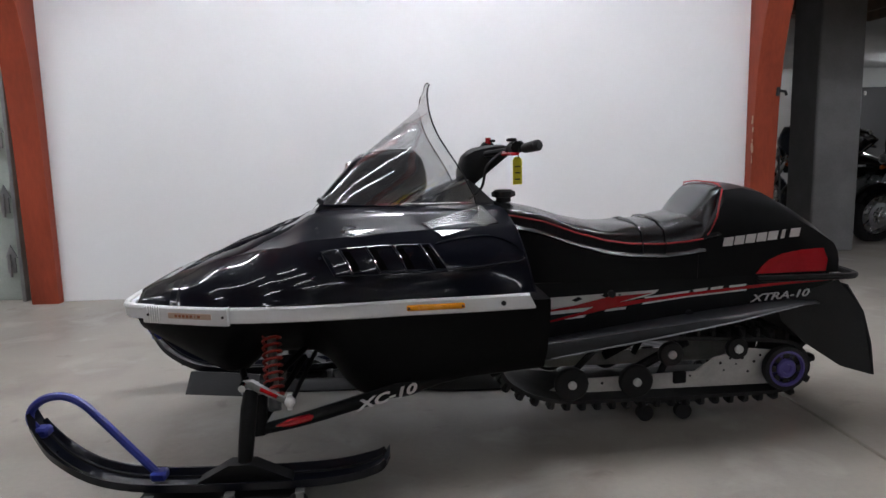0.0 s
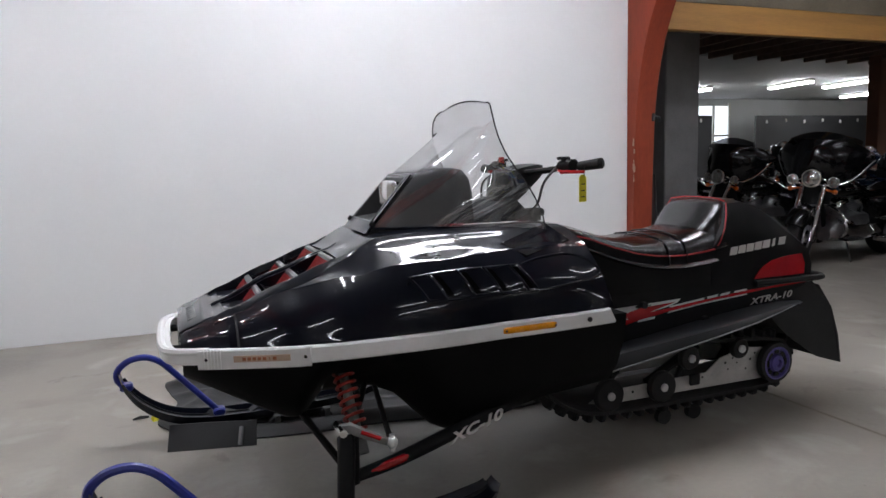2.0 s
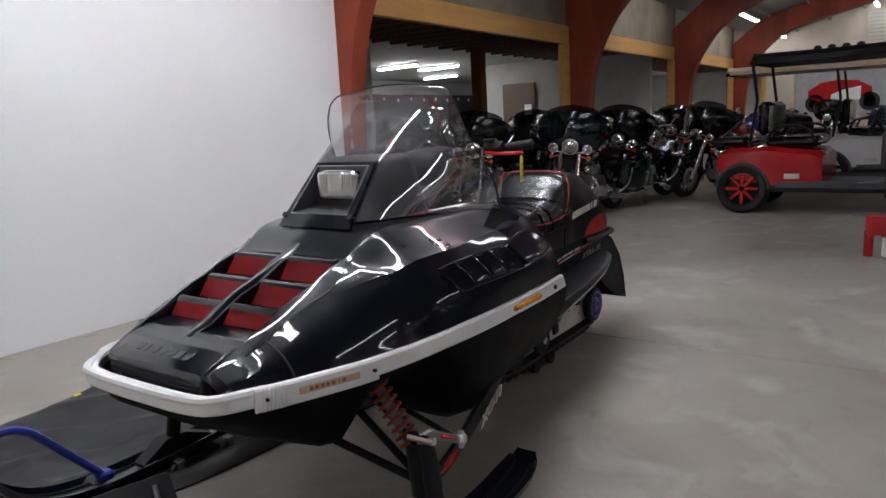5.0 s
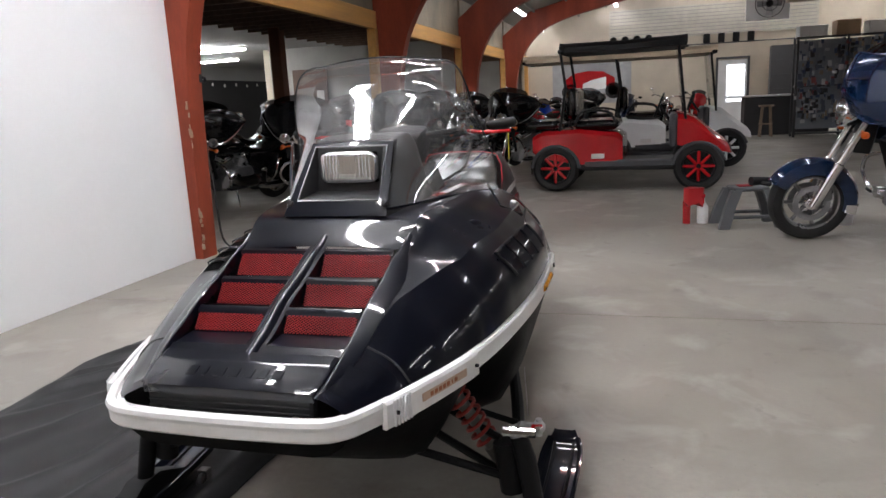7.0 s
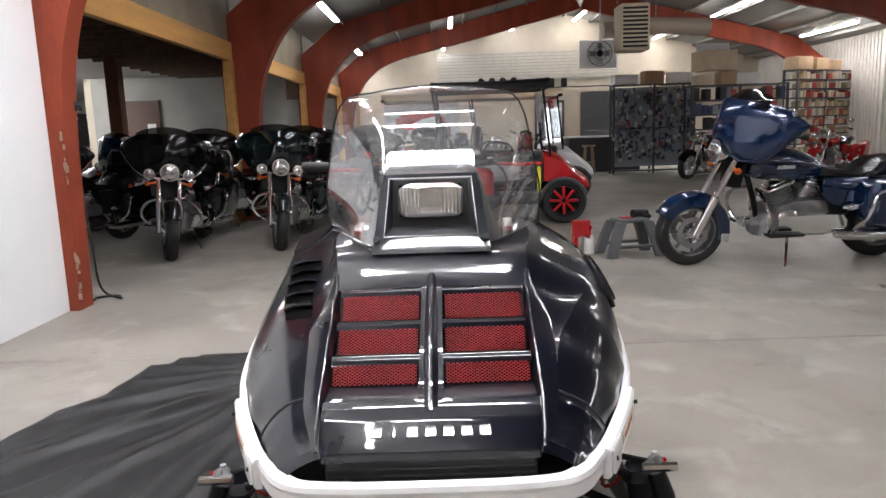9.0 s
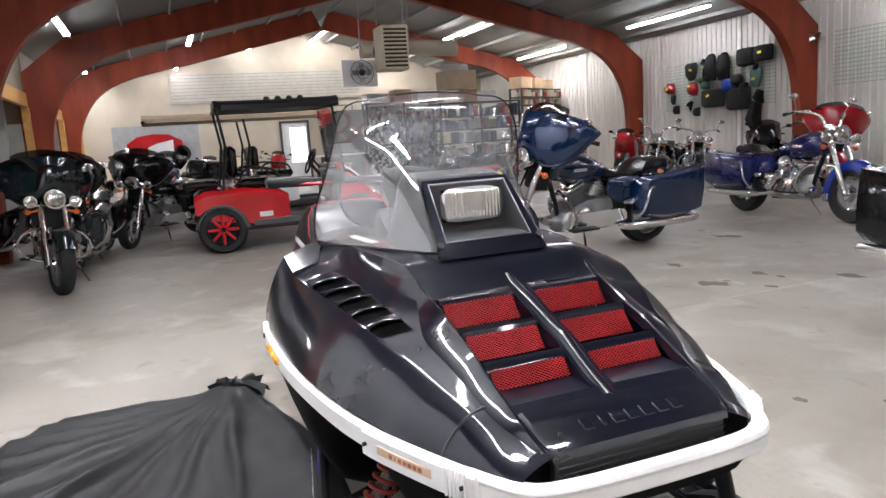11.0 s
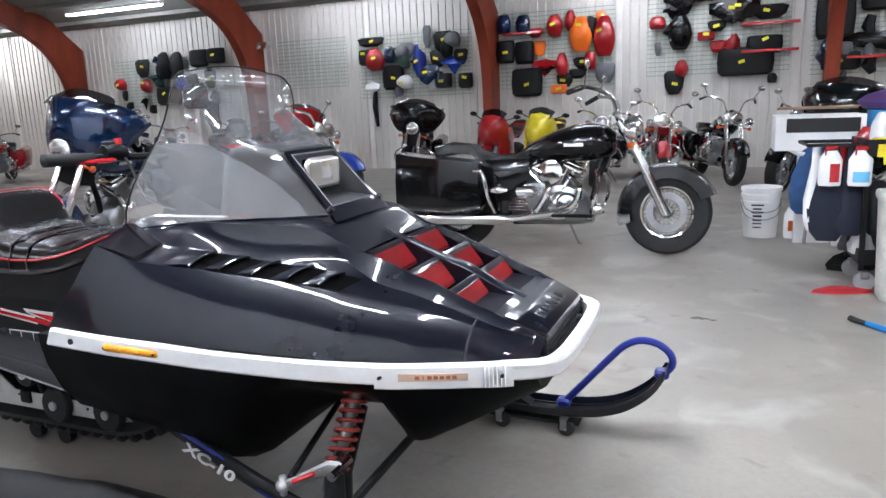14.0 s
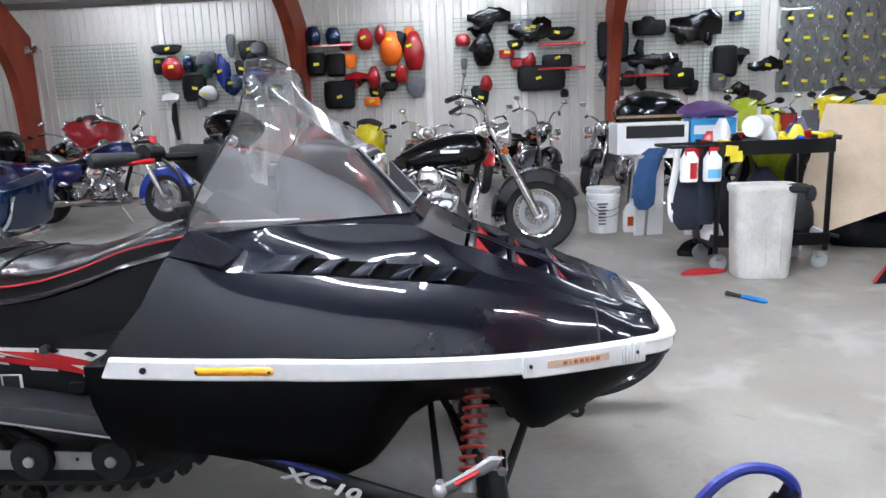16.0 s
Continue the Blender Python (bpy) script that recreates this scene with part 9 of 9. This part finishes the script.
def shelving(at, turn, width, height, rows, label, palette, seed, depth=0.5, fill=0.9, boxes=True):
    s = thing("shelf_unit", label, "shelf", at, turn)
    rng = random.Random(seed)
    for x in (-width / 2, 0, width / 2):
        for y in (-depth / 2, depth / 2):
            part("upright", Geo().box((x, y, height / 2), (0.05, 0.05, height), 0.004), CART_GREY, s)
    for k in range(rows + 1):
        part("board", Geo().box((0, 0, 0.08 + (height - 0.1) * k / rows), (width, depth, 0.035), 0.004), CART_GREY, s)
    gap = (height - 0.1) / rows
    for k in range(rows):
        x = -width / 2 + 0.08
        while x < width / 2 - 0.1:
            w = rng.uniform(0.07, 0.2)
            if rng.random() < fill:
                h = gap * rng.uniform(0.45, 0.85)
                solo("stock_box", Geo().box((0, 0, h / 2), (w * 0.9, depth * 0.6, h), 0.006), rng.choice(palette), "small stock box on a shelf board", "box", at, turn, group="boxes on the shelves").matrix_basis = pose(at[0], at[1], at[2], 0, 0, turn) @ pose(x + w / 2, -0.1, 0.0985 + gap * k)
            x += w
    if boxes:
        x = -width / 2 + 0.3
        while x < width / 2 - 0.2:
            w, h = rng.uniform(0.35, 0.6), rng.uniform(0.18, 0.34)
            c = thing("carton", "brown cardboard carton on top of the shelves", "carton", (0, 0, 0), 0, group="cartons on top")
            c.matrix_basis = pose(at[0], at[1], at[2], 0, 0, turn) @ pose(x, 0, height + 0.0005 + 0.0)
            part("carton_body", Geo().box((0, 0, h / 2), (w, 0.42, h), 0.006), rng.choice((CARD, CARD_LIGHT, PAPER)), c)
            part("carton_tape", Geo().box((0, 0, h + 0.001), (w * 0.98, 0.06, 0.003), 0.0), CARD_LIGHT, c)
            x += w + rng.uniform(0.05, 0.25)
    return s


shelving((15.3, -6.75, 0), -90, 2.15, 2.05, 6, "grey steel shelving filled with small parts boxes", BINS, 5)
shelving((18.3, -10.2, 0), -60, 2.4, 2.5, 10, "tall dark shelving with rows of pale and lime boxes", [BINS[4], BINS[6], BINS[5], BINS[0]], 6, 0.4)
shelving((16.7, -5.25, 0), -90, 2.0, 2.2, 2, "peg display rack crowded with small packaged parts", [BINS[2]], 7, 0.35, 0.0)
rng_pack = random.Random(21)
heap = Geo()
for k in range(420):
    x, z, w, h = rng_pack.uniform(-0.95, 0.95), rng_pack.uniform(0.35, 2.1), rng_pack.uniform(0.04, 0.10), rng_pack.uniform(0.05, 0.14)
    heap.box((x, -0.16 - rng_pack.uniform(0, 0.12), z), (w, 0.03, h), 0.0, pose(0, 0, 0, 0, rng_pack.uniform(-4, 4), 0))
heap.box((0, 0.0, 1.15), (1.9, 0.02, 1.95), 0.0)
pack_rack = solo("packaged_parts", heap, packs("package_print"), "hundreds of small packaged parts hanging on the rack", "packaged parts", kind="stuff")
pack_rack.matrix_basis = pose(16.7, -5.25, 0, 0, 0, -90)
big = thing("carton", "large open brown carton high on the shelving", "carton", (15.2, -6.2, 2.36), 8)
part("carton_body", Geo().box((0, 0, 0.22), (0.6, 0.8, 0.44), 0.008), CARD_LIGHT, big)
part("carton_flap", Geo().box((-0.05, 0, 0.52), (0.02, 0.8, 0.2), 0.002, pose(0, 0, 0, 0, 14, 0)), PAPER, big)
counter = thing("counter", "dark sales counter with pale top", "counter", (18.0, -4.0, 0), 0)
part("counter_body", Geo().box((0, -0.3, 0.46), (0.6, 1.9, 0.92), 0.02), CART_GREY, counter)
part("counter_top", Geo().box((0, -0.1, 0.94), (0.7, 2.3, 0.04), 0.008), PAPER, counter)
st = thing("bar_stool", "brown wooden bar stool by the counter", "stool", (17.1, -3.75, 0), 0)
part("seat", Geo().cyl((0, 0, 0.70), (0, 0, 0.74), 0.17, 18), WORN_WOOD, st)
for k in range(4):
    a = radians(45 + 90 * k)
    part("leg", Geo().tube([(0.12 * math.cos(a), 0.12 * math.sin(a), 0.70), (0.18 * math.cos(a), 0.18 * math.sin(a), 0)], 0.018, 8), WORN_WOOD, st)
part("ring", Geo().tube([(0.155 * math.cos(a), 0.155 * math.sin(a), 0.3) for a in np.linspace(0, 2 * math.pi, 17)[:-1]], 0.012, 6, closed=True), WORN_WOOD, st)
rb = thing("bookcase", "dark bookcase with rows of red binders", "bookcase", (24.2, -5.7, 0), 90)
part("case", Geo().box((0, 0.12, 1.2), (1.5, 0.03, 2.4), 0.005).box((-0.76, 0, 1.2), (0.03, 0.28, 2.4), 0.005).box((0.76, 0, 1.2), (0.03, 0.28, 2.4), 0.005), CART_GREY, rb)
for k in range(6):
    part("board", Geo().box((0, 0, 0.15 + 0.45 * k), (1.5, 0.28, 0.03), 0.004), CART_GREY, rb)
for k in range(5):
    for j in range(12):
        if (j * 7 + k * 3) % 11:
            b = solo("binder", Geo().box((0, 0, 0.14), (0.09, 0.2, 0.27 + 0.02 * (j % 3)), 0.004), RED_PIPING if (j + k) % 3 else BINS[5], "red ring binder standing on a board", "binder", group="binders in the bookcase")
            b.matrix_basis = pose(24.2, -5.7, 0, 0, 0, 90) @ pose(-0.66 + 0.12 * j, -0.02, 0.166 + 0.45 * k)
slat = thing("pegboard", "long pale slotted pegboard across the gable wall", "pegboard", (24.55, -3.1, 2.9))
part("board", Geo().box((0, 0, 0.5), (0.03, 6.5, 1.0), 0.004), material("peg_pale", (0.50, 0.47, 0.40), 0.6), slat)
for k in range(9):
    part("slot", Geo().box((-0.02, 0, 0.06 + 0.11 * k), (0.012, 6.4, 0.022), 0.002), AISLE_WALL, slat)
poster = thing("poster", "large wall poster of a red and white racing motorcycle", "poster", (24.588, 0.75, 1.55))
part("sheet", Geo().box((0, 0, 0), (0.02, 2.7, 1.4), 0.002), material("poster_grey", (0.35, 0.35, 0.36), 0.4), poster)
part("picture_shape", Geo().loft([[(-0.015, y, z0), (-0.015, y, z1), (-0.02, y, z1), (-0.02, y, z0)] for y, z0, z1 in ((0.95, -0.05, 0.12), (0.6, -0.25, 0.35), (0.1, -0.3, 0.42), (-0.4, -0.15, 0.38), (-0.8, -0.1, 0.15))]), RED_PAINT, poster)
part("picture_shape", Geo().loft([[(-0.022, y, z0), (-0.022, y, z1), (-0.026, y, z1), (-0.026, y, z0)] for y, z0, z1 in ((0.3, -0.22, -0.02), (0.0, -0.25, 0.1), (-0.5, -0.2, 0.2))]), PAPER, poster)
for y in (0.75, -0.75):
    part("picture_wheel", Geo().lathe([(0.28, 0), (0.28, 0.008), (0.18, 0.008), (0.18, 0.0)], 22, pose(-0.012, y, -0.28, 0, -90, 0)), MATT_BLACK, poster)
dr = thing("door_2", "pale steel door standing open in the gable wall", "door", kind="structure")
part("door_leaf", Geo().box((24.57, -3.85, 1.03), (0.05, 0.9, 2.06), 0.006), PAINTS["white"], dr)
part("door_pane", Geo().box((24.54, -3.95, 1.3), (0.02, 0.55, 1.2), 0.002), DAY_GLOW, dr)
for y in (-3.36, -4.34):
    part("door_frame", Geo().box((24.55, y, 1.06), (0.08, 0.07, 2.12), 0.005), CART_GREY, dr)
part("door_frame", Geo().box((24.55, -3.85, 2.13), (0.08, 1.05, 0.07), 0.005), CART_GREY, dr)
pipes = thing("wall_pipes", "dark conduit with four black meters on the gable wall", "pipes", (24.45, -3.4, 2.62))
part("pipe", Geo().cyl((0, 1.2, 0), (0, -2.6, 0), 0.02, 8).cyl((0, -2.6, 0), (0, -2.6, -1.2), 0.02, 8), CART_GREY, pipes)
for k in range(4):
    part("meter", Geo().box((-0.06, 0.4 - 0.45 * k, 0.16), (0.14, 0.2, 0.3), 0.02), SATIN_BLACK, pipes)

# ---- aisle: dark board, door, spare items ----
bd = thing("display_board", "long black display board with small hooks on the aisle wall", "display board", (0, 0, 0))
part("board", Geo().box((17.2, 7.36, 1.55), (6.2, 0.04, 1.5), 0.005), BOARD_BLACK, bd)
for k in range(9):
    part("hook", Geo().box((14.6 + 0.65 * k, 7.325, 1.95), (0.05, 0.03, 0.07), 0.006), PALE, bd)
bb = thing("display_board", "black boarded wall with small pale hooks deep in the aisle", "display board", (0, 0, 0))
part("board", Geo().box((11.0, 10.9, 1.05), (2.3, 0.05, 2.1), 0.003), BOARD_BLACK, bb)
part("board", Geo().box((18.0, 10.9, 1.05), (9.0, 0.05, 2.1), 0.003), BOARD_BLACK, bb)
for k in range(16):
    part("hook", Geo().box((9.95 + 0.62 * k + (1.4 if k > 3 else 0), 10.86, 1.95 + 0.03 * (k % 2)), (0.05, 0.03, 0.08), 0.006), PALE, bb)
ad = thing("door_3", "brown wooden door with a pale notice in the aisle", "door", kind="structure")
part("door_leaf", Geo().box((13.96, 6.4, 1.03), (0.05, 0.85, 2.06), 0.006), material("door_brown", (0.09, 0.045, 0.03), 0.5), ad)
part("notice", Geo().box((13.92, 6.15, 1.45), (0.01, 0.18, 0.25), 0.001), PAPER, ad)
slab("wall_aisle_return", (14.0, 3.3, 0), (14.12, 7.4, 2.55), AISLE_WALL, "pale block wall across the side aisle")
sw = thing("wall_bracket", "small black iron bracket on the arch leg", "bracket", (4.02, 2.66, 1.497))
part("bracket_plate", Geo().box((0.03, 0, 0), (0.03, 0.04, 0.07), 0.006), MATT_BLACK, sw)
part("bracket_arm", Geo().tube([(0.03, 0, 0.01), (0.09, -0.01, 0.0), (0.10, -0.01, -0.03)], 0.012, 6), MATT_BLACK, sw)
ca = solo("power_cable", Geo().tube(spline([(4.12, 2.72, 1.0), (4.14, 2.70, 0.5), (4.13, 2.66, 0.12), (4.2, 2.55, 0.012), (4.3, 2.62, 0.012), (4.25, 2.75, 0.012), (4.12, 2.72, 0.02)], 6), 0.009, 6), RUBBER, "black power cable hanging by the arch leg", "cable")

# ---- under and beside the sled ----
def ski_dolly(y):
    """A short black skate strapped under the ski, with casters before and behind."""
    d = thing("ski_dolly", "low black ski dolly on swivel casters", "dolly", (0.42, y, 0), group="ski dollies")
    part("deck", Geo().box((-0.06, 0, 0.034), (0.50, 0.10, 0.014), 0.004), MATT_BLACK, d)
    for sx in (-0.27, -0.02, 0.20):
        for sy in (-0.078, 0.078):
            w = part("caster", Geo().lathe([(0.010, -0.011), (0.027, -0.011), (0.031, -0.006), (0.031, 0.006), (0.027, 0.011), (0.010, 0.011)], 18, pose(sx, sy, 0.031, 90)), RUBBER, d)
            part("caster_fork", Geo().box((sx + 0.008, sy - 0.016, 0.046), (0.024, 0.004, 0.040), 0.0015).box((sx + 0.008, sy + 0.016, 0.046), (0.024, 0.004, 0.040), 0.0015).box((sx + 0.008, sy, 0.068), (0.03, 0.036, 0.005), 0.0015), DULL_RAIL, w)
            part("wheel_bolt", Geo().cyl((sx, sy - 0.02, 0.031), (sx, sy + 0.02, 0.031), 0.005, 8), STEEL, w)


ski_dolly(0.605)
ski_dolly(-0.605)
td = thing("track_dolly", "low steel dolly with casters under the track", "dolly", (2.04, 0, 0))
part("deck", Geo().box((0, 0, 0.085), (0.26, 0.28, 0.02), 0.004), MATT_BLACK, td)
for sx in (-0.085, 0.075):
    for sy in (-0.12, 0.12):
        part("caster", Geo().cyl((sx, sy - 0.014, 0.034), (sx, sy + 0.014, 0.034), 0.034, 16), RUBBER, td)
        part("caster_stem", Geo().cyl((sx, sy, 0.03), (sx, sy, 0.09), 0.014, 8), STEEL, td)


def tarp():
    """A black cloth laid down beside the sled, smooth with long creases that run to its tied end."""
    nx, ny = 220, 130
    tie = Vector((2.52, 0.60, 0))
    g, top = Geo(), []
    creases = [(0.95, 0.05, 0.06), (1.15, 0.04, 0.05), (1.33, 0.06, 0.05), (1.52, 0.045, 0.04), (1.72, 0.060, 0.050), (1.90, 0.050, 0.036), (2.07, 0.026, 0.018), (2.16, 0.058, 0.026), (2.33, 0.022, 0.016), (2.43, 0.070, 0.030), (2.60, 0.030, 0.020), (2.68, 0.046, 0.018), (2.85, 0.070, 0.032), (2.96, 0.030, 0.016), (3.08, 0.052, 0.022)]
    for i in range(nx + 1):
        for j in range(ny + 1):
            u, v = i / nx, j / ny
            x = -0.03 + 2.70 * u + 0.03 * math.sin(11 * v + 1) * (1 - u) ** 4 + 0.05 * noise.noise(Vector((0, 4 * v, 7))) * (1 - u) ** 4
            lo = float(np.interp(x, [-0.2, 0.6, 1.5, 2.3, 2.67], [0.50, 0.42, 0.30, 0.42, 0.58]))
            hi = float(np.interp(x, [-0.2, 0.0, 0.3, 0.7, 1.1, 1.55, 1.9, 2.08, 2.45, 2.67], [1.40, 1.50, 1.66, 1.73, 1.80, 1.845, 1.80, 1.66, 1.60, 1.38]))
            y = lo + (hi - lo) * v + 0.012 * math.sin(9 * x)
            d = Vector((x, y, 0)) - tie
            ang = math.atan2(d.y, d.x) % (2 * math.pi) + 0.11 * noise.noise(Vector((1.3 * x, 1.3 * y, 2.0)))
            r = d.length
            z = 0.012 * (1 + noise.noise(Vector((1.3 * x, 1.9 * y, 0.3)))) + 0.009 * noise.noise(Vector((5 * x, 8 * y, 4.1)))
            for c, h, w in creases:
                z += h * math.exp(-((ang - c) / max(w, 0.03 / max(r, 0.05))) ** 2) * min(1.0, r / 0.4) * (0.55 + 0.6 * noise.noise(Vector((1.4 * r, c * 5, 1.0))))
            z += 0.05 * math.exp(-(r / 0.16) ** 2) + 0.045 * math.exp(-((v - 0.03) / 0.05) ** 2) * min(1, max(0, x / 0.8))
            z += 0.07 * math.exp(-((u - 0.05) / 0.05) ** 2 - ((v - 0.25) / 0.40) ** 2) * (0.7 + 0.5 * noise.noise(Vector((3 * x, 7 * y, 1.5))))
            e = min(1, 16 * min(u, 1 - u, v, 1 - v) + 0.1)
            top.append((x, y, 0.006 + e * max(0.0, z)))
    n = ny + 1
    faces = [(i * n + j, (i + 1) * n + j, (i + 1) * n + j + 1, i * n + j + 1) for i in range(nx) for j in range(ny)]
    g.add(top, faces)
    low = [(x, y, 0.003) for x, y, z in top]
    rim = [i * n for i in range(nx + 1)] + [nx * n + j for j in range(1, n)] + [i * n + ny for i in range(nx - 1, -1, -1)] + [j for j in range(ny - 1, 0, -1)]
    g.add([top[k] for k in rim] + [low[k] for k in rim], [(k, (k + 1) % len(rim), len(rim) + (k + 1) % len(rim), len(rim) + k) for k in range(len(rim))])
    t = thing("tarp", "creased black cloth cover laid on the floor beside the snowmobile", "tarp")
    part("cloth", g, TARP, t, angle=80)
    # gathered frill at the tied end
    rng = random.Random(8)
    for k in range(15):
        a = radians(-120 + 11 * k + rng.uniform(-6, 6))
        ln = rng.uniform(0.07, 0.21)
        rows = []
        for s in np.linspace(0, 1, 6):
            w = 0.018 + 0.035 * s
            c = tie + Vector((math.cos(a), math.sin(a), 0)) * (ln * s - 0.03)
            z = 0.030 + 0.06 * math.sin(2.6 * s + 0.9 * k) * (1 - 0.5 * s)
            px = Vector((-math.sin(a), math.cos(a), 0))
            rows.append([tuple(c + px * (w * q) + Vector((0, 0, max(0.008, z + 0.026 * math.sin(4 * q + 2 * k))))) for q in np.linspace(-1, 1, 7)])
        part("frill", Geo().loft(rows, False, False), TARP, t)
    part("cloth_tag", Geo().box((0.62, 1.62, 0.040), (0.035, 0.02, 0.004), 0.001, None), YELLOW_TAG, t, "small yellow tag")
    fr = thing("kick_panel", "thin black plastic panel leaning under the ski", "panel", (0, 0, 0))
    part("panel_sheet", Geo().loft([[(-0.045, 0.465, 0.002), (-0.03, 0.53, 0.092), (-0.027, 0.537, 0.092), (-0.042, 0.474, 0.002)], [(0.10, 0.43, 0.002), (0.11, 0.49, 0.094), (0.113, 0.497, 0.094), (0.103, 0.439, 0.002)], [(0.30, 0.385, 0.002), (0.31, 0.44, 0.090), (0.313, 0.447, 0.090), (0.303, 0.394, 0.002)]]), MATT_BLACK, fr)
    part("panel_clip", Geo().tube([(0.235, 0.395, 0.012), (0.25, 0.43, 0.075)], 0.010, 8), STEEL, fr)


tarp()
solo("floor_tag", Geo().loft([[(-0.035, -0.02, 0.0), (0.03, -0.03, 0.0), (0.04, 0.02, 0.0), (-0.03, 0.03, 0.0)], [(-0.022, -0.01, 0.035), (0.012, -0.02, 0.042), (0.022, 0.012, 0.038), (-0.012, 0.016, 0.03)]]), YELLOW_TAG, "crumpled yellow paper tag lying by the ski", "tag", (-0.078, 0.908, 0.0), 20)
solo("floor_chip", Geo().tube([(-0.035, 0, 0.006), (0.0, 0.004, 0.009), (0.035, 0, 0.006)], [0.004, 0.008, 0.005], 6), MATT_BLACK, "small dark scrap lying on the concrete", "scrap", (-0.158, 0.936, 0), 12)
